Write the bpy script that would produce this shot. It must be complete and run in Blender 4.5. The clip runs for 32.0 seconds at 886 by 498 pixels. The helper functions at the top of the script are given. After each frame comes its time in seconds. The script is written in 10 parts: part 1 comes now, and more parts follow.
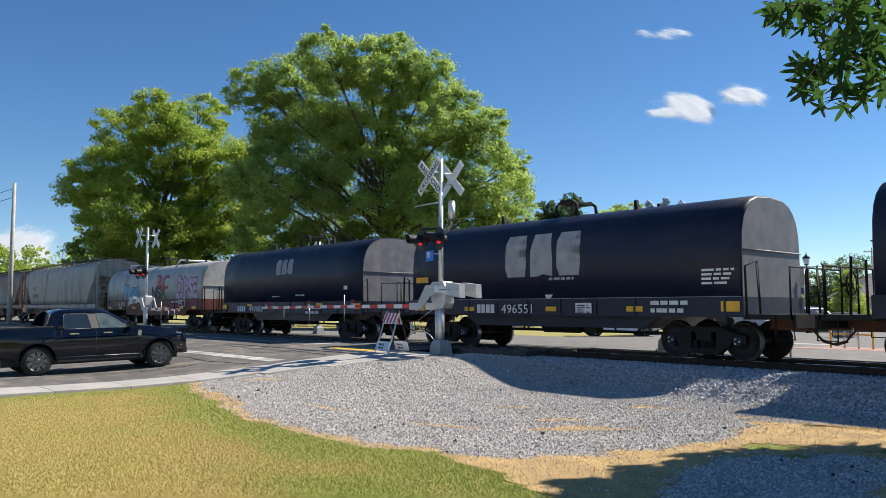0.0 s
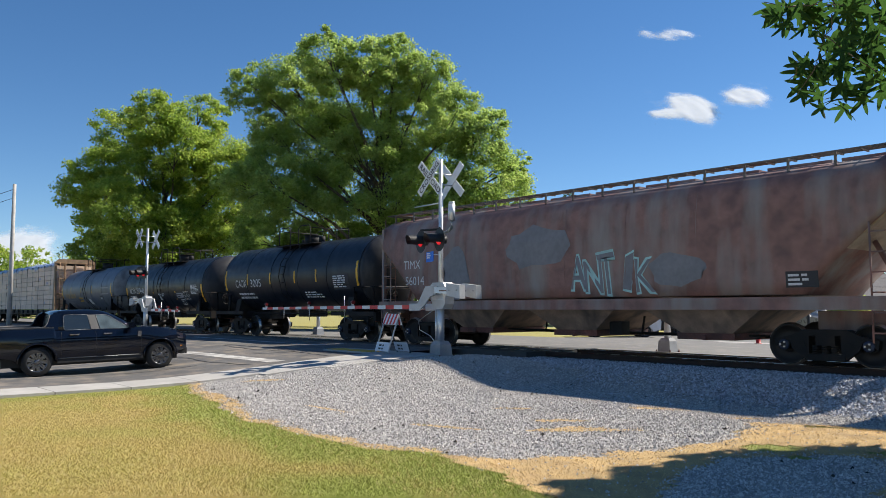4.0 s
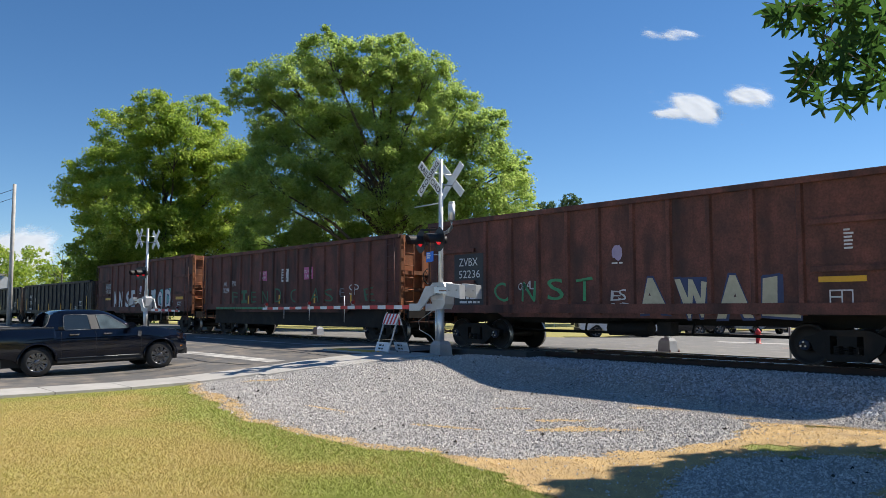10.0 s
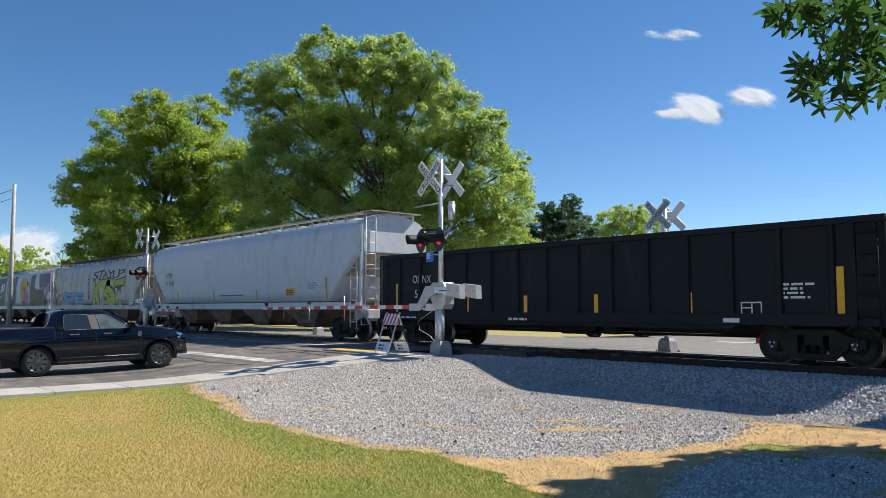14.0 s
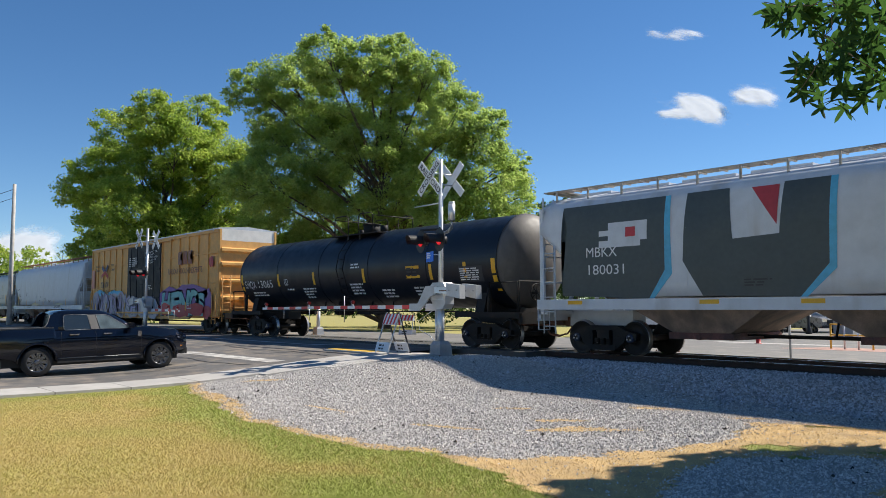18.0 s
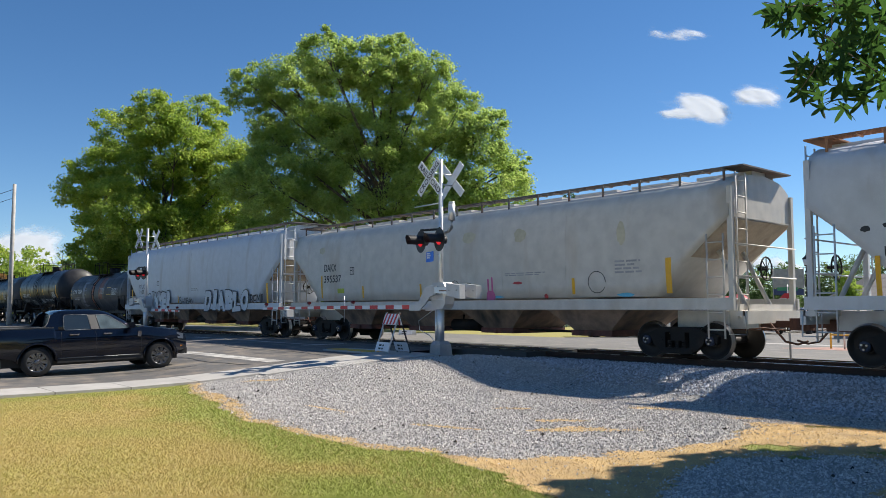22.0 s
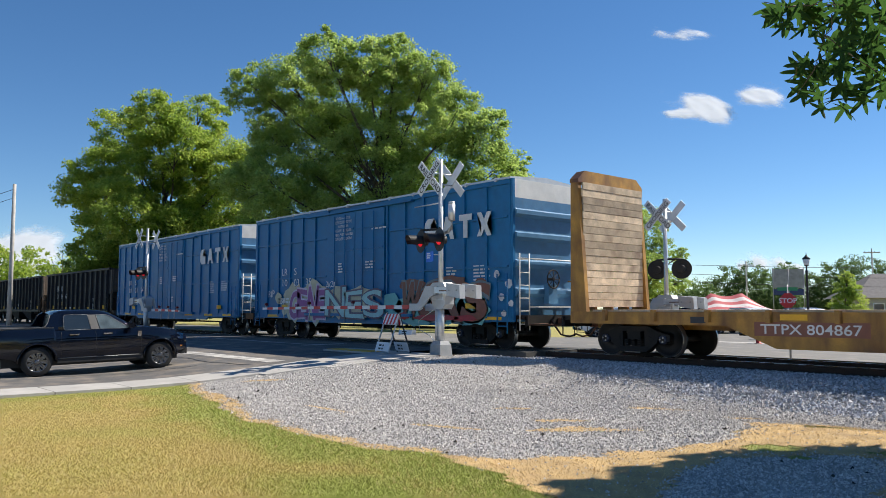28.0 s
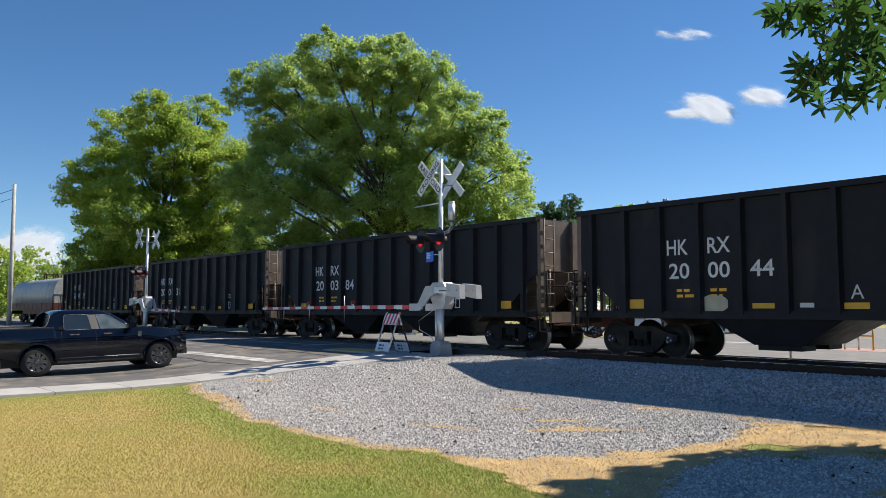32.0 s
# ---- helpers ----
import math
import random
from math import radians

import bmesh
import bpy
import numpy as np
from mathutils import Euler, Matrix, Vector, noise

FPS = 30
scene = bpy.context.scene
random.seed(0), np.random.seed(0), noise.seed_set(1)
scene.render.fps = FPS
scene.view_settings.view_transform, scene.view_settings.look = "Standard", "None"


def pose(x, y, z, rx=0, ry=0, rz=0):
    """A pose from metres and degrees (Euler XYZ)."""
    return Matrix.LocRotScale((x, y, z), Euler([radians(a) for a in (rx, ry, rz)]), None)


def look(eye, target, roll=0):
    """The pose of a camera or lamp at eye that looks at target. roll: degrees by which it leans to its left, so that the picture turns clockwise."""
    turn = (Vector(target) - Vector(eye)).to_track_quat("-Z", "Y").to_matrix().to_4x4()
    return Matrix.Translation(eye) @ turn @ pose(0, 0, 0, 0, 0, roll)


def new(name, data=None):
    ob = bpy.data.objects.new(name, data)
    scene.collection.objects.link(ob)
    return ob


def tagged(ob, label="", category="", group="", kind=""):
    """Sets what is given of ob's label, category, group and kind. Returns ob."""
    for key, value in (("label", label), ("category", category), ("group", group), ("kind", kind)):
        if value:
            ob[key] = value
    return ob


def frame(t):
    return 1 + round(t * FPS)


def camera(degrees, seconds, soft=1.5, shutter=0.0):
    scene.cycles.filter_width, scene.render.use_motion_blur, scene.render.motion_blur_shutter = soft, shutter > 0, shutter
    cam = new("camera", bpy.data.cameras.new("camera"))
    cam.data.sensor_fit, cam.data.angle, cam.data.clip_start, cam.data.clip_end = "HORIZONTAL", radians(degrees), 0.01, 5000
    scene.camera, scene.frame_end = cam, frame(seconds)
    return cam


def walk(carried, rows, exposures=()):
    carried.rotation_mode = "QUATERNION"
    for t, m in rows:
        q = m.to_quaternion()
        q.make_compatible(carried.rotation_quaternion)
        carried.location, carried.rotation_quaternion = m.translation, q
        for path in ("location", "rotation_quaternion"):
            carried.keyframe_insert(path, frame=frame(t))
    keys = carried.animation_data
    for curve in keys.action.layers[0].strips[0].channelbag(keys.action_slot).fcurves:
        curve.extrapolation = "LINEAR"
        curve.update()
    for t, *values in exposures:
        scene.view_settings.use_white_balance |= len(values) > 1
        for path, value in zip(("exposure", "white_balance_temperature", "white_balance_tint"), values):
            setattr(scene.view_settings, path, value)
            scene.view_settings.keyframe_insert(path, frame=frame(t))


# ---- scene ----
# Axes: x along the track in the train's running direction, y across it, z up; the camera stands at the origin.
YC, ZR, SPEED = 18.35, 0.48, 17.35      # track centre line, top of rail, train speed in m/s

cam = camera(59.2, 32.0, soft=0.8)
EYE = (0.0, 0.0, 1.72)


def aim(turn, tilt):
    a, b = radians(turn), radians(tilt)
    return look(EYE, (EYE[0] - math.cos(a) * math.cos(b), math.sin(a) * math.cos(b), EYE[2] + math.sin(b)))


walk(cam, [(0, aim(41.02, 4.33)), (3.0, aim(41.02, 4.33)), (3.6, aim(41.02, 4.392)), (32.0, aim(41.02, 4.392))])

# ---- world and sun ----
SUN_DIR = Vector((0.28, 1.0, 1.05)).normalized()     # towards the sun
elev = math.asin(SUN_DIR.z)
azim = math.atan2(SUN_DIR.x, SUN_DIR.y)
world = bpy.data.worlds.new("sky")
scene.world = world
world.use_nodes = True
wn, wl = world.node_tree.nodes, world.node_tree.links
sky = wn.new("ShaderNodeTexSky")
sky.sky_type, sky.sun_disc = "NISHITA", False
sky.sun_elevation, sky.sun_rotation = elev, azim
sky.altitude, sky.air_density, sky.dust_density, sky.ozone_density = 200, 0.8, 0.0, 3.5
wn["Background"].inputs["Strength"].default_value = 0.086
tone = wn.new("ShaderNodeHueSaturation")
tone.inputs["Saturation"].default_value = 1.18
wl.new(sky.outputs[0], tone.inputs["Color"])
wl.new(tone.outputs[0], wn["Background"].inputs["Color"])
sun = new("sun", bpy.data.lights.new("sun", "SUN"))
sun.data.energy, sun.data.angle, sun.data.color = 5.0, radians(0.6), (1.0, 0.93, 0.82)
sun.matrix_world = look(SUN_DIR * 200, (0, 0, 0))
scene.view_settings.exposure = 0.55


# ---- materials ----
def mat(name, col, rough=0.6, metal=0.0, var=0.18, scale=3.0, fine=60.0, bump=0.15, dirt=None, dirt_amount=0.0,
        streak=1.0, spec=0.5, emit=0.0, island=0.0, obrand=0.0, alpha_col=None):
    """A paint, metal, earth or plaster surface: base colour with variation at two scales, patches of dirt, fine relief."""
    m = bpy.data.materials.new(name)
    m.use_nodes = True
    n, l = m.node_tree.nodes, m.node_tree.links
    b = n["Principled BSDF"]
    tc = n.new("ShaderNodeTexCoord")
    oi = n.new("ShaderNodeObjectInfo")
    add = n.new("ShaderNodeVectorMath")
    add.operation = "ADD"
    mul = n.new("ShaderNodeMath")
    mul.operation, mul.inputs[1].default_value = "MULTIPLY", 37.0
    l.new(oi.outputs["Random"], mul.inputs[0])
    l.new(tc.outputs["Object"], add.inputs[0])
    l.new(mul.outputs[0], add.inputs[1])

    def noise_at(s, detail, stretch=(1, 1, 1)):
        mp = n.new("ShaderNodeMapping")
        mp.inputs["Scale"].default_value = stretch
        l.new(add.outputs[0], mp.inputs["Vector"])
        t = n.new("ShaderNodeTexNoise")
        t.inputs["Scale"].default_value, t.inputs["Detail"].default_value = s, detail
        l.new(mp.outputs[0], t.inputs["Vector"])
        return t.outputs["Fac"]

    def ramp(fac, a, c):
        r = n.new("ShaderNodeMapRange")
        r.inputs["From Min"].default_value, r.inputs["From Max"].default_value = 0.3, 0.7
        r.inputs["To Min"].default_value, r.inputs["To Max"].default_value = a, c
        l.new(fac, r.inputs["Value"])
        return r.outputs[0]

    big, small = noise_at(scale, 4), noise_at(fine, 3)
    val = n.new("ShaderNodeMath")
    val.operation = "MULTIPLY"
    l.new(ramp(big, 1 - var, 1 + var), val.inputs[0])
    l.new(ramp(small, 1 - var * 0.6, 1 + var * 0.6), val.inputs[1])
    last = val.outputs[0]
    for amount, node, out in ((island, "ShaderNodeNewGeometry", "Random Per Island"), (obrand, "ShaderNodeObjectInfo", "Random")):
        if amount:
            g = n.new(node)
            v2 = n.new("ShaderNodeMath")
            v2.operation = "MULTIPLY"
            mr = n.new("ShaderNodeMapRange")
            mr.inputs["To Min"].default_value, mr.inputs["To Max"].default_value = 1 - amount, 1 + amount
            l.new(g.outputs[out], mr.inputs["Value"])
            l.new(mr.outputs[0], v2.inputs[0])
            l.new(last, v2.inputs[1])
            last = v2.outputs[0]
    sc = n.new("ShaderNodeVectorMath")
    sc.operation = "SCALE"
    sc.inputs[0].default_value = col[:3]
    l.new(last, sc.inputs["Scale"])
    colour = sc.outputs[0]
    if dirt:
        mix = n.new("ShaderNodeMix")
        mix.data_type = "RGBA"
        mix.inputs["B"].default_value = (*dirt, 1)
        l.new(colour, mix.inputs["A"])
        d = noise_at(1.6, 6, (1, 1, 1 / streak))
        r = n.new("ShaderNodeMapRange")
        r.inputs["From Min"].default_value, r.inputs["From Max"].default_value = 0.72 - dirt_amount * 0.5, 0.9 - dirt_amount * 0.35
        l.new(d, r.inputs["Value"])
        l.new(r.outputs[0], mix.inputs["Factor"])
        colour = mix.outputs["Result"]
    l.new(colour, b.inputs["Base Color"])
    l.new(ramp(big, max(rough - 0.1, 0.02), min(rough + 0.1, 1)), b.inputs["Roughness"])
    b.inputs["Metallic"].default_value = metal
    b.inputs["Specular IOR Level"].default_value = spec
    if bump:
        bp = n.new("ShaderNodeBump")
        bp.inputs["Strength"].default_value, bp.inputs["Distance"].default_value = bump, 0.02
        l.new(small, bp.inputs["Height"])
        l.new(bp.outputs[0], b.inputs["Normal"])
    if emit:
        b.inputs["Emission Color"].default_value = (*col, 1)
        b.inputs["Emission Strength"].default_value = emit
    return m


def glass(name, tint, rough=0.03):
    m = bpy.data.materials.new(name)
    m.use_nodes = True
    b = m.node_tree.nodes["Principled BSDF"]
    b.inputs["Base Color"].default_value = (*tint, 1)
    b.inputs["Roughness"].default_value = rough
    b.inputs["Transmission Weight"].default_value = 0.85
    b.inputs["IOR"].default_value = 1.3
    return m


RUST, DUST, GRIME = (0.16, 0.06, 0.03), (0.28, 0.24, 0.2), (0.05, 0.045, 0.04)
M = dict(
    black_car=mat("black_paint", (0.006, 0.008, 0.015), 0.55, var=0.3, spec=0.2, dirt=(0.028, 0.027, 0.034), dirt_amount=0.25, streak=5, bump=0.05),
    navy_car=mat("dark_navy_paint", (0.012, 0.016, 0.038), 0.42, var=0.25, spec=0.3, dirt=(0.022, 0.023, 0.034), dirt_amount=0.3, streak=3, bump=0.05),
    # Much paler than the hood's own navy.
    navy_end=mat("pale_navy_end_paint", (0.16, 0.16, 0.18), 0.55, var=0.25, dirt=DUST, dirt_amount=0.3, streak=4, bump=0.05),
    silver_hood=mat("weathered_silver_paint", (0.42, 0.42, 0.4), 0.5, var=0.15, dirt=(0.25, 0.23, 0.21), dirt_amount=0.4, streak=2, bump=0.04),
    maroon=mat("faded_maroon_paint", (0.13, 0.035, 0.03), 0.6, var=0.3, dirt=GRIME, dirt_amount=0.4, streak=4),
    brown_car=mat("rust_brown_paint", (0.145, 0.055, 0.042), 0.75, var=0.4, scale=2.0, fine=22, bump=0.35, dirt=(0.04, 0.02, 0.018), dirt_amount=0.55, streak=4),
    # Brighter rust for gondola ends: the sun's light on them is in the colour.
    sunlit_rust=mat("rust_with_sunlit_tone", (0.3, 0.11, 0.045), 0.85, var=0.35, dirt=(0.12, 0.05, 0.03), dirt_amount=0.5, streak=3),
    tan_hopper=mat("dusty_tan_grey_paint", (0.42, 0.38, 0.33), 0.6, var=0.18, dirt=(0.12, 0.1, 0.085), dirt_amount=0.45, streak=7, bump=0.04),
    red_hopper=mat("faded_red_grey_paint", (0.24, 0.13, 0.11), 0.65, var=0.3, dirt=(0.3, 0.27, 0.25), dirt_amount=0.55, streak=5, bump=0.04),
    white_hopper=mat("light_grey_paint", (0.59, 0.61, 0.64), 0.5, var=0.07, dirt=(0.45, 0.43, 0.41), dirt_amount=0.3, streak=6, bump=0.03),
    cream_hopper=mat("cream_grey_paint", (0.58, 0.55, 0.5), 0.5, var=0.1, dirt=(0.48, 0.41, 0.33), dirt_amount=0.3, streak=6, bump=0.03),
    dusty_hopper=mat("dusty_grey_paint", (0.55, 0.52, 0.47), 0.55, var=0.14, dirt=(0.28, 0.25, 0.22), dirt_amount=0.4, streak=7, bump=0.03),
    hopper_bottom=mat("grimy_lower_steel", (0.25, 0.175, 0.13), 0.75, var=0.3, dirt=GRIME, dirt_amount=0.5, streak=3),
    tan_slope=mat("dusty_tan_end_sheet", (0.42, 0.35, 0.26), 0.7, var=0.2, dirt=(0.2, 0.13, 0.08), dirt_amount=0.4, streak=3),
    rust_walk=mat("rusty_orange_grating", (0.34, 0.17, 0.09), 0.8, 0.1, var=0.3, dirt=(0.16, 0.07, 0.04), dirt_amount=0.45),
    pale_walk=mat("pale_dusty_grating", (0.4, 0.37, 0.33), 0.7, 0.2, var=0.25, dirt=RUST, dirt_amount=0.3),
    roofwalk=mat("galvanised_grating", (0.15, 0.14, 0.13), 0.7, 0.2, var=0.3, dirt=RUST, dirt_amount=0.45),
    grey_tank=mat("slate_grey_tank_paint", (0.13, 0.14, 0.165), 0.45, var=0.12, dirt=(0.06, 0.06, 0.065), dirt_amount=0.35, streak=4, bump=0.03),
    # Lighter grey than the slate shell.
    tank_head=mat("light_grey_tank_head", (0.2, 0.195, 0.19), 0.6, var=0.2, dirt=GRIME, dirt_amount=0.3, streak=3, bump=0.03),
    black_head=mat("dusty_black_tank_head", (0.03, 0.03, 0.033), 0.5, var=0.25, spec=0.35, dirt=(0.09, 0.08, 0.072), dirt_amount=0.3, streak=3, bump=0.03),
    brown_head=mat("dusty_brown_tank_head", (0.11, 0.1, 0.092), 0.6, var=0.2, dirt=GRIME, dirt_amount=0.35, streak=3, bump=0.03),
    black_tank=mat("black_tank_paint", (0.008, 0.010, 0.016), 0.4, var=0.25, spec=0.35, dirt=(0.025, 0.024, 0.026), dirt_amount=0.25, streak=4, bump=0.03),
    patch_tank=mat("patched_tank_paint", (0.06, 0.06, 0.065), 0.5, var=0.4, dirt=(0.13, 0.12, 0.12), dirt_amount=0.4, streak=1.5, bump=0.03),
    orange_box=mat("railbox_orange_tan_paint", (0.7, 0.37, 0.11), 0.6, var=0.12, dirt=(0.5, 0.27, 0.11), dirt_amount=0.3, streak=5, bump=0.04),
    blue_box=mat("royal_blue_paint", (0.009, 0.145, 0.34), 0.45, var=0.14, spec=0.35, dirt=(0.018, 0.1, 0.22), dirt_amount=0.3, streak=5, bump=0.03),
    # Lighter blue than the sides, for the car ends.
    blue_end=mat("pale_blue_end_paint", (0.07, 0.2, 0.36), 0.5, var=0.14, dirt=(0.1, 0.16, 0.22), dirt_amount=0.3, streak=5, bump=0.03),
    white_band=mat("white_paint_band", (0.72, 0.7, 0.66), 0.5, var=0.08),
    yellow_flat=mat("weathered_yellow_paint", (0.44, 0.23, 0.045), 0.65, var=0.25, dirt=(0.12, 0.05, 0.025), dirt_amount=0.65, streak=3),
    coal_car=mat("coal_black_paint", (0.014, 0.0145, 0.019), 0.55, var=0.25, spec=0.2, dirt=(0.032, 0.028, 0.026), dirt_amount=0.3, streak=4, bump=0.05),
    coal_end=mat("coal_car_end_paint", (0.14, 0.1, 0.075), 0.65, var=0.3, dirt=GRIME, dirt_amount=0.4, streak=4),
    under=mat("underframe_black", (0.012, 0.011, 0.011), 0.7, var=0.4, spec=0.3, dirt=(0.04, 0.028, 0.02), dirt_amount=0.4),
    wheel=mat("dark_wheel_steel", (0.022, 0.018, 0.016), 0.6, 0.3, var=0.3),
    bright=mat("polished_wheel_rim", (0.45, 0.42, 0.4), 0.35, 1.0, var=0.1),
    bearing=mat("blue_bearing_cap", (0.03, 0.042, 0.08), 0.5, var=0.2),
    rust_part=mat("rusty_brown_steel", (0.12, 0.05, 0.03), 0.8, var=0.35),
    white_letter=mat("white_stencil_paint", (0.68, 0.68, 0.68), 0.6, var=0.1),
    grey_letter=mat("faded_stencil_paint", (0.34, 0.34, 0.35), 0.6, var=0.2),
    black_letter=mat("black_stencil_paint", (0.03, 0.03, 0.035), 0.6, var=0.2),
    yellow=mat("yellow_reflective_tape", (0.75, 0.4, 0.015), 0.45, var=0.12),
    steel_rail=mat("worn_rail_steel", (0.5, 0.48, 0.46), 0.25, 1.0, var=0.15),
    rail_side=mat("rusty_rail_side", (0.045, 0.025, 0.018), 0.85, var=0.3),
    tie=mat("creosoted_wooden_tie", (0.035, 0.027, 0.022), 0.9, var=0.35),
    alu=mat("galvanised_aluminium", (0.62, 0.63, 0.64), 0.42, 0.75, var=0.1, dirt=(0.4, 0.4, 0.4), dirt_amount=0.2),
    alu_paint=mat("silver_painted_steel", (0.46, 0.47, 0.48), 0.5, 0.15, var=0.1, dirt=(0.4, 0.38, 0.35), dirt_amount=0.3),
    sign_white=mat("white_sign_sheeting", (0.72, 0.73, 0.75), 0.45, var=0.05, bump=0.0),
    sign_back=mat("bare_aluminium_sign_back", (0.55, 0.57, 0.6), 0.5, 0.3, var=0.1, bump=0.0),
    sign_black=mat("black_sign_letters", (0.01, 0.01, 0.012), 0.5, var=0.1, bump=0.0),
    lamp_black=mat("black_lamp_housing", (0.012, 0.012, 0.014), 0.55, var=0.2),
    red_lens=mat("red_signal_lens", (0.75, 0.02, 0.03), 0.2, var=0.05, emit=0.35),
    sign_blue=mat("blue_notice_plate", (0.03, 0.16, 0.65), 0.45, var=0.1),
    red_paint=mat("red_paint", (0.55, 0.03, 0.03), 0.45, var=0.12),
    concrete=mat("pale_concrete", (0.42, 0.4, 0.37), 0.85, var=0.12, dirt=(0.33, 0.3, 0.27), dirt_amount=0.3, scale=1.2, fine=45),
    grey_box=mat("grey_cast_base", (0.3, 0.31, 0.32), 0.7, var=0.15, dirt=(0.2, 0.2, 0.2), dirt_amount=0.3),
    wood=mat("weathered_plank", (0.5, 0.395, 0.28), 0.8, var=0.28, fine=35, obrand=0.35, dirt=(0.2, 0.13, 0.09), dirt_amount=0.35),
    pole_wood=mat("grey_weathered_pole", (0.46, 0.44, 0.41), 0.85, var=0.2),
    truck_black=mat("gloss_black_car_paint", (0.003, 0.003, 0.005), 0.1, var=0.05, bump=0.0, spec=0.5),
    tyre=mat("tyre_rubber", (0.018, 0.018, 0.018), 0.85, var=0.2),
    rim_black=mat("gloss_black_alloy", (0.17, 0.17, 0.178), 0.22, 0.85, var=0.1),
    chrome=mat("chrome", (0.75, 0.7, 0.7), 0.15, 1.0, var=0.05, bump=0),
    dark_trim=mat("dark_plastic_trim", (0.02, 0.02, 0.021), 0.7, var=0.15),
    car_glass=mat("dark_tinted_window", (0.02, 0.03, 0.04), 0.05, var=0.05, bump=0.0, spec=0.8),
    cream_bulk=mat("dusty_brown_bulkhead_paint", (0.34, 0.22, 0.13), 0.7, var=0.25, dirt=(0.14, 0.07, 0.04), dirt_amount=0.4, streak=3),
    wrap=mat("tan_paper_wrapping", (0.76, 0.59, 0.47), 0.7, var=0.1, obrand=0.1, bump=0.1, scale=1.2, fine=25),
    wrap_print=mat("pale_violet_print", (0.4, 0.38, 0.46), 0.7, var=0.2),
    film=mat("crumpled_plastic_film", (0.24, 0.29, 0.42), 0.3, var=0.3, bump=0.5, fine=12),
    bark=mat("grey_brown_bark", (0.11, 0.085, 0.065), 0.9, var=0.3, scale=6, fine=40, bump=0.5),
)


# ---- building helpers ----
def box(bm, x0, x1, y0, y1, z0, z1, mi=0):
    v = [bm.verts.new((x, y, z)) for x in (x0, x1) for y in (y0, y1) for z in (z0, z1)]
    for f in ((0, 1, 3, 2), (4, 6, 7, 5), (0, 4, 5, 1), (2, 3, 7, 6), (0, 2, 6, 4), (1, 5, 7, 3)):
        bm.faces.new([v[i] for i in f]).material_index = mi


def prism(bm, pts, a0, a1, axis="y", mi=0):
    """A polygon drawn in the two other axes, drawn out along one axis."""
    def at(p, a):
        return {"x": (a, p[0], p[1]), "y": (p[0], a, p[1]), "z": (p[0], p[1], a)}[axis]
    v0, v1 = [bm.verts.new(at(p, a0)) for p in pts], [bm.verts.new(at(p, a1)) for p in pts]
    n = len(pts)
    fs = [bm.faces.new(v0), bm.faces.new(v1[::-1])]
    fs += [bm.faces.new((v0[i], v1[i], v1[(i + 1) % n], v0[(i + 1) % n])) for i in range(n)]
    for f in fs:
        f.material_index = mi


def tube(bm, pts, r, n=6, r1=None, mi=0, caps=True):
    """A round bar along a line of points."""
    pts = [Vector(p) for p in pts]
    rings = []
    for i, p in enumerate(pts):
        d = (pts[min(i + 1, len(pts) - 1)] - pts[max(i - 1, 0)]).normalized()
        side = d.cross(Vector((0, 0, 1)) if abs(d.z) < 0.9 else Vector((1, 0, 0))).normalized()
        up = side.cross(d)
        rr = r if r1 is None else r + (r1 - r) * i / (len(pts) - 1)
        rings.append([bm.verts.new(p + (side * math.cos(2 * math.pi * k / n) + up * math.sin(2 * math.pi * k / n)) * rr) for k in range(n)])
    for a, b in zip(rings, rings[1:]):
        for k in range(n):
            f = bm.faces.new((a[k], a[(k + 1) % n], b[(k + 1) % n], b[k]))
            f.smooth, f.material_index = True, mi
    if caps:
        for r_ in (rings[0], rings[-1]):
            bm.faces.new(r_).material_index = mi


def lathe(bm, prof, n=24, axis="y", mis=None, caps=True):
    """A profile of (distance along the axis, radius) turned about the axis."""
    rings = []
    for a, r in prof:
        ring = []
        for k in range(n):
            c, s = r * math.cos(2 * math.pi * k / n), r * math.sin(2 * math.pi * k / n)
            ring.append(bm.verts.new({"x": (a, c, s), "y": (c, a, s), "z": (c, s, a)}[axis]))
        rings.append(ring)
    for i, (a, b) in enumerate(zip(rings, rings[1:])):
        for k in range(n):
            f = bm.faces.new((a[k], a[(k + 1) % n], b[(k + 1) % n], b[k]))
            f.smooth = True
            f.material_index = mis[i] if mis else 0
    if caps:
        for ring in (rings[0], rings[-1]):
            bm.faces.new(ring)


def loft(bm, rings, smooth=True, caps=True, mi=0):
    vs = [[bm.verts.new(p) for p in r] for r in rings]
    n = len(vs[0])
    for a, b in zip(vs, vs[1:]):
        for k in range(n):
            f = bm.faces.new((a[k], a[(k + 1) % n], b[(k + 1) % n], b[k]))
            f.smooth, f.material_index = smooth, mi
    if caps:
        bm.faces.new(vs[0])
        bm.faces.new(vs[-1])


def finish(bm, name, mats, bevel=0.0):
    if bevel:
        sharp = [e for e in bm.edges if len(e.link_faces) == 2 and e.calc_face_angle(0) > 0.6]
        bmesh.ops.bevel(bm, geom=sharp, offset=bevel, segments=1, affect="EDGES", clamp_overlap=True)
    bmesh.ops.recalc_face_normals(bm, faces=bm.faces)
    me = bpy.data.meshes.new(name)
    bm.to_mesh(me)
    bm.free()
    for m in (mats if isinstance(mats, (list, tuple)) else [mats]):
        me.materials.append(m)
    return me


def hang(name, me, parent, m=None, label=""):
    """An object on a mesh that is there already, under a thing or a part."""
    ob = new(name, me)
    ob.parent = parent
    if m is not None:
        ob.matrix_basis = m
    if label:
        ob["label"] = label
    return ob


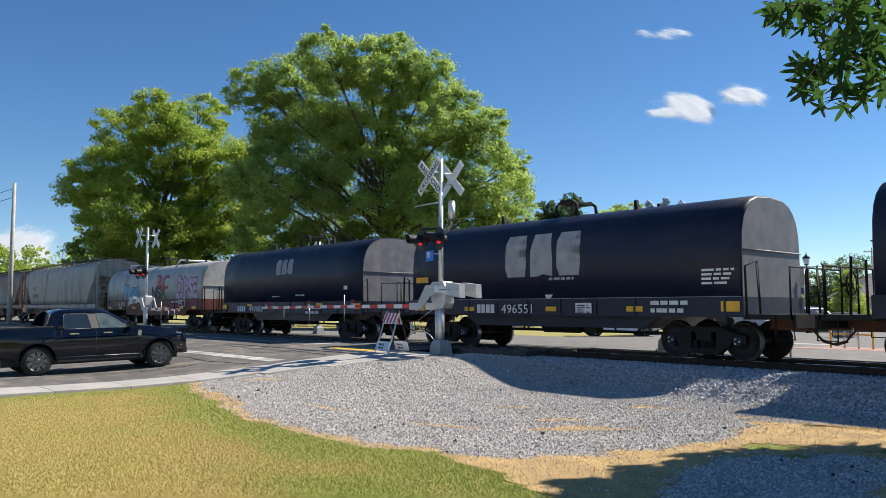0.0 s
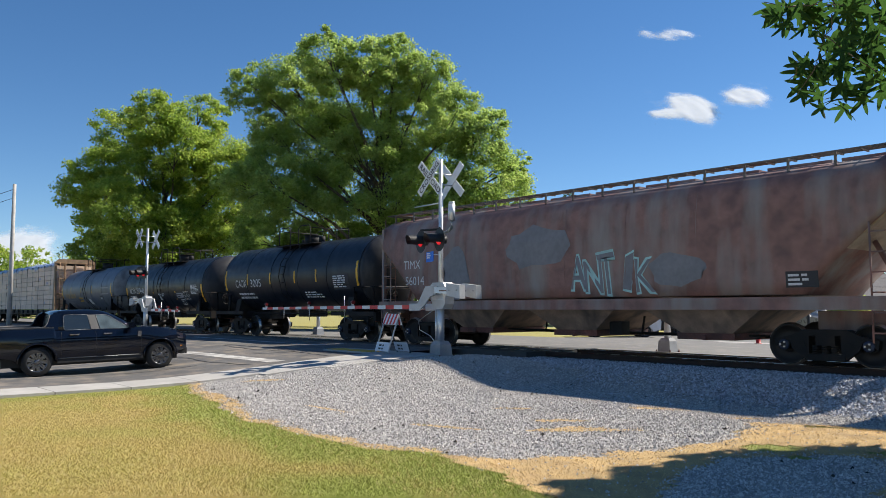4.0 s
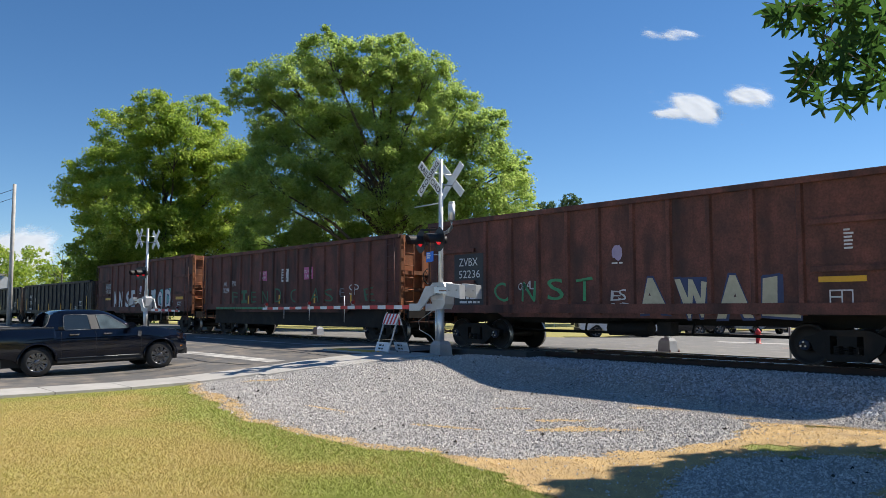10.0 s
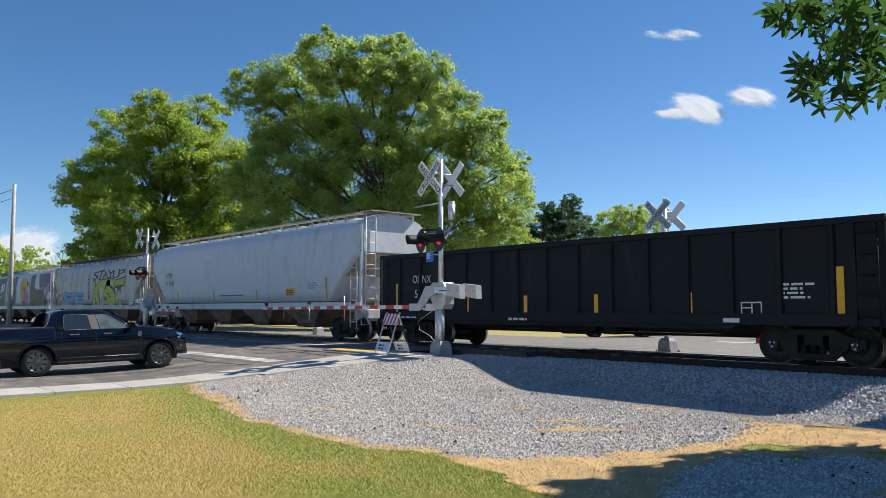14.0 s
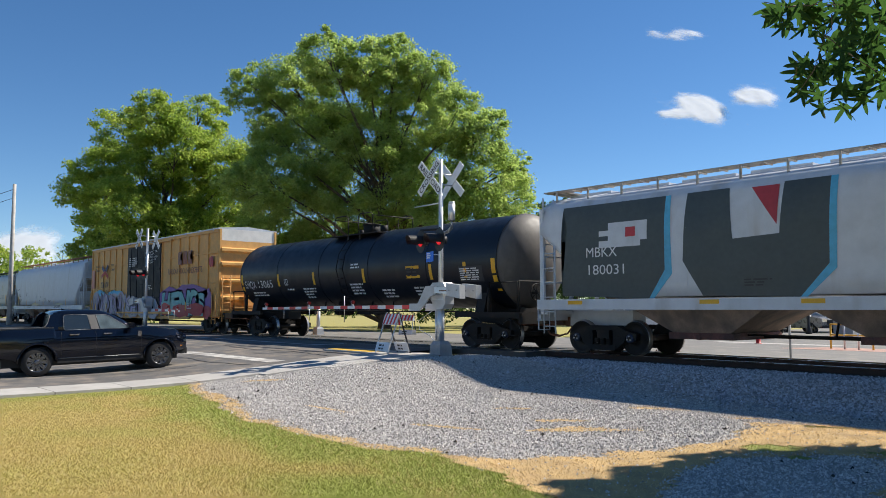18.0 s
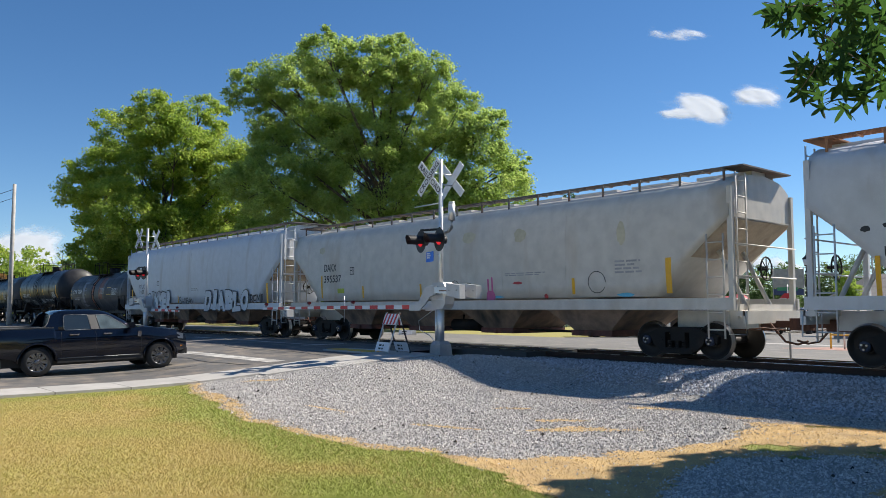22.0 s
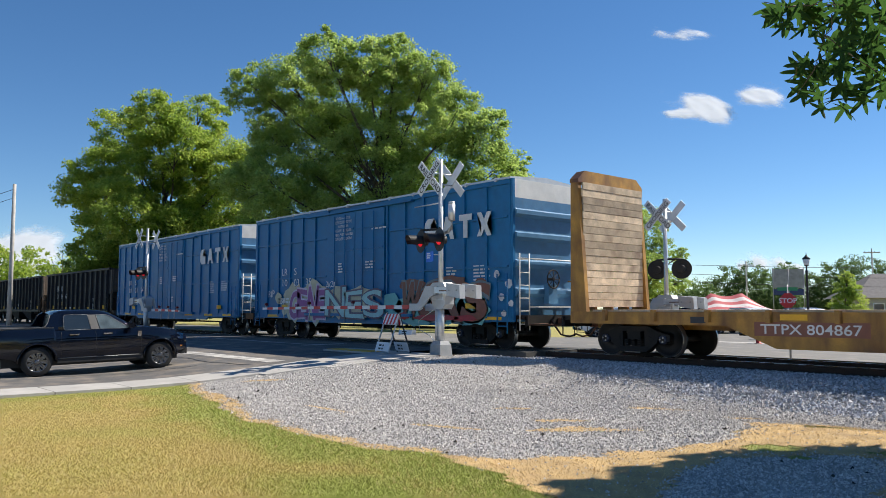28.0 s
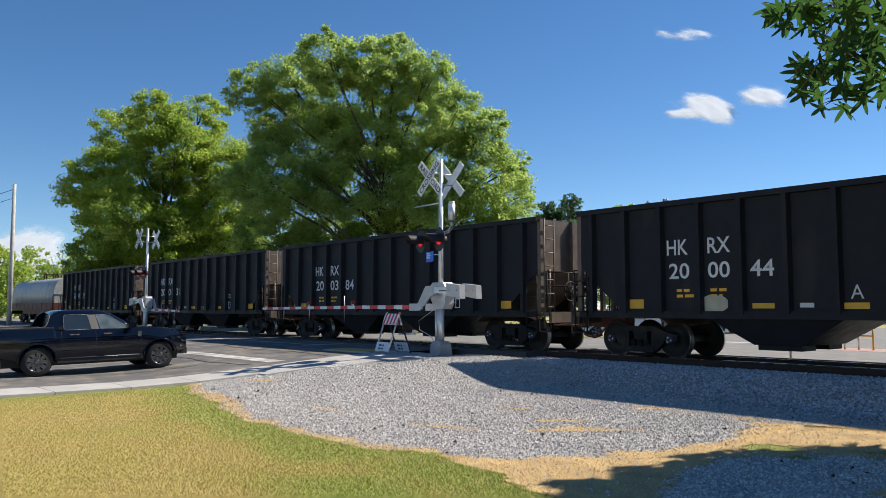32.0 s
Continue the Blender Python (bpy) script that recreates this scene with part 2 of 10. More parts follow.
def part(name, bm, material, parent, label="", bevel=0.0, m=None):
    return hang(name, finish(bm, name, material, bevel), parent, m, label)


def thing(name, label, category, group="", m=None, kind=""):
    ob = new(name)
    if m is not None:
        ob.matrix_basis = m
    return tagged(ob, label, category, group, kind)


def solo(name, bm, material, label, category, m=None, bevel=0.0, group="", kind=""):
    ob = new(name, finish(bm, name, material, bevel))
    if m is not None:
        ob.matrix_basis = m
    return tagged(ob, label, category, group, kind)


def fast_mesh(name, verts, faces, mats, smooth=False):
    """A mesh from arrays of corners and of equal-sided faces."""
    verts, faces = np.asarray(verts, dtype=np.float32), np.asarray(faces, dtype=np.int32)
    me = bpy.data.meshes.new(name)
    k = faces.shape[1]
    me.vertices.add(len(verts))
    me.vertices.foreach_set("co", verts.ravel())
    me.loops.add(faces.size)
    me.loops.foreach_set("vertex_index", faces.ravel())
    me.polygons.add(len(faces))
    me.polygons.foreach_set("loop_start", np.arange(0, faces.size, k, dtype=np.int32))
    me.polygons.foreach_set("loop_total", np.full(len(faces), k, dtype=np.int32))
    me.polygons.foreach_set("use_smooth", np.full(len(faces), smooth))
    me.update()
    me.validate()
    for m in (mats if isinstance(mats, (list, tuple)) else [mats]):
        me.materials.append(m)
    return me


# ---- lettering ----
_letters = {}


def letters(text, heavy=0.0):
    """Corners and faces of a line of text in the built-in font, one unit high, drawn in x and z."""
    if (text, heavy) not in _letters:
        cu = bpy.data.curves.new("text", "FONT")
        cu.body, cu.offset, cu.resolution_u = text, heavy, 3
        ob = new("text", cu)
        me = ob.to_mesh()
        me.calc_loop_triangles()
        co = np.empty(len(me.vertices) * 3, dtype=np.float32)
        me.vertices.foreach_get("co", co)
        tri = np.empty(len(me.loop_triangles) * 3, dtype=np.int32)
        me.loop_triangles.foreach_get("vertices", tri)
        co, tri = co.reshape(-1, 3), tri.reshape(-1, 3)
        ob.to_mesh_clear()
        bpy.data.objects.remove(ob)
        bpy.data.curves.remove(cu)
        _letters[(text, heavy)] = (co, tri)
    return _letters[(text, heavy)]


def lettering(text, parent, x, z, high, skin, material, width=None, heavy=0.0, name="lettering", lift=0.006):
    """Text on a car's near side: skin(z) is the distance of that side from the middle. It starts at x; width stretches it."""
    co, tri = letters(text, heavy)
    k = high / 0.72
    w = co[:, 0].max() - co[:, 0].min()
    kx = width / w if width else k
    px, pz = x + (co[:, 0] - co[:, 0].min()) * kx, z + co[:, 1] * k
    py = np.array([-skin(q) - lift for q in pz])
    return hang(name, fast_mesh(name, np.stack([px, py, pz], 1), tri, material), parent)


def sheet(parent, rects, skin, material, name="marking", lift=0.006, label=""):
    """Painted or stuck rectangles (x0, x1, z0, z1) on a car's near side."""
    bm = bmesh.new()
    for x0, x1, z0, z1 in rects:
        n = max(1, int((z1 - z0) / 0.25))
        for i in range(n):
            a, b = z0 + (z1 - z0) * i / n, z0 + (z1 - z0) * (i + 1) / n
            vs = [bm.verts.new((x, -skin(z) - lift, z)) for x, z in ((x0, a), (x1, a), (x1, b), (x0, b))]
            bm.faces.new(vs)
    return part(name, bm, material, parent, label)


def stencil(parent, x, z, w, rows, skin, material, seed=0, high=0.05):
    """Small print that cannot be read: rows of short bars."""
    rnd = random.Random(seed)
    rects = []
    for r in range(rows):
        q, zz = x, z - r * high * 1.9
        end = x + w * rnd.uniform(0.6, 1.0)
        while q < end - 0.04:
            d = rnd.uniform(0.12, 0.34)
            rects.append((q, min(q + d, end), zz - high, zz))
            q += d + 0.05
    return sheet(parent, rects, skin, material, "small_print")


def shapes(parent, polys, skin, material, name="marking", lift=0.006, label=""):
    """Painted outlines: polygons of (x, z) on a car's near side, cut into strips so that they follow the side."""
    bm = bmesh.new()
    for poly in polys:
        bm.faces.new([bm.verts.new((px, 0, pz)) for px, pz in poly])
    bmesh.ops.triangulate(bm, faces=bm.faces)
    zs = [v.co.z for v in bm.verts]
    lo, hi = min(zs), max(zs)
    cut = lo + 0.2
    while cut < hi:
        bmesh.ops.bisect_plane(bm, geom=bm.verts[:] + bm.edges[:] + bm.faces[:], plane_co=(0, 0, cut), plane_no=(0, 0, 1))
        cut += 0.2
    for v in bm.verts:
        v.co.y = -skin(v.co.z) - lift
    return part(name, bm, material, parent, label)


def blob(x, z, rx, rz, seed=0, n=18, rough=0.18):
    """An uneven rounded outline."""
    rnd = random.Random(seed)
    return [(x + rx * math.cos(a) * (1 + rnd.uniform(-rough, rough)), z + rz * math.sin(a) * (1 + rnd.uniform(-rough, rough)))
            for a in (2 * math.pi * i / n for i in range(n))]


def smooth_step(a, b, t):
    t = min(max((t - a) / (b - a), 0.0), 1.0)
    return t * t * (3 - 2 * t)


def ground_height(x, y):
    if y > 20.4:
        return 0.26 + 0.04 * smooth_step(20.4, 21.2, y) - 0.22 * smooth_step(24.0, 36.0, y)
    w = 1 - smooth_step(-15.5, -12.0, x)
    a = 0.40 * smooth_step(6.0, 13.4, y) - 0.14 * smooth_step(15.2, 16.3, y)
    b = -0.19 * smooth_step(11.3, 13.5, y) + 0.45 * smooth_step(14.3, 16.3, y)       # a shallow ditch before the ballast
    return w * a + (1 - w) * b - 0.14 * smooth_step(18.0, 18.6, -x)


# ---- ground, road, track ----
def earth_material():
    """Lawn that goes from green to straw, running out into bare grey gravel dust."""
    m = bpy.data.materials.new("lawn_and_gravel_earth")
    m.use_nodes = True
    n, l = m.node_tree.nodes, m.node_tree.links
    b = n["Principled BSDF"]
    tc = n.new("ShaderNodeTexCoord")

    def noise_at(s, d=5):
        t = n.new("ShaderNodeTexNoise")
        t.inputs["Scale"].default_value, t.inputs["Detail"].default_value = s, d
        l.new(tc.outputs["Object"], t.inputs["Vector"])
        return t.outputs["Fac"]

    def mix(fac, a, c, lo=0.4, hi=0.6):
        r = n.new("ShaderNodeMapRange")
        r.inputs["From Min"].default_value, r.inputs["From Max"].default_value = lo, hi
        l.new(fac, r.inputs["Value"])
        x = n.new("ShaderNodeMix")
        x.data_type = "RGBA"
        l.new(r.outputs[0], x.inputs["Factor"])
        for k, v in (("A", a), ("B", c)):
            if isinstance(v, tuple):
                x.inputs[k].default_value = (*v, 1)
            else:
                l.new(v, x.inputs[k])
        return x.outputs["Result"]
    at = n.new("ShaderNodeAttribute")
    at.attribute_name = "green"
    sm = n.new("ShaderNodeMath")
    sm.operation, sm.inputs[1].default_value = "MULTIPLY_ADD", 0.5
    l.new(noise_at(1.1, 6), sm.inputs[0])
    l.new(at.outputs["Fac"], sm.inputs[2])
    grass = mix(sm.outputs[0], (0.44, 0.345, 0.13), (0.24, 0.27, 0.06), 0.2, 1.05)
    grass = mix(noise_at(38, 3), grass, (0.24, 0.19, 0.06), 0.45, 0.9)
    l.new(grass, b.inputs["Base Color"])
    b.inputs["Roughness"].default_value = 0.95
    bp = n.new("ShaderNodeBump")
    bp.inputs["Strength"].default_value, bp.inputs["Distance"].default_value = 0.6, 0.03
    l.new(noise_at(45, 4), bp.inputs["Height"])
    l.new(bp.outputs[0], b.inputs["Normal"])
    return m


def grid_mesh(name, xs, ys, height, material, lift=0.0, keep=None):
    verts = [(x, y, height(x, y) + lift) for y in ys for x in xs]
    nx = len(xs)
    faces = [(j * nx + i, j * nx + i + 1, (j + 1) * nx + i + 1, (j + 1) * nx + i) for j in range(len(ys) - 1) for i in range(nx - 1)
             if keep is None or keep((xs[i] + xs[i + 1]) / 2, (ys[j] + ys[j + 1]) / 2)]
    return fast_mesh(name, verts, faces, material, True)


def span(a, b, step):
    k = max(1, round((b - a) / step))
    return [a + (b - a) * i / k for i in range(k + 1)]


xs = [-2500, -900, -400, -200] + span(-120, -50, 5) + span(-48, 4, 0.5) + [8, 14, 25, 60, 200, 900, 2500]
ys = [-2500, -600, -150, -50, -20, -8] + span(-4, 26, 0.4) + [28, 32, 40, 60, 100, 250, 800, 2500]
ground_me = grid_mesh("ground", xs, ys, ground_height, earth_material())
ground = tagged(new("ground", ground_me), "flat lawn of green and straw-coloured mown grass", "ground", kind="structure")

M["asphalt"] = mat("worn_grey_asphalt", (0.115, 0.11, 0.105), 0.85, var=0.2, scale=0.7, fine=90, bump=0.35, dirt=(0.25, 0.21, 0.17), dirt_amount=0.5)
M["lot_asphalt"] = mat("pale_sunlit_asphalt", (0.165, 0.158, 0.147), 0.85, var=0.16, scale=0.5, fine=60, bump=0.3, dirt=(0.26, 0.24, 0.21), dirt_amount=0.4)
M["white_line"] = mat("worn_white_road_paint", (0.55, 0.53, 0.49), 0.7, var=0.2, dirt=(0.22, 0.2, 0.18), dirt_amount=0.6)
M["yellow_pad"] = mat("yellow_tactile_pad", (0.72, 0.42, 0.05), 0.7, var=0.12)
M["panel"] = mat("dark_rubber_crossing_panel", (0.07, 0.068, 0.065), 0.85, var=0.2)


def road_height(x, y):
    if y < 17.3:
        return 0.44 * smooth_step(6.0, 14.5, y)
    return 0.44 if y < 19.4 else 0.44 - 0.12 * smooth_step(19.4, 22.0, y) - 0.22 * smooth_step(24.0, 36.0, y)


road_w, road_e = -37.5, -18.4
road = tagged(new("road", grid_mesh("road", span(-82.5, road_e, 1.0), span(-60, 5, 4)[:-1] + span(5, 16.7, 0.45), road_height, M["asphalt"], 0.02)),
              "worn grey asphalt road rising to the level crossing", "road", kind="structure")
far_lot = tagged(new("pavement", grid_mesh("pavement", span(-150, 90, 2.0), span(20.05, 75, 1.0), road_height, M["lot_asphalt"], 0.03,
                 lambda x, y: (x > -29 and y < 70) or (y < 33 and x > -37.5) or y < 31 and x < -37.5 and y > 20)),
                 "sunlit asphalt street and parking area beyond the track", "pavement", kind="structure")

# walk of concrete slabs along the road, with a landing by the track
bm = bmesh.new()
y = -30.0
rnd = random.Random(5)
slab_walk = thing("pavement_slabs", "pale concrete footpath slabs beside the road", "footpath", kind="structure")
while y < 13.0:
    y1 = min(y + 1.5, 13.2)
    if y > -4:
        bm = bmesh.new()
        h0, h1 = road_height(-18, y) + 0.06, road_height(-18, y1) + 0.06
        x1 = -17.0 + (0.9 * smooth_step(9.0, 13.0, y1))
        v = [bm.verts.new(p) for p in ((-18.38, y + 0.01, h0), (x1, y + 0.01, h0), (x1, y1 - 0.01, h1), (-18.38, y1 - 0.01, h1),
                                       (-18.38, y + 0.01, h0 - 0.2), (x1, y + 0.01, h0 - 0.2), (x1, y1 - 0.01, h1 - 0.2), (-18.38, y1 - 0.01, h1 - 0.2))]
        for f in ((0, 1, 2, 3), (0, 4, 5, 1), (1, 5, 6, 2), (2, 6, 7, 3), (3, 7, 4, 0)):
            bm.faces.new([v[i] for i in f])
        part("slab", bm, M["concrete"], slab_walk)
    y = y1
bm = bmesh.new()
box(bm, -20.9, -16.2, 13.22, 14.3, 0.2, 0.475)
solo("kerb", bm, M["concrete"], "pale concrete landing beside the crossing", "kerb", bevel=0.02, kind="structure")
bm = bmesh.new()
box(bm, -20.8, -18.6, 13.3, 13.9, 0.46, 0.485)
solo("tactile_strip", bm, M["yellow_pad"], "worn yellow tactile warning strip set in concrete", "tactile strip", kind="structure")


def stripe(x0, x1, y0, y1, label="worn white painted line on the asphalt", material=None, lift=0.026):
    k = max(2, int((y1 - y0) / 0.4) + 2)
    me = grid_mesh("road_marking", [x0, x1], span(y0, y1, (y1 - y0) / k), road_height, material or M["white_line"], lift)
    tagged(new("road_marking", me), label, "road marking", "road markings", "structure")


stripe(-25.6, -19.2, 10.5, 10.95, "broad worn white stop line on the asphalt")
stripe(-18.75, -18.6, -40, 9.5)
stripe(-26.6, -26.45, -40, 10.2)
stripe(-33.8, -24.4, 14.6, 14.8)
stripe(-24.0, -23.6, 14.2, 16.0)
M["crack_fill"] = mat("black_crack_sealant", (0.02, 0.02, 0.02), 0.5, var=0.2)
for pts in (((-25.2, 9.6), (-23.4, 9.9), (-21.5, 9.7), (-19.0, 10.0)), ((-22.4, 11.4), (-21.0, 12.6), (-19.2, 13.1)), ((-26.5, 12.6), (-24.0, 12.3), (-21.5, 12.5), (-18.8, 12.2)), ((-21.2, 5.5), (-20.7, 7.5), (-20.9, 9.4))):
    rnd = random.Random(int(pts[0][1] * 10))
    line = []
    for (xa, ya), (xb, yb) in zip(pts, pts[1:]):
        for k in range(8):
            f = k / 8
            line.append((xa + (xb - xa) * f + rnd.uniform(-0.04, 0.04), ya + (yb - ya) * f + rnd.uniform(-0.04, 0.04)))
    bm = bmesh.new()
    for (xa, ya), (xb, yb) in zip(line, line[1:]):
        d = Vector((xb - xa, yb - ya)).normalized() * 0.022
        bm.faces.new([bm.verts.new((px_, py_, road_height(px_, py_) + 0.027)) for px_, py_ in ((xa - d.y, ya + d.x), (xa + d.y, ya - d.x), (xb + d.y, yb - d.x), (xb - d.y, yb + d.x))])
    solo("road_crack", bm, M["crack_fill"], "sealed black crack in the asphalt", "road crack", kind="structure")
for k in range(3):
    stripe(-29.0 + k * 4.2, -27.0 + k * 4.2, 22.2, 22.4)

# track: two rails, ties, ballast
rail_prof = [(-0.07, 0), (0.07, 0), (0.07, 0.015), (0.012, 0.035), (0.012, 0.125), (0.036, 0.135), (0.036, 0.168), (0.028, 0.178), (-0.028, 0.178), (-0.036, 0.168), (-0.036, 0.135), (-0.012, 0.125), (-0.012, 0.035), (-0.07, 0.015)]
track = thing("railway_track", "worn steel rails on dark creosoted ties", "railway track", kind="structure")
for s in (-1, 1):
    bm = bmesh.new()
    prism(bm, [(YC + s * 0.7535 + a, ZR - 0.178 + b) for a, b in rail_prof], -420, 220, "x")
    for f in bm.faces:
        c = f.calc_center_median()
        f.material_index = 1 if c.z > ZR - 0.006 else 0
    part("rail", bm, [M["rail_side"], M["steel_rail"]], track, "rusty rail with polished head")
bm = bmesh.new()
box(bm, -0.115, 0.115, YC - 1.3, YC + 1.3, ZR - 0.178 - 0.17, ZR - 0.182)
for s in (-1, 1):
    box(bm, -0.09, 0.09, YC + s * 0.7535 - 0.17, YC + s * 0.7535 + 0.17, ZR - 0.184, ZR - 0.170)
tie_me = finish(bm, "tie", M["tie"], 0.01)
for i in range(150):
    x = 2 - i * 0.54
    if not (road_w < x < -15.2):
        hang("tie", tie_me, track, pose(x, 0, random.Random(i).uniform(-0.012, 0.004)))
for (y0, y1) in ((16.72, YC - 0.80), (YC - 0.66, YC + 0.66), (YC + 0.80, 20.02)):
    x = road_w
    while x < -16.5:
        bm = bmesh.new()
        box(bm, x + 0.006, x + 2.43, y0, y1, 0.2, ZR - 0.012)
        part("crossing_panel", bm, M["panel"], track, "", 0.015)
        x += 2.44


# ---- loose stone ----
def stones(name, pts, sizes, material, label, seed):
    """Many small crushed stones, each an uneven angular lump bedded in the ground, joined."""
    r = np.random.RandomState(seed)
    n = len(pts)
    base = np.array([(1, 0, -0.5), (0, 1, -0.5), (-1, 0, -0.5), (0, -1, -0.5), (0.25, 0.2, 0.75)], dtype=np.float32)
    tri = np.array([(0, 1, 4), (1, 2, 4), (2, 3, 4), (3, 0, 4)], dtype=np.int32)
    off = base[None] + r.uniform(-0.4, 0.4, (n, 5, 3))
    off[:, 4, :2] += r.uniform(-0.45, 0.45, (n, 2))
    off *= r.uniform(0.65, 1.3, (n, 1, 3))
    a = r.uniform(0, 2 * math.pi, n)
    ca, sa = np.cos(a), np.sin(a)
    x = off[..., 0] * ca[:, None] - off[..., 1] * sa[:, None]
    y = off[..., 0] * sa[:, None] + off[..., 1] * ca[:, None]
    z = off[..., 2]
    v = np.stack([x, y, z * 0.85], 2) * (np.asarray(sizes) / 2)[:, None, None] + np.asarray(pts)[:, None, :]
    f = tri[None] + (np.arange(n) * 5)[:, None, None]
    return tagged(new(name, fast_mesh(name, v.reshape(-1, 3), f.reshape(-1, 3), material)), label, "gravel", kind="stuff")


def noise2(x, y, s, o=0.0):
    return noise.noise(Vector((x * s + o, y * s - o, o)))


def along(q, table):
    """A value read off a short table of (place, value)."""
    for (a0, b0), (a1, b1) in zip(table, table[1:]):
        if q <= a1:
            return b0 + (b1 - b0) * min(max((q - a0) / (a1 - a0), 0), 1)
    return table[-1][1]


LAWN_EDGE = ((-17, 7.2), (-14, 6.35), (-11.66, 5.84), (-9.52, 5.64), (-8.27, 5.73), (-7.21, 6.06), (-5.7, 5.85), (-4.8, 5.5), (-2, 4.6))
STRAW_EDGE = ((6.0, -7.3), (6.43, -6.52), (7.47, -5.76), (8.52, -5.58), (9.47, -5.35), (10.36, -5.48), (11.16, -5.9), (12.1, -5.39), (13.1, -4.71))
STRAW_SPOTS = ((-7.25, 8.8, 0.85, 0.26, 50), (-7.75, 11.7, 0.55, 0.24, 50), (-8.0, 9.3, 0.5, 0.15, 45), (-13.9, 6.62, 1.6, 0.22, -12), (-6.0, 11.9, 0.6, 0.14, 50), (-8.6, 7.6, 0.6, 0.08, 20), (-15.9, 8.6, 0.5, 0.16, 40), (-11.5, 7.4, 0.7, 0.07, 0), (-9.5, 9.8, 0.6, 0.08, 40))
GREEN_SPOTS = ((-4.75, 9.45, 0.5, 0.26, 48), (-4.8, 12.0, 0.9, 0.26, 49), (-4.2, 9.1, 0.25, 0.1, 30), (-3.6, 10.2, 0.5, 0.15, 45))


def in_spot(x, y, spots):
    best = 0.0
    for cx, cy, a, b, turn in spots:
        if abs(x - cx) > 2.2 or abs(y - cy) > 2.2:
            continue
        c, s = math.cos(radians(turn)), math.sin(radians(turn))
        u, v = ((x - cx) * c + (y - cy) * s) / a, (-(x - cx) * s + (y - cy) * c) / b
        best = max(best, 1 - smooth_step(0.5, 1.3, math.sqrt(u * u + v * v) + 0.5 * noise2(x, y, 2.5, 5.0)))
    return best


def lawn_share(x, y):
    """1 on the green lawn and in the tufts, 0 elsewhere."""
    e = along(x, LAWN_EDGE) + 0.22 * noise2(x, y, 1.3, 2.0)
    return max(1 - smooth_step(-0.12, 0.12, y - e), in_spot(x, y, GREEN_SPOTS))


def straw_share(x, y):
    """1 on matted straw between lawn and gravel."""
    if y > 13.2:
        return 0.0
    s = smooth_step(-0.2, 0.25, x - along(y, STRAW_EDGE) + 0.35 * noise2(x, y, 1.6, 8.0))
    hole = 1 - smooth_step(0.75, 1.15, math.hypot((x + 3.8) / 0.95, (y - 7.9) / 1.85) + 0.3 * noise2(x, y, 1.5, 1.0))
    e = along(x, LAWN_EDGE)
    rim = (1 - smooth_step(0.12, 0.34, y - e + 0.25 * noise2(x, y, 1.8, 4.0))) * 0.8
    return max(s * (1 - hole), in_spot(x, y, STRAW_SPOTS) * 0.85, rim)


def gravel_amount(x, y):
    """1 on bare gravel, 0 on the lawn."""
    if y > 16.6 or x < -17.3 + 0.9 * smooth_step(9.0, 13.0, y):
        return 0.0
    return (1 - lawn_share(x, y)) * (1 - 0.96 * straw_share(x, y))


def bed_height(x, y):
    """The gravel lies a little thicker in the ditch."""
    return ground_height(x, y) + 0.02 * smooth_step(9.5, 11.0, y)


M["stone"] = mat("grey_crushed_limestone", (0.48, 0.45, 0.415), 0.9, var=0.16, scale=8, fine=90, bump=0.25, island=0.5)
M["ballast"] = mat("grey_track_ballast", (0.44, 0.44, 0.46), 0.92, var=0.18, scale=8, fine=80, bump=0.3, island=0.5)
M["straw_earth"] = mat("trodden_straw_earth", (0.48, 0.33, 0.15), 0.95, var=0.22, scale=2.5, fine=60, bump=0.6, dirt=(0.3, 0.2, 0.1), dirt_amount=0.35)
M["dust"] = mat("grey_stone_dust", (0.37, 0.35, 0.33), 0.95, var=0.25, scale=1.5, fine=70, bump=0.6)
dust_me = grid_mesh("gravel_bed", span(-17.2, 3.0, 0.15), span(5.0, 16.6, 0.15), bed_height, M["dust"], 0.006, lambda x, y: gravel_amount(x, y) > 0.42)
tagged(new("gravel_bed", dust_me), "bed of grey stone dust under the gravel", "gravel", kind="structure")
straw_me = grid_mesh("straw_bed", span(-17.0, 3.0, 0.12), span(4.6, 13.3, 0.12), bed_height, M["straw_earth"], 0.009, lambda x, y: straw_share(x, y) > 0.5 and lawn_share(x, y) < 0.5)
tagged(new("straw_bed", straw_me), "trodden straw-coloured earth beside the gravel", "ground", kind="structure")
bed_me = grid_mesh("track_bed", [-420, -200, -100, -60] + span(-50, 10, 1.0) + [60, 220], [16.3, 16.8, 17.3, 18.35, 19.4, 19.9, 20.4], lambda x, y: 0.262, M["dust"], 0.006)
tagged(new("track_bed", bed_me), "grey ballast bed of the track", "track bed", kind="structure")

rs = np.random.RandomState(3)
pts, siz = [], []
while len(pts) < 190000:
    x, y = rs.uniform(-18, 1.5), rs.uniform(4.8, 16.4)
    if y < -x * 0.42 - 0.5 or rs.rand() > gravel_amount(x, y):
        continue
    if x * 0.9063 + y * 1.12 > 16 and y < 10:
        continue
    s = rs.uniform(0.016, 0.042) if rs.rand() < 0.985 else rs.uniform(0.045, 0.065)
    pts.append((x, y, bed_height(x, y) + 0.004 + s * 0.2))
    siz.append(s)
clods = [(p[0], p[1], p[2] + 0.01) for p in pts[:170]]
stones("dark_clods", clods, [0.03 + 0.05 * ((k * 37) % 11) / 11 for k in range(170)], mat("dark_earth_clod", (0.05, 0.042, 0.036), 0.95, var=0.3, island=0.4), "dark clods strewn over the gravel", 13)
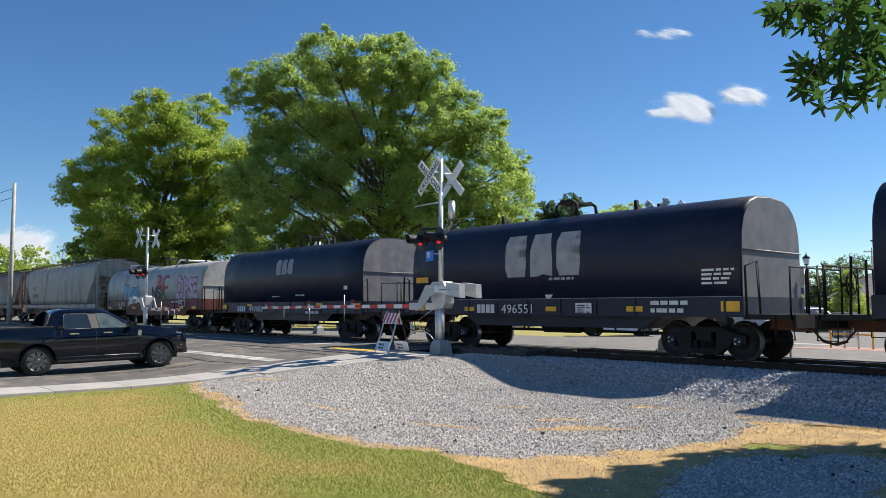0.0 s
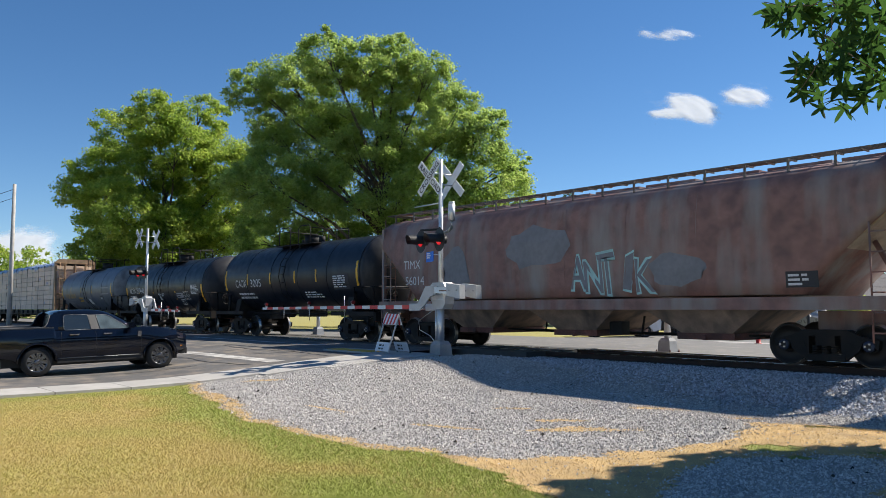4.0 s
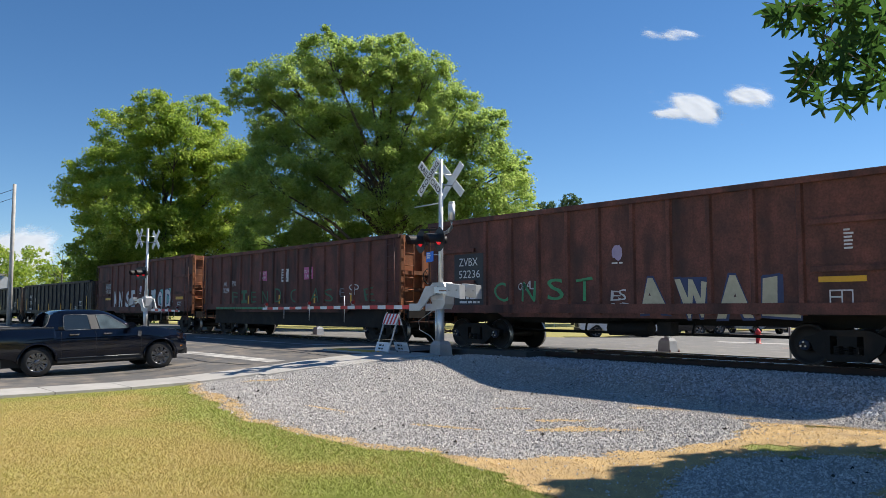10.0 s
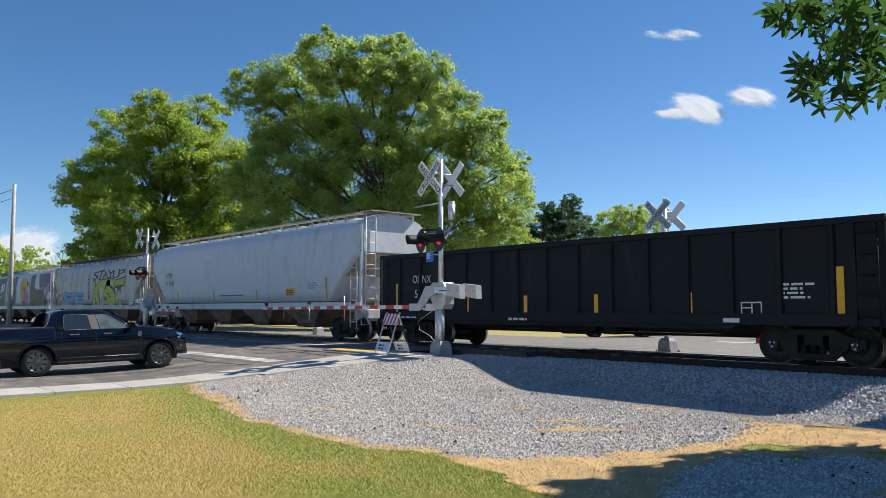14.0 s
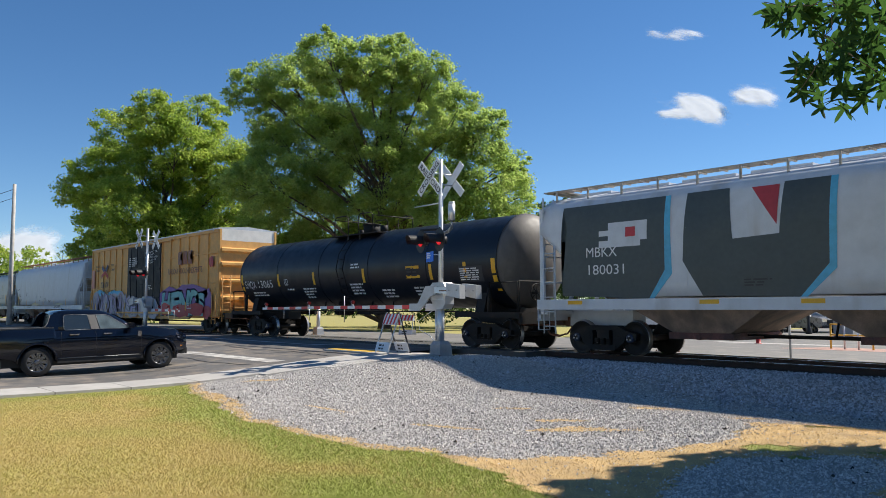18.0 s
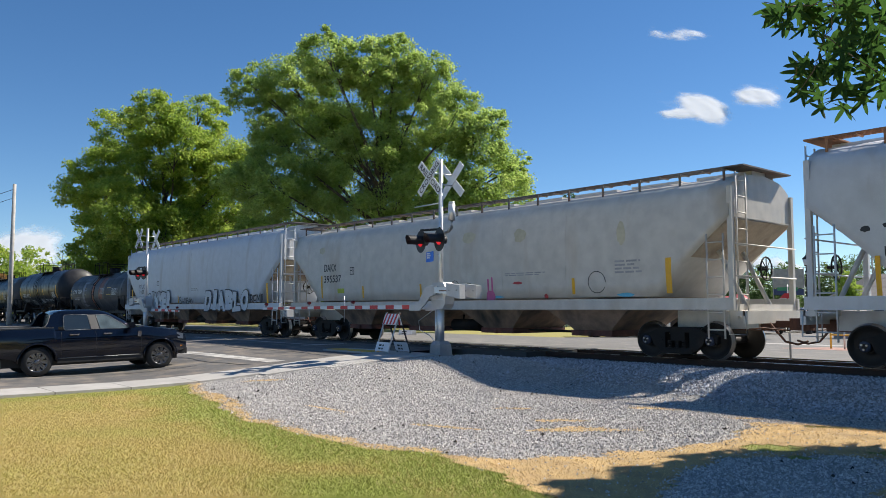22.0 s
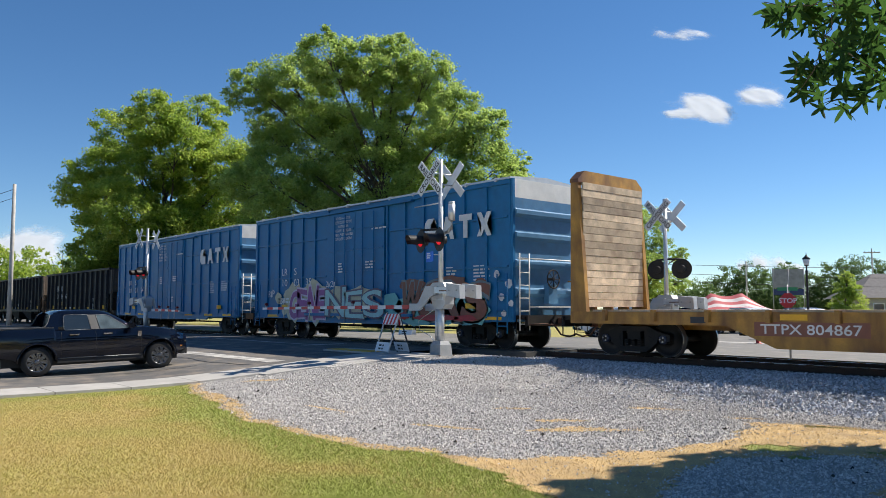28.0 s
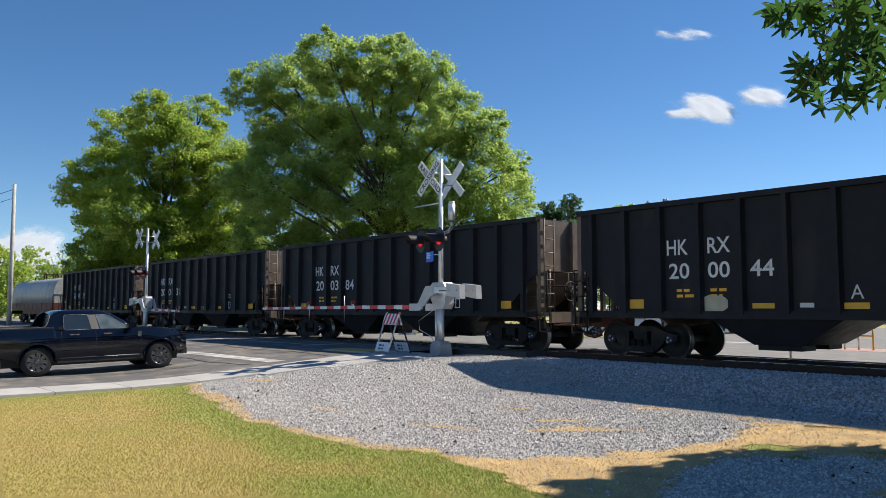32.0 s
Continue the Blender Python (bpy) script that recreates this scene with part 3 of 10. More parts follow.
stones("gravel", pts, siz, M["stone"], "loose pale grey crushed-stone gravel", 11)
pts, siz = [], []
while len(pts) < 34000:
    x = rs.uniform(-15.5, 1.0) if rs.rand() < 0.9 else rs.uniform(-60, -15.5)
    y = rs.uniform(13.4, 17.35)
    if rs.rand() < 0.1:
        y = rs.uniform(19.3, 20.5)
    if y < 17.4 and rs.rand() > smooth_step(-0.5, 0.6, y - (14.6 - 0.17 * (x + 7.0)) + 0.4 * noise2(x, y, 0.9, 3.0)) + 0.02:
        continue
    if road_w < x < -16.6 or x < -16 and y < 16.2:
        continue
    s = rs.uniform(0.04, 0.085)
    pts.append((x, y, ground_height(x, min(y, 20.3)) + 0.026 + s * 0.25 + rs.uniform(0, 0.02)))
    siz.append(s)
stones("ballast", pts, siz, M["ballast"], "coarse grey track ballast heaped against the ties", 12)


# ---- grass ----
def grass_material():
    m = bpy.data.materials.new("grass_blades")
    m.use_nodes = True
    n, l = m.node_tree.nodes, m.node_tree.links
    b = n["Principled BSDF"]
    tc, g = n.new("ShaderNodeTexCoord"), n.new("ShaderNodeNewGeometry")
    t = n.new("ShaderNodeTexNoise")
    t.inputs["Scale"].default_value, t.inputs["Detail"].default_value = 0.35, 6
    l.new(tc.outputs["Object"], t.inputs["Vector"])
    t.inputs["Scale"].default_value = 1.1
    at = n.new("ShaderNodeAttribute")
    at.attribute_name = "green"
    sm, leaf = n.new("ShaderNodeMath"), n.new("ShaderNodeMath")
    for q, k in ((sm, 0.5), (leaf, 0.38)):
        q.operation, q.inputs[1].default_value = "MULTIPLY_ADD", k
    l.new(t.outputs["Fac"], sm.inputs[0])
    l.new(at.outputs["Fac"], sm.inputs[2])
    l.new(g.outputs["Random Per Island"], leaf.inputs[0])
    l.new(sm.outputs[0], leaf.inputs[2])
    cr = n.new("ShaderNodeValToRGB")
    e = cr.color_ramp.elements
    e[0].position, e[0].color = 0.32, (0.54, 0.41, 0.145, 1)
    e[1].position, e[1].color = 1.0, (0.34, 0.39, 0.075, 1)
    cr.color_ramp.elements.new(0.62).color = (0.46, 0.41, 0.105, 1)
    l.new(leaf.outputs[0], cr.inputs["Fac"])
    l.new(cr.outputs["Color"], b.inputs["Base Color"])
    b.inputs["Roughness"].default_value = 0.7
    b.inputs["Specular IOR Level"].default_value = 0.25
    return m


M["grass"] = grass_material()
M["straw"] = mat("dry_straw_grass", (0.62, 0.43, 0.19), 0.85, var=0.15, scale=2, island=0.3, bump=0)


def blades(name, pts, high, wide, material, label, seed, lean=0.6):
    r = np.random.RandomState(seed)
    n = len(pts)
    p = np.asarray(pts, dtype=np.float32)
    a = r.uniform(0, 2 * math.pi, n)
    h = high * r.uniform(0.5, 1.3, n)
    side = np.stack([np.cos(a), np.sin(a), np.zeros(n)], 1) * (wide * r.uniform(0.6, 1.4, n))[:, None] / 2
    tip = p + np.stack([r.normal(0, lean, n) * h, r.normal(0, lean, n) * h, h], 1)
    v = np.stack([p - side, p + side, tip], 1).reshape(-1, 3)
    me = fast_mesh(name, v, np.arange(3 * n).reshape(-1, 3), material)
    me.attributes.new("green", "FLOAT", "POINT").data.foreach_set("value", np.repeat([greenness(q[0], q[1]) for q in pts], 3))
    return tagged(new(name, me), label, "grass", kind="stuff")


def greenness(x, y):
    """How green the lawn is: most along the gravel and the footpath and in one patch, little where the sun has dried it."""
    edge = along(x, LAWN_EDGE) - y
    k = 0.75 * (1 - smooth_step(0.15, 1.5, edge + 0.7 * noise2(x, y, 0.7, 6.0)))
    k = max(k, 0.6 * (1 - smooth_step(0.2, 1.6, x + 16.9 + 0.8 * noise2(x, y, 0.6, 9.0))))
    k = max(k, 0.6 * (1 - smooth_step(0.3, 1.6, math.hypot((x + 6.1) / 1.1, y - 4.3) + 0.6 * noise2(x, y, 0.9, 1.5))))
    return k + 0.16 * noise2(x, y, 0.5, 4.0)


pts, dry = [], []
while len(pts) < 300000:
    x = -rs.uniform(2.6, 17.0)
    y = rs.uniform(1.0, 8.2) if rs.rand() < 0.9 else rs.uniform(8.0, 13.0)
    if y < -x * 0.14 - 0.3 or rs.rand() > 5.5 / (-x - 0.5) or rs.rand() > lawn_share(x, y):
        continue
    pts.append((x, y, ground_height(x, y)))
blades("lawn_grass", pts, 0.024, 0.007, M["grass"], "short mown lawn grass, half green half straw", 21, 1.0)
while len(dry) < 60000:
    x, y = -rs.uniform(0.5, 16.8), rs.uniform(4.6, 13.2)
    k = straw_share(x, y) * (1 - lawn_share(x, y) * 0.7)
    if rs.rand() < max(k, 0.006):
        dry.append((x, y, bed_height(x, y) + 0.004))
blades("dry_grass", dry, 0.028, 0.007, M["straw"], "matted straw-dry grass along the gravel's edge", 22, 1.5)


ground_me.attributes.new("green", "FLOAT", "POINT").data.foreach_set("value", [greenness(v.co.x, v.co.y) if -18 < v.co.x < 4 and 0 < v.co.y < 14 else 0.35 for v in ground_me.vertices])


# ---- the train ----
CARS, WHEELS = [], []


def make_wheelset():
    bm = bmesh.new()
    for s in (-1, 1):
        prof = [(s * 0.62, 0.10), (s * 0.70, 0.12), (s * 0.705, 0.37), (s * 0.70, 0.485), (s * 0.73, 0.485), (s * 0.745, 0.458), (s * 0.835, 0.452),
                (s * 0.84, 0.445), (s * 0.838, 0.405), (s * 0.80, 0.385), (s * 0.775, 0.2), (s * 0.81, 0.14), (s * 0.84, 0.135)]
        lathe(bm, prof, 28, "y", [0, 0, 0, 0, 1, 1, 1, 0, 0, 0, 0, 0])
        tube(bm, [(0, s * 0.83, 0), (0, s * 1.02, 0)], 0.115, 14)
        lathe(bm, [(s * 1.02, 0.12), (s * 1.09, 0.115), (s * 1.11, 0.06)], 14, "y", [2, 2])
        for k in range(3):
            a = 2 * math.pi * k / 3
            tube(bm, [(0.06 * math.cos(a), s * 1.09, 0.06 * math.sin(a)), (0.06 * math.cos(a), s * 1.135, 0.06 * math.sin(a))], 0.022, 6, mi=1)
    tube(bm, [(0, -0.64, 0), (0, 0.64, 0)], 0.085, 10)
    return finish(bm, "wheelset", [M["wheel"], M["bright"], M["bearing"]])


def make_side_frame():
    bm = bmesh.new()
    leg = [(-1.08, 0.40), (-1.10, 0.58), (-0.74, 0.66), (-0.46, 0.79), (-0.34, 0.79), (-0.34, 0.26), (-0.42, 0.15), (-0.70, 0.36), (-0.76, 0.52), (-0.86, 0.56), (-0.98, 0.55), (-1.02, 0.42)]
    for s in (1, -1):
        prism(bm, [(s * a, b) for a, b in leg], -0.09, 0.09)
    box(bm, -0.34, 0.34, -0.09, 0.09, 0.66, 0.79)
    box(bm, -0.42, 0.42, -0.11, 0.11, 0.13, 0.27)
    for s in (-1, 1):
        prism(bm, [(s * 0.46, 0.55), (s * 0.62, 0.46), (s * 0.52, 0.36), (s * 0.40, 0.42)], -0.1, 0.1)
    return finish(bm, "side_frame", M["under"], 0.015)


def make_bolster():
    bm = bmesh.new()
    box(bm, -0.2, 0.2, -1.05, 1.05, 0.45, 0.66)
    box(bm, -0.3, 0.3, -0.4, 0.4, 0.6, 0.78)
    for s in (-1, 1):
        for dx in (-0.2, 0, 0.2):
            for dy in (-0.07, 0.07):
                pts = [(dx + 0.0, s * 0.98 + dy, 0.27), (dx, s * 0.98 + dy, 0.46)]
                for i in range(4):
                    z = 0.28 + i * 0.048
                    lathe_ring(bm, dx, s * 0.98 + dy, z, 0.075)
        for e in (-1, 1):
            box(bm, e * 0.55 - 0.04, e * 0.55 + 0.04, -0.75, 0.75, 0.28, 0.42)
            box(bm, e * 0.36 - 0.03, e * 0.46, s * 0.66, s * 0.86, 0.34, 0.6)
    return finish(bm, "bogie", M["under"])


def lathe_ring(bm, x, y, z, r):
    for k in range(8):
        a, b = 2 * math.pi * k / 8, 2 * math.pi * (k + 1) / 8
        v = [bm.verts.new((x + r * math.cos(q), y + r * math.sin(q), zz)) for q, zz in ((a, z), (b, z), (b, z + 0.03), (a, z + 0.03))]
        bm.faces.new(v)


def make_coupler():
    """Draft gear, shank and knuckle, pointing to +x from the car's end."""
    bm = bmesh.new()
    box(bm, -0.9, 0.02, -0.2, 0.2, 0.72, 1.0)
    box(bm, 0.0, 0.45, -0.07, 0.07, 0.80, 0.96)
    prism(bm, [(0.42, -0.15), (0.42, 0.12), (0.6, 0.2), (0.82, 0.17), (0.84, 0.07), (0.66, 0.03), (0.64, -0.06), (0.8, -0.12), (0.78, -0.19), (0.6, -0.2)], 0.74, 1.02, "z")
    tube(bm, [(0.0, -0.35, 0.95), (0.18, -0.36, 0.75), (0.4, -0.33, 0.48), (0.65, -0.25, 0.42), (0.85, -0.15, 0.5)], 0.028, 6)
    tube(bm, [(0.05, -1.35, 0.78), (0.12, -0.8, 0.8), (0.3, -0.3, 0.75), (0.42, -0.1, 0.74)], 0.016, 5)
    return finish(bm, "coupler", M["rust_part"])


ME = dict(wheelset=make_wheelset(), side_frame=make_side_frame(), bolster=make_bolster(), coupler=make_coupler())


def rolling_gear(car, hl, bogie, ends):
    """Two bogies at +-bogie from the middle, two couplers at the ends of the frame."""
    for s in (1, -1):
        b = hang("bogie", ME["bolster"], car, pose(s * bogie, 0, 0), "black cast-steel bogie with coil springs")
        for e in (-1, 1):
            hang("side_frame", ME["side_frame"], b, pose(0, e * 0.98, 0))
            w = hang("wheelset", ME["wheelset"], b, pose(e * 0.89, 0, 0.457), "steel wheelset with polished treads")
            WHEELS.append((w, car, e * 0.89))
        hang("coupler", ME["coupler"], car, pose(s * ends, 0, 0, 0, 0, 0 if s > 0 else 180), "rusty knuckle coupler with air hose")


def add_car(car, front, back):
    CARS.append((car, (front + back) / 2))


def ladder(car, x, y, z0, z1, wide=0.45, along="x", rungs=None, m=None):
    bm = bmesh.new()
    n = rungs or max(2, int((z1 - z0) / 0.38))
    ends = [(-wide / 2, 0), (wide / 2, 0)] if along == "x" else [(0, -wide / 2), (0, wide / 2)]
    for dx, dy in ends:
        tube(bm, [(x + dx, y + dy, z0), (x + dx, y + dy, z1)], 0.022, 5)
    for i in range(n):
        z = z0 + (z1 - z0) * (i + 0.5) / n
        tube(bm, [(x + ends[0][0], y + ends[0][1], z), (x + ends[1][0], y + ends[1][1], z)], 0.016, 5)
    return part("ladder", bm, m or M["under"], car)


def brake_wheel(car, x, y, z, r=0.28, m=None):
    bm = bmesh.new()
    ring = [(x, y + r * math.cos(2 * math.pi * k / 16), z + r * math.sin(2 * math.pi * k / 16)) for k in range(17)]
    tube(bm, ring, 0.022, 5)
    for k in range(4):
        a = math.pi * k / 4
        tube(bm, [(x, y + r * math.cos(a), z + r * math.sin(a)), (x, y - r * math.cos(a), z - r * math.sin(a))], 0.014, 4)
    tube(bm, [(x - 0.2, y, z), (x + 0.03, y, z)], 0.05, 6)
    return part("brake_wheel", bm, m or M["under"], car)


def brake_rigging(car, hl):
    """Air reservoir, valves, pipes and rods below the floor."""
    bm = bmesh.new()
    tube(bm, [(-0.6, -0.75, 0.72), (0.7, -0.75, 0.72)], 0.2, 10)
    box(bm, 1.0, 1.4, -0.95, -0.6, 0.55, 0.9)
    tube(bm, [(-hl * 0.62, -0.5, 0.62), (hl * 0.62, -0.5, 0.6)], 0.025, 5)
    tube(bm, [(-hl * 0.6, 0.3, 0.55), (hl * 0.6, 0.3, 0.55)], 0.03, 5)
    for q in (-1.6, -0.4, 1.8):
        tube(bm, [(q, -0.6, 0.6), (q + 0.1, -0.62, 1.05)], 0.03, 5)
    return part("brake_gear", bm, M["under"], car)


def frame_end(car, s, hl, out, half=1.45, z=1.1, material=None):
    """An end platform with a handrail, from the body's end to the frame's end."""
    bm = bmesh.new()
    box(bm, min(s * hl, s * out), max(s * hl, s * out), -half, half, z - 0.12, z)
    box(bm, s * out - 0.06, s * out + 0.06, -half, half, z - 0.3, z)
    for e in (-1, 1):
        tube(bm, [(s * out, e * half, z), (s * (out + 0.02), e * half, z - 0.55), (s * (out - 0.4), e * half, z - 0.55), (s * (out - 0.4), e * half, z)], 0.02, 5)
    return part("end_platform", bm, material or M["under"], car)


def end_rail(car, s, x, half, z, high, material=None, posts=4):
    bm = bmesh.new()
    tube(bm, [(x, -half, z), (x, -half, z + high), (x, half, z + high), (x, half, z)], 0.024, 5)
    for i in range(1, posts - 1):
        y = -half + 2 * half * i / (posts - 1)
        tube(bm, [(x, y, z), (x, y, z + high)], 0.024, 5)
    return part("handrail", bm, material or M["under"], car)


def bars(car, xs, z0, z1, skin, material=None, name="reflector", wide=0.1):
    for x in xs:
        sheet(car, [(x - wide / 2, x + wide / 2, z0, z1)], skin, material or M["yellow"], name, 0.008, "yellow reflective strip")


def flat_side(d):
    return lambda z: d


# -- coil cars --
def coil_car(front, back, hood, sill, endm, marks, label, top=3.95, sill_top=1.5, sill_bottom=1.03, bracket=True, end_band=None):
    hl = (front - back) / 2
    car = thing("coil_car", label, "freight car", "cars of the freight train")
    out = hl + 1.15
    rolling_gear(car, hl, hl - 1.25 if hl < 6.5 else hl - 1.9, out - 0.25)
    arch = []
    for k in range(13):
        a = math.pi * k / 12
        ca, sa = math.cos(a), math.sin(a)
        arch.append((1.5 * math.copysign(abs(ca) ** 0.62, ca), top - 1.35 + 1.35 * sa ** 0.8))
    ring = [(1.5, sill_top)] + arch + [(-1.5, sill_top)]

    def skin(z):
        if z < top - 1.35:
            return 1.5
        s = min(max((z - top + 1.35) / 1.35, 0), 1) ** 1.25
        return 1.5 * max(1 - s * s, 0) ** 0.31
    bm = bmesh.new()
    xs = [-hl, -hl + 0.05] + [-hl + 2 * hl * i / 8 for i in range(1, 8)] + [hl - 0.05, hl]
    k0 = [0.97, 1.0] + [1.0] * 7 + [1.0, 0.97]
    loft(bm, [[(x, y * k, sill_top + (z - sill_top) * (1 - (1 - k) * 0.6)) for y, z in ring] for x, k in zip(xs, k0)], caps=False)
    hood_ob = part("hood", bm, hood, car, "rounded steel coil hood")
    for s in (1, -1):
        bm = bmesh.new()
        prism(bm, [(y * 0.965, sill_top + (z - sill_top) * 0.98) for y, z in ring], s * (hl - 0.02), s * (hl + 0.012), "x")
        part("hood_end", bm, endm, hood_ob, "dusty hood end")
        bm = bmesh.new()
        tube(bm, [(s * (hl + 0.03), -1.46, top - 1.35), (s * (hl + 0.03), 1.46, top - 1.35)], 0.02, 5)
        part("seam", bm, endm, hood_ob)
    bm = bmesh.new()
    box(bm, -hl - 0.05, hl + 0.05, -1.52, 1.52, sill_bottom, sill_top)
    prism(bm, [(-hl + 2.4, sill_bottom), (-hl + 2.9, sill_bottom - 0.32), (hl - 2.9, sill_bottom - 0.32), (hl - 2.4, sill_bottom)], -1.2, 1.2)
    part("side_sill", bm, sill, car, "", 0.012)
    bm = bmesh.new()
    box(bm, -0.03, 0.03, -1.545, -1.52, sill_bottom + 0.02, sill_top - 0.02)
    rib = finish(bm, "sill_rib", sill)
    for i in range(10):
        hang("sill_rib", rib, car, pose(-hl + 0.4 + (2 * hl - 0.8) * i / 9, 0, 0))
    brake_rigging(car, hl)
    for s in (1, -1):
        frame_end(car, s, hl, out, 1.45, 1.1)
        end_rail(car, s, s * (out - 0.1), 1.35, 1.1, 1.05, posts=4)
        for e in (-1, 1):
            bm = bmesh.new()
            tube(bm, [(s * (hl + 0.12), e * 1.52, 1.1), (s * (hl + 0.12), e * 1.54, 2.2), (s * (hl + 0.4), e * 1.54, 2.3), (s * (hl + 0.45), e * 1.52, 1.1)], 0.03, 5)
            part("grab_rail", bm, M["under"], car)
    brake_wheel(car, -out + 0.3, -0.4, 1.75)
    if bracket:
        for x in (-hl * 0.42, hl * 0.42):
            for y in (-0.6, 0.5):
                bm = bmesh.new()
                prism(bm, [(x - 0.05, top - 0.25), (x + 0.14, top - 0.25), (x + 0.05, top + 0.22), (x - 0.03, top + 0.22)], y, y + 0.1)
                part("hood_guide", bm, M["under"], hood_ob)
        bm = bmesh.new()
        for e in (-0.45, 0.45):
            tube(bm, [(-0.42, e, top - 0.06), (-0.38, e, top + 0.34), (-0.2, e, top + 0.46), (0.2, e, top + 0.46), (0.38, e, top + 0.34), (0.42, e, top - 0.06)], 0.05, 6)
        box(bm, -0.3, 0.3, -0.5, 0.5, top + 0.38, top + 0.44)
        part("lifting_frame", bm, M["under"], hood_ob)
    marks(car, hl, skin)
    add_car(car, front, back)
    return car


# -- covered hoppers --
def covered_hopper(front, back, side, lower, marks, label, eave=4.2, bays=3, walkm=None, frame_m=None):
    hl = (front - back) / 2
    car = thing("covered_hopper_car", label, "freight car", "cars of the freight train")
    out = hl + 0.25
    frame_m = frame_m or side
    walkm = walkm or M["roofwalk"]
    rolling_gear(car, hl, hl - 1.75, out)
    table = [(1.40, 1.56), (2.2, 1.62), (3.2, 1.62), (eave - 0.6, 1.58), (eave - 0.18, 1.50), (eave, 1.40), (eave + 0.22, 0.95), (eave + 0.32, 0.0)]

    def skin(z):
        z = min(max(z, table[0][0]), table[-1][0])
        for (a, p), (b, q) in zip(table, table[1:]):
            if z <= b:
                return p + (q - p) * (z - a) / (b - a)
        return 0.0
    steps = [0, 0.12, 0.3, 0.5, 0.68, 0.8, 0.88, 0.935, 0.965, 0.985, 1.0]

    def ring(x, zb):
        zt = eave + 0.32
        zs = [zb + (zt - zb) * t for t in steps]
        return [(x, skin(z), z) for z in zs] + [(x, -skin(z), z) for z in zs[-2::-1]]
    bm = bmesh.new()
    zc = 1.55
    mid = [(-hl + 2.4) + (2 * hl - 4.8) * i / 6 for i in range(7)]
    cut_line = [(0.0, 3.4), (0.5, 3.0), (1.1, 2.45), (1.65, 1.9), (1.95, zc)]
    secs = [(-hl + d, z) for d, z in cut_line] + [(x, zc) for x in mid] + [(hl - d, z) for d, z in cut_line[::-1]]
    loft(bm, [ring(x, z) for x, z in secs])
    body = part("body", bm, side, car, "smooth curved hopper body")
    zs = [1.6, 2.2, 3.2, eave - 0.6, eave - 0.2]
    for x in mid[1:-1]:                                 # vertical weld seams
        for e in (-1, 1):
            bm = bmesh.new()
            tube(bm, [(x, e * (skin(z) - 0.003), z) for z in zs], 0.007, 4)
            part("weld_seam", bm, side, body)
    for s in (1, -1):                                   # sloping end sheets
        bm = bmesh.new()
        y = 1.5
        prism(bm, [(s * (hl - 0.04), 3.45), (s * (hl - 2.2), 1.55), (s * (hl - 2.25), 1.5), (s * (hl - 0.02), 3.35)], -y, y)
        part("slope_sheet", bm, M["tan_slope"], car, "grimy tan sloping end sheet")
    bm = bmesh.new()
    for e in (-1, 1):
        box(bm, -hl - 0.1, hl + 0.1, e * 1.60 - 0.05, e * 1.60 + 0.05, 1.22, 1.50)
    box(bm, -hl, -hl + 2.2, -0.3, 0.3, 0.75, 1.2)
    box(bm, hl - 2.2, hl, -0.3, 0.3, 0.75, 1.2)
    part("side_sill", bm, frame_m, car)
    n = bays
    w = (2 * hl - 5.0) / n
    for i in range(n):
        x = -hl + 2.5 + w * (i + 0.5)
        bm = bmesh.new()
        loft(bm, [[(x - w * 0.41, -1.5, 1.3), (x + w * 0.41, -1.5, 1.3), (x + w * 0.41, 1.5, 1.3), (x - w * 0.41, 1.5, 1.3)],
                  [(x - w * 0.17, -1.15, 0.66), (x + w * 0.17, -1.15, 0.66), (x + w * 0.17, 1.15, 0.66), (x - w * 0.17, 1.15, 0.66)]], smooth=False)
        bay = part("hopper_bay", bm, lower, car)
        bm = bmesh.new()
        box(bm, x - w * 0.19, x + w * 0.19, -1.2, 1.2, 0.5, 0.66)
        tube(bm, [(x, -1.3, 0.56), (x, 1.3, 0.56)], 0.07, 8)
        part("outlet_gate", bm, M["brown_car"], bay, "rust-brown outlet gate")
    brake_rigging(car, hl)
    bm = bmesh.new()                                    # roof walk
    zt = eave + 0.40
    for e in (-1, 1):
        for k in range(5):
            y = e * 1.0 - 0.2 + 0.1 * k
            box(bm, -hl - 0.15, hl + 0.15, y - 0.012, y + 0.012, zt, zt + 0.03)
    for s in (-1, 1):
        box(bm, s * (hl - 0.1) - 0.3, s * (hl - 0.1) + 0.3, -1.2, 1.2, zt, zt + 0.035)
    for i in range(33):
        x = -hl + 0.3 + (2 * hl - 0.6) * i / 32
        for e in (-1, 1):
            box(bm, x - 0.02, x + 0.02, e * 1.0 - 0.22, e * 1.0 + 0.22, zt - 0.03, zt)
            if i % 2 == 0:
                box(bm, x - 0.025, x + 0.025, e * 1.2 - 0.02, e * 1.2 + 0.02, eave + 0.08, zt - 0.03)
    part("roof_walk", bm, walkm, car, "perforated steel roof walkway")
    bm = bmesh.new()
    box(bm, -0.75, 0.75, -0.32, 0.32, eave + 0.28, eave + 0.40)
    cover = finish(bm, "hatch_cover", side, 0.02)
    for i in range(10):
        hang("hatch_cover", cover, car, pose(-hl + 0.8 + (2 * hl - 1.6) * i / 9, 0, 0))
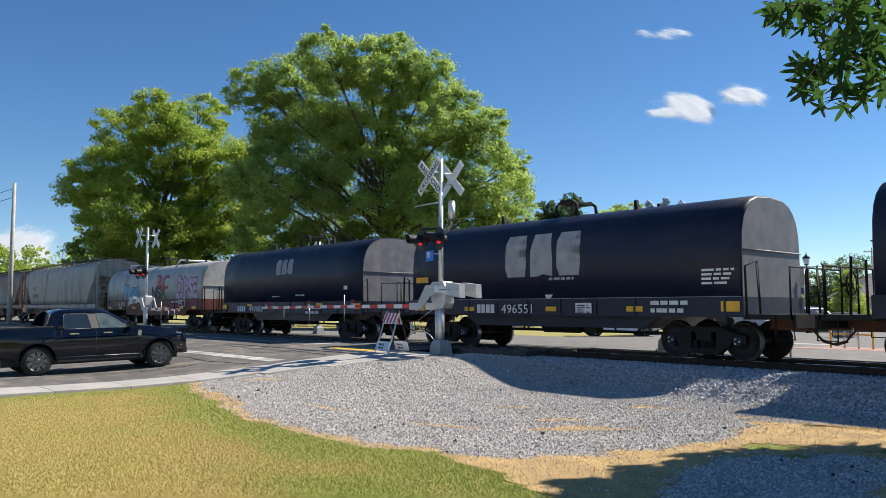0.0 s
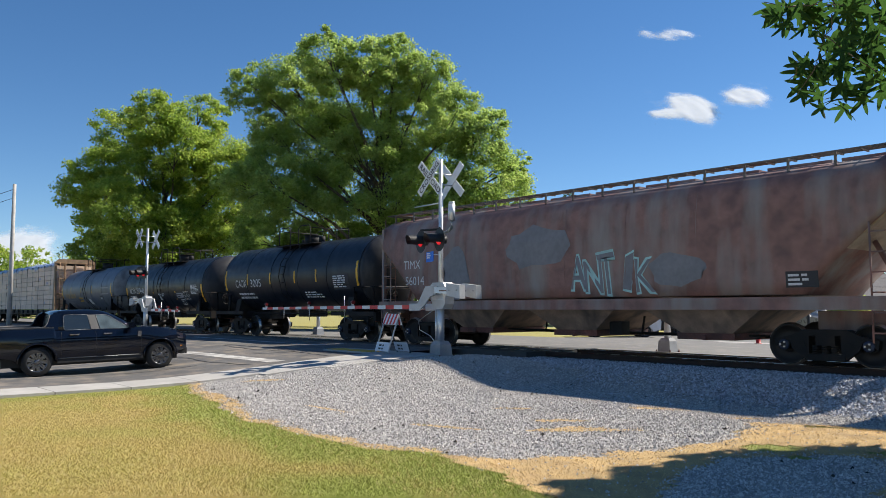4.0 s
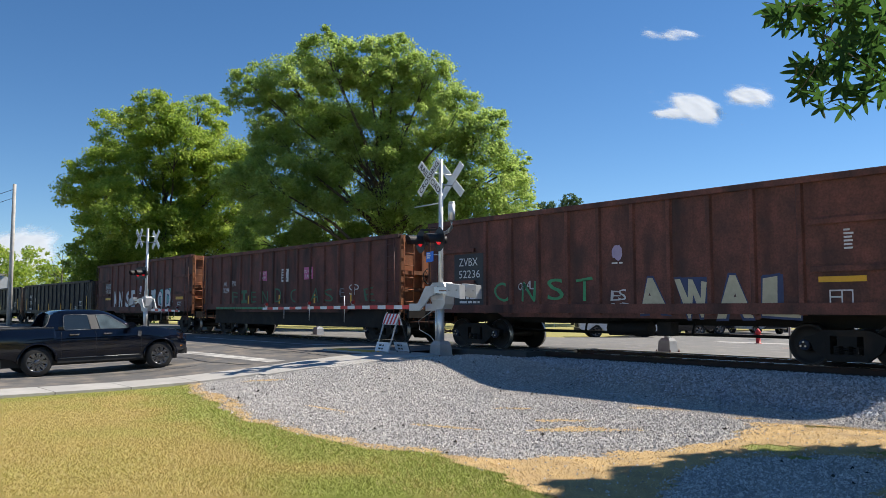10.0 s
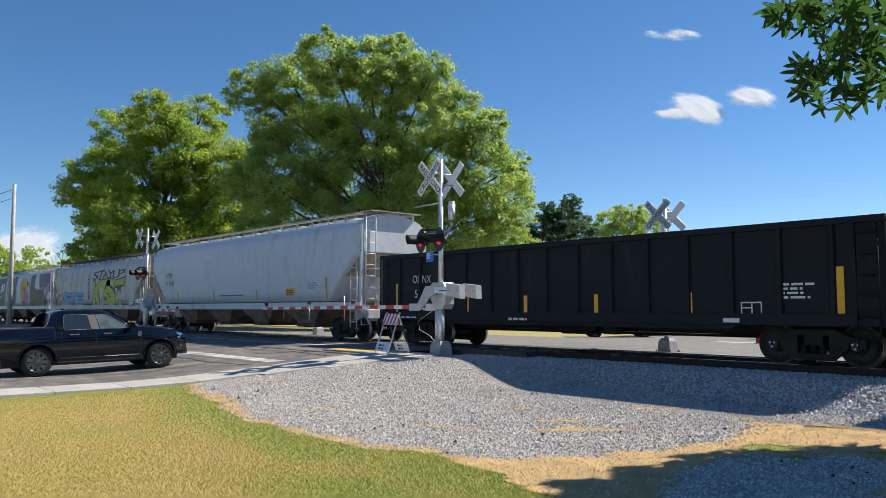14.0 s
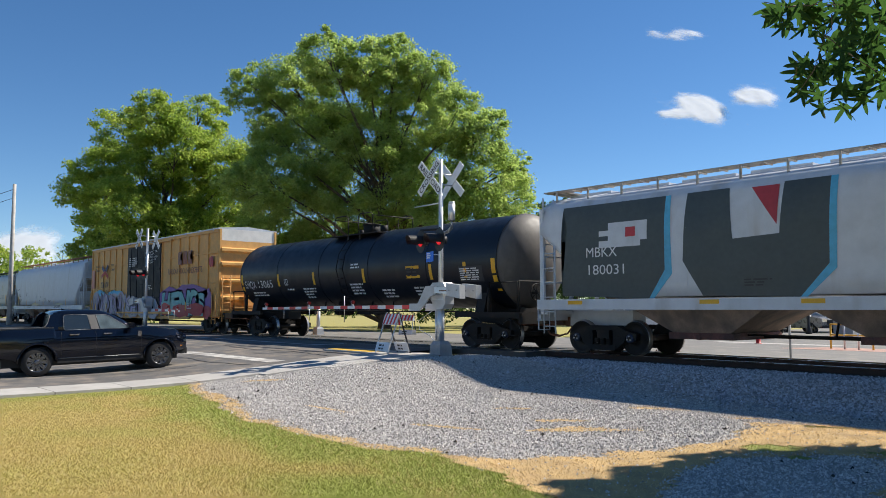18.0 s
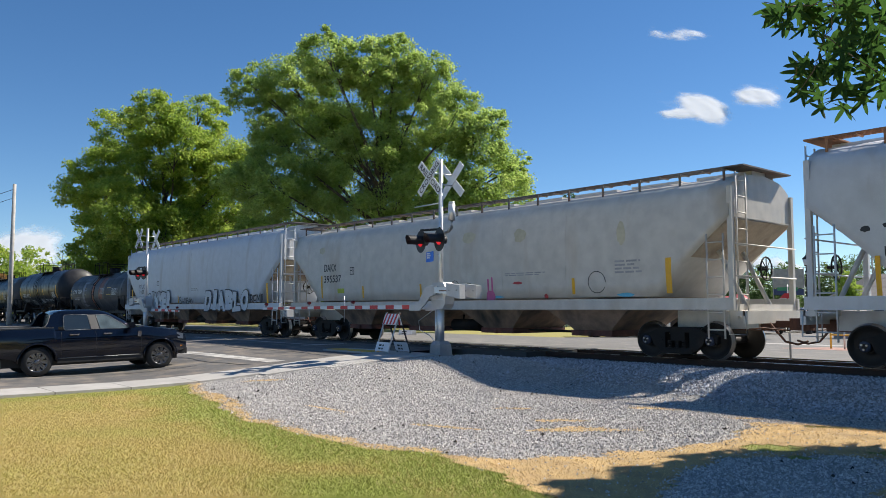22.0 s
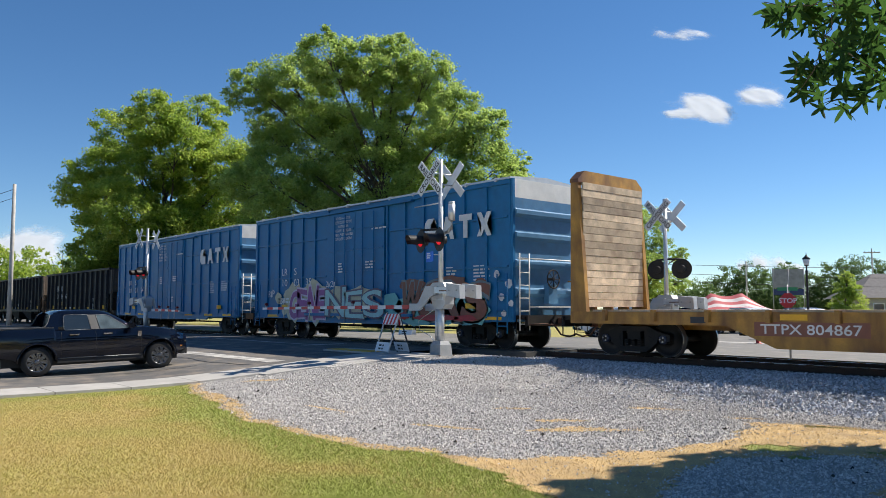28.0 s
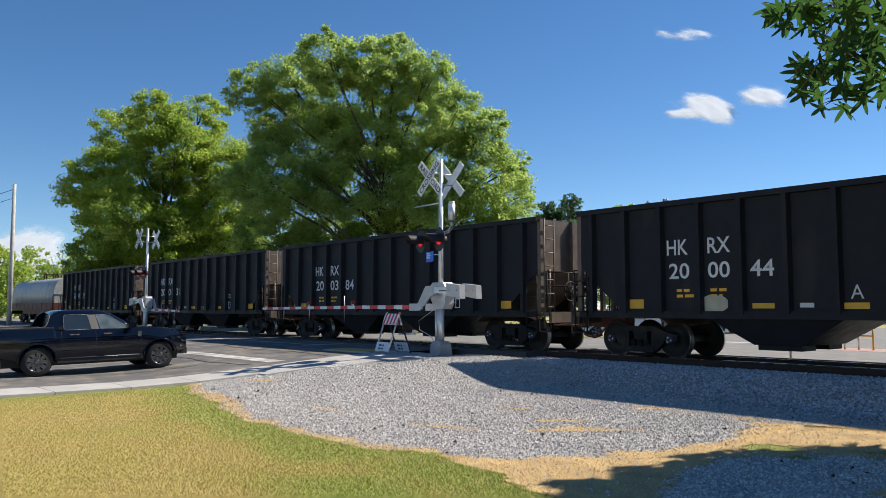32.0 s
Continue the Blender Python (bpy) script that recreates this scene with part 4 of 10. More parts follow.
    for s in (1, -1):
        bm = bmesh.new()
        for e in (-1, 1):                               # end posts and diagonal braces
            box(bm, s * hl - 0.06, s * hl + 0.06, e * 1.5 - 0.06, e * 1.5 + 0.06, 1.2, eave - 0.1)
            tube(bm, [(s * (hl - 0.1), e * 0.6, 1.2), (s * (hl - 0.95), e * 0.6, 2.9)], 0.06, 5)
        box(bm, s * hl - 0.05, s * hl + 0.05, -1.5, 1.5, 1.2, 1.35)
        part("end_frame", bm, frame_m, car)
        for z in (2.0, 2.75):
            bm = bmesh.new()
            tube(bm, [(s * (hl + 0.1), -1.5, z), (s * (hl + 0.1), 1.5, z)], 0.02, 5)
            part("grab_rail", bm, frame_m, car)
        ladder(car, s * (hl + 0.08), -1.15, 1.0, eave + 0.25, 0.45, "y", m=frame_m)
        ladder(car, s * (hl - 0.35), -1.62, 0.55, 3.0, 0.42, "x", m=frame_m)
        frame_end(car, s, hl - 0.1, out, 1.4, 1.2, frame_m)
    brake_wheel(car, hl + 0.2, -0.25, 2.2)
    brake_wheel(car, -hl - 0.2, 0.3, 2.2)
    marks(car, hl, skin)
    add_car(car, front, back)
    return car


# -- tank cars --
def tank_car(front, back, shell, head, marks, label, top=4.15, radius=1.5, dome="rails", ladder_side=True):
    hl = (front - back) / 2
    zc = top - radius
    car = thing("tank_car", label, "freight car", "cars of the freight train")
    out = hl + 0.95
    rolling_gear(car, hl, hl - 0.95, out - 0.2)

    def skin(z):
        return math.sqrt(max(radius ** 2 - (z - zc) ** 2, 0.0))
    bm = bmesh.new()
    lathe(bm, [(-hl, radius), (hl, radius)], 40, "x")
    for f in list(bm.faces):
        if len(f.verts) > 4:
            bm.faces.remove(f)
    for v in bm.verts:
        v.co.z += zc
    tank = part("tank_shell", bm, shell, car, "welded cylindrical tank shell")
    for s in (1, -1):
        bm = bmesh.new()
        lathe(bm, [(s * (hl + 0.72 * math.sin(a)), max(radius * math.cos(a), 0.01)) for a in [math.pi / 2 * k / 8 for k in range(9)]], 40, "x")
        for v in bm.verts:
            v.co.z += zc
        part("tank_head", bm, head, tank, "domed tank end")
    for x in [-hl + 2 * hl * i / 5 for i in range(6)]:
        bm = bmesh.new()
        ring = [(x, (radius + 0.004) * math.cos(2 * math.pi * k / 40), zc + (radius + 0.004) * math.sin(2 * math.pi * k / 40)) for k in range(41)]
        tube(bm, ring, 0.012, 4, caps=False)
        part("weld_seam", bm, shell, tank)
    for s in (1, -1):                                   # stub frames and saddles
        bm = bmesh.new()
        x0, x1 = sorted((s * (hl - 2.4), s * out))
        box(bm, x0, x1, -0.32, 0.32, 0.78, 1.12)
        prism(bm, [(-1.3, 1.12), (1.3, 1.12), (1.15, 1.75), (-1.15, 1.75)], s * (hl - 1.15), s * (hl - 0.75), "x")
        for e in (-1, 1):
            xx = sorted((s * (hl - 1.9), s * out))
            box(bm, xx[0], xx[1], e * 1.42 - 0.06, e * 1.42 + 0.06, 0.98, 1.14)
            tube(bm, [(s * (hl - 0.4), e * 1.40, 1.1), (s * (hl - 0.4), e * 1.38, 1.9)], 0.07, 6)
        box(bm, min(s * hl, s * out), max(s * hl, s * out), -1.45, 1.45, 1.06, 1.12)
        box(bm, s * out - 0.07, s * out + 0.07, -1.45, 1.45, 0.8, 1.12)
        part("stub_frame", bm, M["under"], car, "black stub sill with saddle")
        end_rail(car, s, s * (out - 0.08), 1.4, 1.12, 0.95, posts=2)
        bm = bmesh.new()
        tube(bm, [(s * (hl - 0.35), -1.44, 1.12), (s * (hl - 0.35), -1.46, 2.05), (s * (out - 0.1), -1.46, 2.05), (s * (out - 0.1), -1.46, 1.12)], 0.024, 5)
        part("hand_rail", bm, M["under"], car)
        bm = bmesh.new()
        tube(bm, [(s * out, -1.44, 1.0), (s * out, -1.44, 0.45), (s * (out - 0.4), -1.44, 0.45), (s * (out - 0.4), -1.44, 1.0)], 0.02, 5)
        part("grab_rail", bm, M["under"], car)
    brake_wheel(car, hl + 0.75, -0.5, 1.75, 0.26)
    bm = bmesh.new()                                    # bottom outlet, skid and pipework
    box(bm, -0.45, 0.45, -0.45, 0.45, zc - radius - 0.25, zc - radius + 0.1)
    for x in (-2.2, -1.2, 1.1, 2.4):
        tube(bm, [(x, -0.8, zc - radius + 0.25), (x, -0.82, zc - radius - 0.22)], 0.03, 5)
    tube(bm, [(-hl + 1.8, -0.85, zc - radius - 0.1), (hl - 1.8, -0.85, zc - radius - 0.12)], 0.025, 5)
    tube(bm, [(-1.7, -0.55, zc - radius - 0.12), (-0.7, -0.55, zc - radius - 0.12)], 0.16, 8)
    part("bottom_outlet", bm, M["under"], car)
    zt = top
    bm = bmesh.new()                                    # manway and valves
    tube(bm, [(-0.1, 0, zt - 0.1), (-0.1, 0, zt + 0.32)], 0.34, 16)
    tube(bm, [(-0.1, 0, zt + 0.32), (-0.1, 0, zt + 0.36)], 0.38, 16)
    part("manway", bm, M["under"], car, "black manway with hinged lid")
    bm = bmesh.new()
    tube(bm, [(0.85, -0.1, zt - 0.05), (0.85, -0.1, zt + 0.24)], 0.14, 10)
    part("valve", bm, M["under"], car)
    bm = bmesh.new()
    tube(bm, [(-0.95, 0.1, zt - 0.05), (-0.95, 0.1, zt + 0.2)], 0.1, 10)
    part("valve", bm, M["under"], car)
    bm = bmesh.new()                                    # platform round it
    for e in (-1, 1):
        box(bm, -1.6, 1.6, e * 0.75 - 0.25, e * 0.75 + 0.25, zt - 0.14, zt - 0.1)
        box(bm, -0.45, -0.35, e * 0.75 - 0.2, e * 0.75 + 0.2, zt - 0.5, zt - 0.12)
        box(bm, 0.35, 0.45, e * 0.75 - 0.2, e * 0.75 + 0.2, zt - 0.5, zt - 0.12)
    part("platform", bm, M["under"], car)
    for x0, x1 in ((-1.3, -0.35), (0.35, 1.3)):
        for e in (-1, 1):
            bm = bmesh.new()
            tube(bm, [(x0, e * 0.98, zt - 0.12), (x0, e * 0.98, zt + 0.56), (x0 + 0.12, e * 0.98, zt + 0.66), (x1 - 0.12, e * 0.98, zt + 0.66), (x1, e * 0.98, zt + 0.56), (x1, e * 0.98, zt - 0.12)], 0.022, 5)
            part("guard_rail", bm, M["under"], car, "tubular steel guard rail")
    for x in (-1.3, 1.3):
        bm = bmesh.new()
        tube(bm, [(x, -0.98, zt + 0.55), (x, 0.98, zt + 0.55)], 0.02, 5)
        part("cross_rail", bm, M["under"], car)
    if ladder_side:
        bm = bmesh.new()
        for dx in (-0.22, 0.22):
            tube(bm, [(dx, -skin(z) - 0.12, z) for z in (1.2, 1.9, zc, zc + 0.6, zc + 1.1, zc + 1.35)], 0.022, 5)
        for i in range(8):
            z = 1.3 + i * (zc + 1.3 - 1.3) / 7.5
            tube(bm, [(-0.22, -skin(z) - 0.12, z), (0.22, -skin(z) - 0.12, z)], 0.016, 5)
        part("ladder", bm, M["under"], car)
    marks(car, hl, skin)
    add_car(car, front, back)
    return car


# -- gondolas --
def gondola(front, back, paint, endm, marks, label, top=3.5, bottom=0.9, ribs=14, sill=0.25, inset=0.75, shift=0.0):
    hl = (front - back) / 2
    car = thing("gondola_car", label, "freight car", "cars of the freight train")
    out = hl + 0.35
    rolling_gear(car, hl, hl - 1.7, out)
    skin = flat_side(1.5)
    for e in (-1, 1):
        bm = bmesh.new()
        y0, y1 = sorted((e * 1.42, e * 1.5))
        low = [(-hl, bottom + 0.2), (-hl + 3.0, bottom + 0.2), (-hl + 3.4, bottom), (hl - 3.4, bottom), (hl - 3.0, bottom + 0.2), (hl, bottom + 0.2), (hl, top - 0.1), (-hl, top - 0.1)]
        prism(bm, low, y0, y1)
        part("side", bm, paint, car, "riveted steel side")
        bm = bmesh.new()
        box(bm, -hl - 0.03, hl + 0.03, e * 1.5 - 0.1, e * 1.5 + 0.1, top - 0.14, top)
        part("top_chord", bm, paint, car, "", 0.02)
        bm = bmesh.new()
        yy = sorted((e * 1.5, e * 1.58))
        box(bm, -hl, hl, yy[0], yy[1], bottom + 0.12, bottom + 0.12 + sill)
        part("side_sill", bm, paint, car)
    bm = bmesh.new()
    prism(bm, [(-0.09, 1.5), (0.09, 1.5), (0.05, 1.565), (-0.05, 1.565)], bottom + 0.1, top - 0.14, "z")
    rib = finish(bm, "rib", paint, 0.01)
    for i in range(ribs):
        x = -hl + inset + 2 * (hl - inset) * i / (ribs - 1) + shift
        hang("rib", rib, car, pose(x, 0, 0))
        hang("rib", rib, car, pose(x, 0, 0, 0, 0, 180))
    bm = bmesh.new()
    box(bm, -hl, hl, -1.42, 1.42, bottom + 0.1, bottom + 0.25)
    box(bm, -hl, hl, -0.3, 0.3, bottom - 0.18, bottom + 0.12)
    part("floor", bm, M["under"], car)
    for s in (1, -1):
        bm = bmesh.new()
        xx = sorted((s * hl, s * (hl - 0.08)))
        box(bm, xx[0], xx[1], -1.42, 1.42, bottom + 0.1, top - 0.05)
        wall = part("end_wall", bm, endm, car, "weathered ribbed end wall", 0.0)
        for z in (bottom + 0.75, bottom + 1.35, top - 0.3):
            bm = bmesh.new()
            xo = sorted((s * hl, s * (hl + 0.12)))
            box(bm, xo[0], xo[1], -1.45, 1.45, z, z + 0.14)
            part("cross_rib", bm, endm, wall)
        for e in (-1.45, -0.5, 0.5, 1.45):
            bm = bmesh.new()
            xo = sorted((s * hl, s * (hl + 0.1)))
            box(bm, xo[0], xo[1], e - 0.05, e + 0.05, bottom, top - 0.05)
            part("end_post", bm, endm, wall)
        ladder(car, s * (hl + 0.16), -1.2, bottom - 0.25, top - 0.05, 0.42, "y", m=endm)
        ladder(car, s * (hl - 0.32), -1.66, bottom - 0.35, top - 0.15, 0.42, "x", m=paint)
        frame_end(car, s, hl, out, 1.4, bottom + 0.12, M["under"])
        brake_wheel(car, s * (hl + 0.26), -0.35, bottom + 1.3)
    brake_rigging(car, hl)
    marks(car, hl, skin)
    add_car(car, front, back)
    return car


# -- coal hoppers --
def coal_hopper(front, back, marks, label, top=3.9, bottom=1.03):
    hl = (front - back) / 2
    car = thing("coal_hopper_car", label, "freight car", "cars of the freight train")
    out = hl + 0.4
    rolling_gear(car, hl, hl - 1.55, out)
    skin = flat_side(1.5)
    for e in (-1, 1):
        bm = bmesh.new()
        y0, y1 = sorted((e * 1.44, e * 1.5))
        prism(bm, [(-hl, 2.35), (-hl + 1.2, bottom + 0.25), (-hl + 1.2, bottom), (hl - 1.2, bottom), (hl - 1.2, bottom + 0.25), (hl, 2.35), (hl, top - 0.1), (-hl, top - 0.1)], y0, y1)
        part("side", bm, M["coal_car"], car, "black side sheet")
        bm = bmesh.new()
        box(bm, -hl - 0.06, hl + 0.06, e * 1.52 - 0.11, e * 1.52 + 0.11, top - 0.13, top)
        part("top_chord", bm, M["coal_car"], car, "", 0.02)
        bm = bmesh.new()
        yy = sorted((e * 1.5, e * 1.6))
        box(bm, -hl, hl, yy[0], yy[1], bottom - 0.02, bottom + 0.16)
        part("side_sill", bm, M["coal_car"], car)
    bm = bmesh.new()
    prism(bm, [(-0.1, 1.5), (0.1, 1.5), (0.055, 1.64), (-0.055, 1.64)], bottom + 0.1, top - 0.13, "z")
    rib = finish(bm, "rib", M["coal_car"], 0.01)
    n = 14
    for i in range(n):
        x = -hl + 0.42 + (2 * hl - 0.94) * i / (n - 1)
        hang("rib", rib, car, pose(x, 0, 0))
        hang("rib", rib, car, pose(x, 0, 0, 0, 0, 180))
    for s in (1, -1):
        bm = bmesh.new()
        prism(bm, [(s * hl, 2.5), (s * (hl - 2.6), 0.9), (s * (hl - 2.65), 0.84), (s * (hl - 0.02), 2.42)], -1.44, 1.44)
        part("slope_sheet", bm, M["coal_end"], car, "brown sloping end sheet")
        bm = bmesh.new()
        xx = sorted((s * hl, s * (hl - 0.08)))
        box(bm, xx[0], xx[1], -1.44, 1.44, 2.35, top - 0.05)
        for e in (-1.44, 0, 1.44):
            xo = sorted((s * hl, s * (hl + 0.12)))
            box(bm, xo[0], xo[1], e - 0.06, e + 0.06, 1.1, top - 0.05)
        for e in (-1.0, 1.0):
            tube(bm, [(s * hl, e, 1.15), (s * hl, e, 2.4)], 0.05, 5)
        part("end_wall", bm, M["coal_end"], car, "dusty brown end wall")
        ladder(car, s * (hl + 0.18), -1.2, 0.7, top - 0.05, 0.42, "y", m=M["coal_end"])
        ladder(car, s * (hl - 0.1), -1.66, 0.55, 2.2, 0.4, "x", m=M["under"])
        bm = bmesh.new()
        for z in (1.9, 2.3):
            tube(bm, [(s * (hl + 0.3), -1.45, z), (s * (hl + 0.3), 1.45, z)], 0.02, 5)
        for e in (-1.45, -0.5, 0.5, 1.45):
            tube(bm, [(s * (hl + 0.3), e, 1.15), (s * (hl + 0.3), e, 2.3)], 0.02, 5)
        part("handrail", bm, M["under"], car)
        frame_end(car, s, hl - 1.6, out, 1.42, 1.15, M["coal_end"])
    brake_wheel(car, hl + 0.42, -0.55, 1.75)
    for x in (-2.1, 2.1):
        bm = bmesh.new()
        loft(bm, [[(x - 1.75, -1.4, bottom + 0.1), (x + 1.75, -1.4, bottom + 0.1), (x + 1.75, 1.4, bottom + 0.1), (x - 1.75, 1.4, bottom + 0.1)],
                  [(x - 0.55, -1.15, 0.42), (x + 0.55, -1.15, 0.42), (x + 0.55, 1.15, 0.42), (x - 0.55, 1.15, 0.42)]], smooth=False)
        bay = part("hopper_bay", bm, M["coal_car"], car)
        bm = bmesh.new()
        for e in (-0.7, 0.7):
            box(bm, x - 0.5, x + 0.5, e - 0.35, e + 0.35, 0.3, 0.44)
        part("discharge_door", bm, M["under"], bay)
    bm = bmesh.new()
    loft(bm, [[(-hl + 0.4, -1.35, top - 0.5), (hl - 0.4, -1.35, top - 0.5), (hl - 0.4, 1.35, top - 0.5), (-hl + 0.4, 1.35, top - 0.5)],
              [(-hl + 1.6, -0.9, top - 0.42), (hl - 1.6, -0.9, top - 0.42), (hl - 1.6, 0.9, top - 0.42), (-hl + 1.6, 0.9, top - 0.42)]])
    part("floor_sheet", bm, M["under"], car)
    marks(car, hl, skin)
    add_car(car, front, back)
    return car


# -- box cars --
def box_car(front, back, paint, endm, marks, label, top=5.2, bottom=0.75, door=(-1.4, 1.9), doorm=None, panels=7, cross=True):
    hl = (front - back) / 2
    car = thing("box_car", label, "freight car", "cars of the freight train")
    out = hl + 0.45
    rolling_gear(car, hl, hl - 1.9, out)
    skin = flat_side(1.5)
    doorm = doorm or paint
    bm = bmesh.new()
    box(bm, -hl, hl, -1.5, 1.5, bottom + 0.25, top - 0.05)
    for e in (-1, 1):
        yy = sorted((e * 1.44, e * 1.54))
        prism(bm, [(-hl, bottom + 0.3), (-hl, bottom + 0.1), (-hl + 3.2, bottom + 0.1), (-hl + 3.6, bottom - 0.05), (hl - 3.6, bottom - 0.05), (hl - 3.2, bottom + 0.1), (hl, bottom + 0.1), (hl, bottom + 0.3)], yy[0], yy[1])
    body = part("body", bm, paint, car, "panelled steel body")
    bm = bmesh.new()
    prism(bm, [(-1.6, top - 0.06), (-1.6, top), (0, top + 0.12), (1.6, top), (1.6, top - 0.06)], -hl - 0.02, hl + 0.02, "x")
    for i in range(12):
        x = -hl + 0.6 + (2 * hl - 1.2) * i / 11
        prism(bm, [(-1.62, top - 0.1), (-1.62, top + 0.02), (0, top + 0.16), (1.62, top + 0.02), (1.62, top - 0.1)], x - 0.04, x + 0.04, "x")
    part("roof", bm, M["sign_back"], car, "galvanised ridged roof")
    bm = bmesh.new()
    box(bm, -0.045, 0.045, -1.565, -1.5, bottom + 0.2, top - 0.12)
    post = finish(bm, "side_post", paint, 0.01)
    spans = ((-hl + 0.06, door[0] - 0.08), (door[1] + 0.08, hl - 0.06))
    for a, b in spans:
        for i in range(panels + 1):
            x = a + (b - a) * i / panels
            hang("side_post", post, car, pose(x, 0, 0))
            hang("side_post", post, car, pose(-x, 0, 0, 0, 0, 180))
    for a, b in spans:
        if cross:
            for z in (bottom + 1.75, bottom + 3.25):
                bm = bmesh.new()
                box(bm, a + 0.1, b - 0.1, -1.555, -1.5, z, z + 0.06)
                part("side_belt", bm, paint, car)
        bm = bmesh.new()
        box(bm, a, b, -1.57, -1.5, top - 0.2, top - 0.06)
        part("roof_rail", bm, paint, car)
    wd = (door[1] - door[0]) / 2
    for k in range(2):
        x0, x1 = door[0] + wd * k + 0.02, door[0] + wd * (k + 1) - 0.02
        bm = bmesh.new()
        box(bm, x0, x1, -1.60, -1.5, bottom + 0.35, top - 0.3)
        dob = part("plug_door", bm, doorm, car, "sliding plug door with locking bars", 0.01)
        for z in (bottom + 1.1, bottom + 1.9, bottom + 2.7, bottom + 3.5):
            bm = bmesh.new()
            box(bm, x0 + 0.06, x1 - 0.06, -1.63, -1.6, z, z + 0.07)
            part("cross_bar", bm, doorm, dob)
        bm = bmesh.new()
        for x in (x0 + wd * 0.3, x0 + wd * 0.68):
            tube(bm, [(x, -1.67, bottom + 0.4), (x, -1.67, top - 0.4)], 0.025, 6)
            part("lock_rod", bm, doorm, dob)
            bm = bmesh.new()
        bm.free()
    bm = bmesh.new()
    box(bm, door[0] - 1.6, door[1] + 1.6, -1.68, -1.52, bottom + 0.22, bottom + 0.32)
    part("door_track", bm, paint, car)
    bm = bmesh.new()
    box(bm, door[0] - 1.6, door[1] + 1.6, -1.66, -1.52, top - 0.27, top - 0.2)
    part("door_track", bm, paint, car)
    for s in (1, -1):
        bm = bmesh.new()
        xo = sorted((s * hl, s * (hl + 0.03)))
        box(bm, xo[0], xo[1], -1.5, 1.5, bottom + 0.1, top - 0.62)
        part("end_wall", bm, endm, car)
        bm = bmesh.new()
        box(bm, xo[0], xo[1], -1.5, 1.5, top - 0.62, top - 0.05)
        part("end_band", bm, M["white_band"], car, "white painted band across the end")
        for z in (1.6, 2.45, 3.3, 4.0):
            bm = bmesh.new()
            a, b = s * (hl + 0.03), s * (hl + 0.16)
            prism(bm, [(a, z + 0.28), (b, z + 0.22), (b, z + 0.1), (a, z)], -1.46, 1.46)
            part("end_rib", bm, endm, car)
        for y in (-1.5, 1.5):
            bm = bmesh.new()
            box(bm, s * (hl + 0.02) - 0.05, s * (hl + 0.02) + 0.05, y - 0.05, y + 0.05, bottom + 0.1, top - 0.05)
            part("corner_post", bm, paint, car)
        ladder(car, s * (hl + 0.22), -1.22, 0.6, 2.9, 0.42, "y", m=M["white_band"] if paint is M["blue_box"] else paint)
        ladder(car, s * (hl + 0.22), 1.22, 0.6, 2.9, 0.42, "y", m=paint)
        ladder(car, s * (hl - 0.32), -1.63, 0.5, 2.3, 0.42, "x", m=paint)
        bm = bmesh.new()
        tube(bm, [(s * (hl + 0.22), -1.5, 2.75), (s * (hl + 0.22), 1.5, 2.75)], 0.02, 5)
        box(bm, s * (hl + 0.3) - 0.2, s * (hl + 0.3) + 0.2, -0.9, 0.9, 1.28, 1.32)
        part("crossover_step", bm, M["white_band"] if paint is M["blue_box"] else paint, car)
        bm = bmesh.new()
        box(bm, s * (hl + 0.22) - 0.1, s * (hl + 0.22) + 0.1, -0.25, 0.15, 1.4, 2.0)
        part("brake_box", bm, endm, car)
        brake_wheel(car, s * (hl + 0.38), -0.1, 2.15, 0.28)
        frame_end(car, s, hl - 0.2, out, 1.4, 1.05, M["under"])
    brake_rigging(car, hl)
    marks(car, hl, skin)
    add_car(car, front, back)
    return car


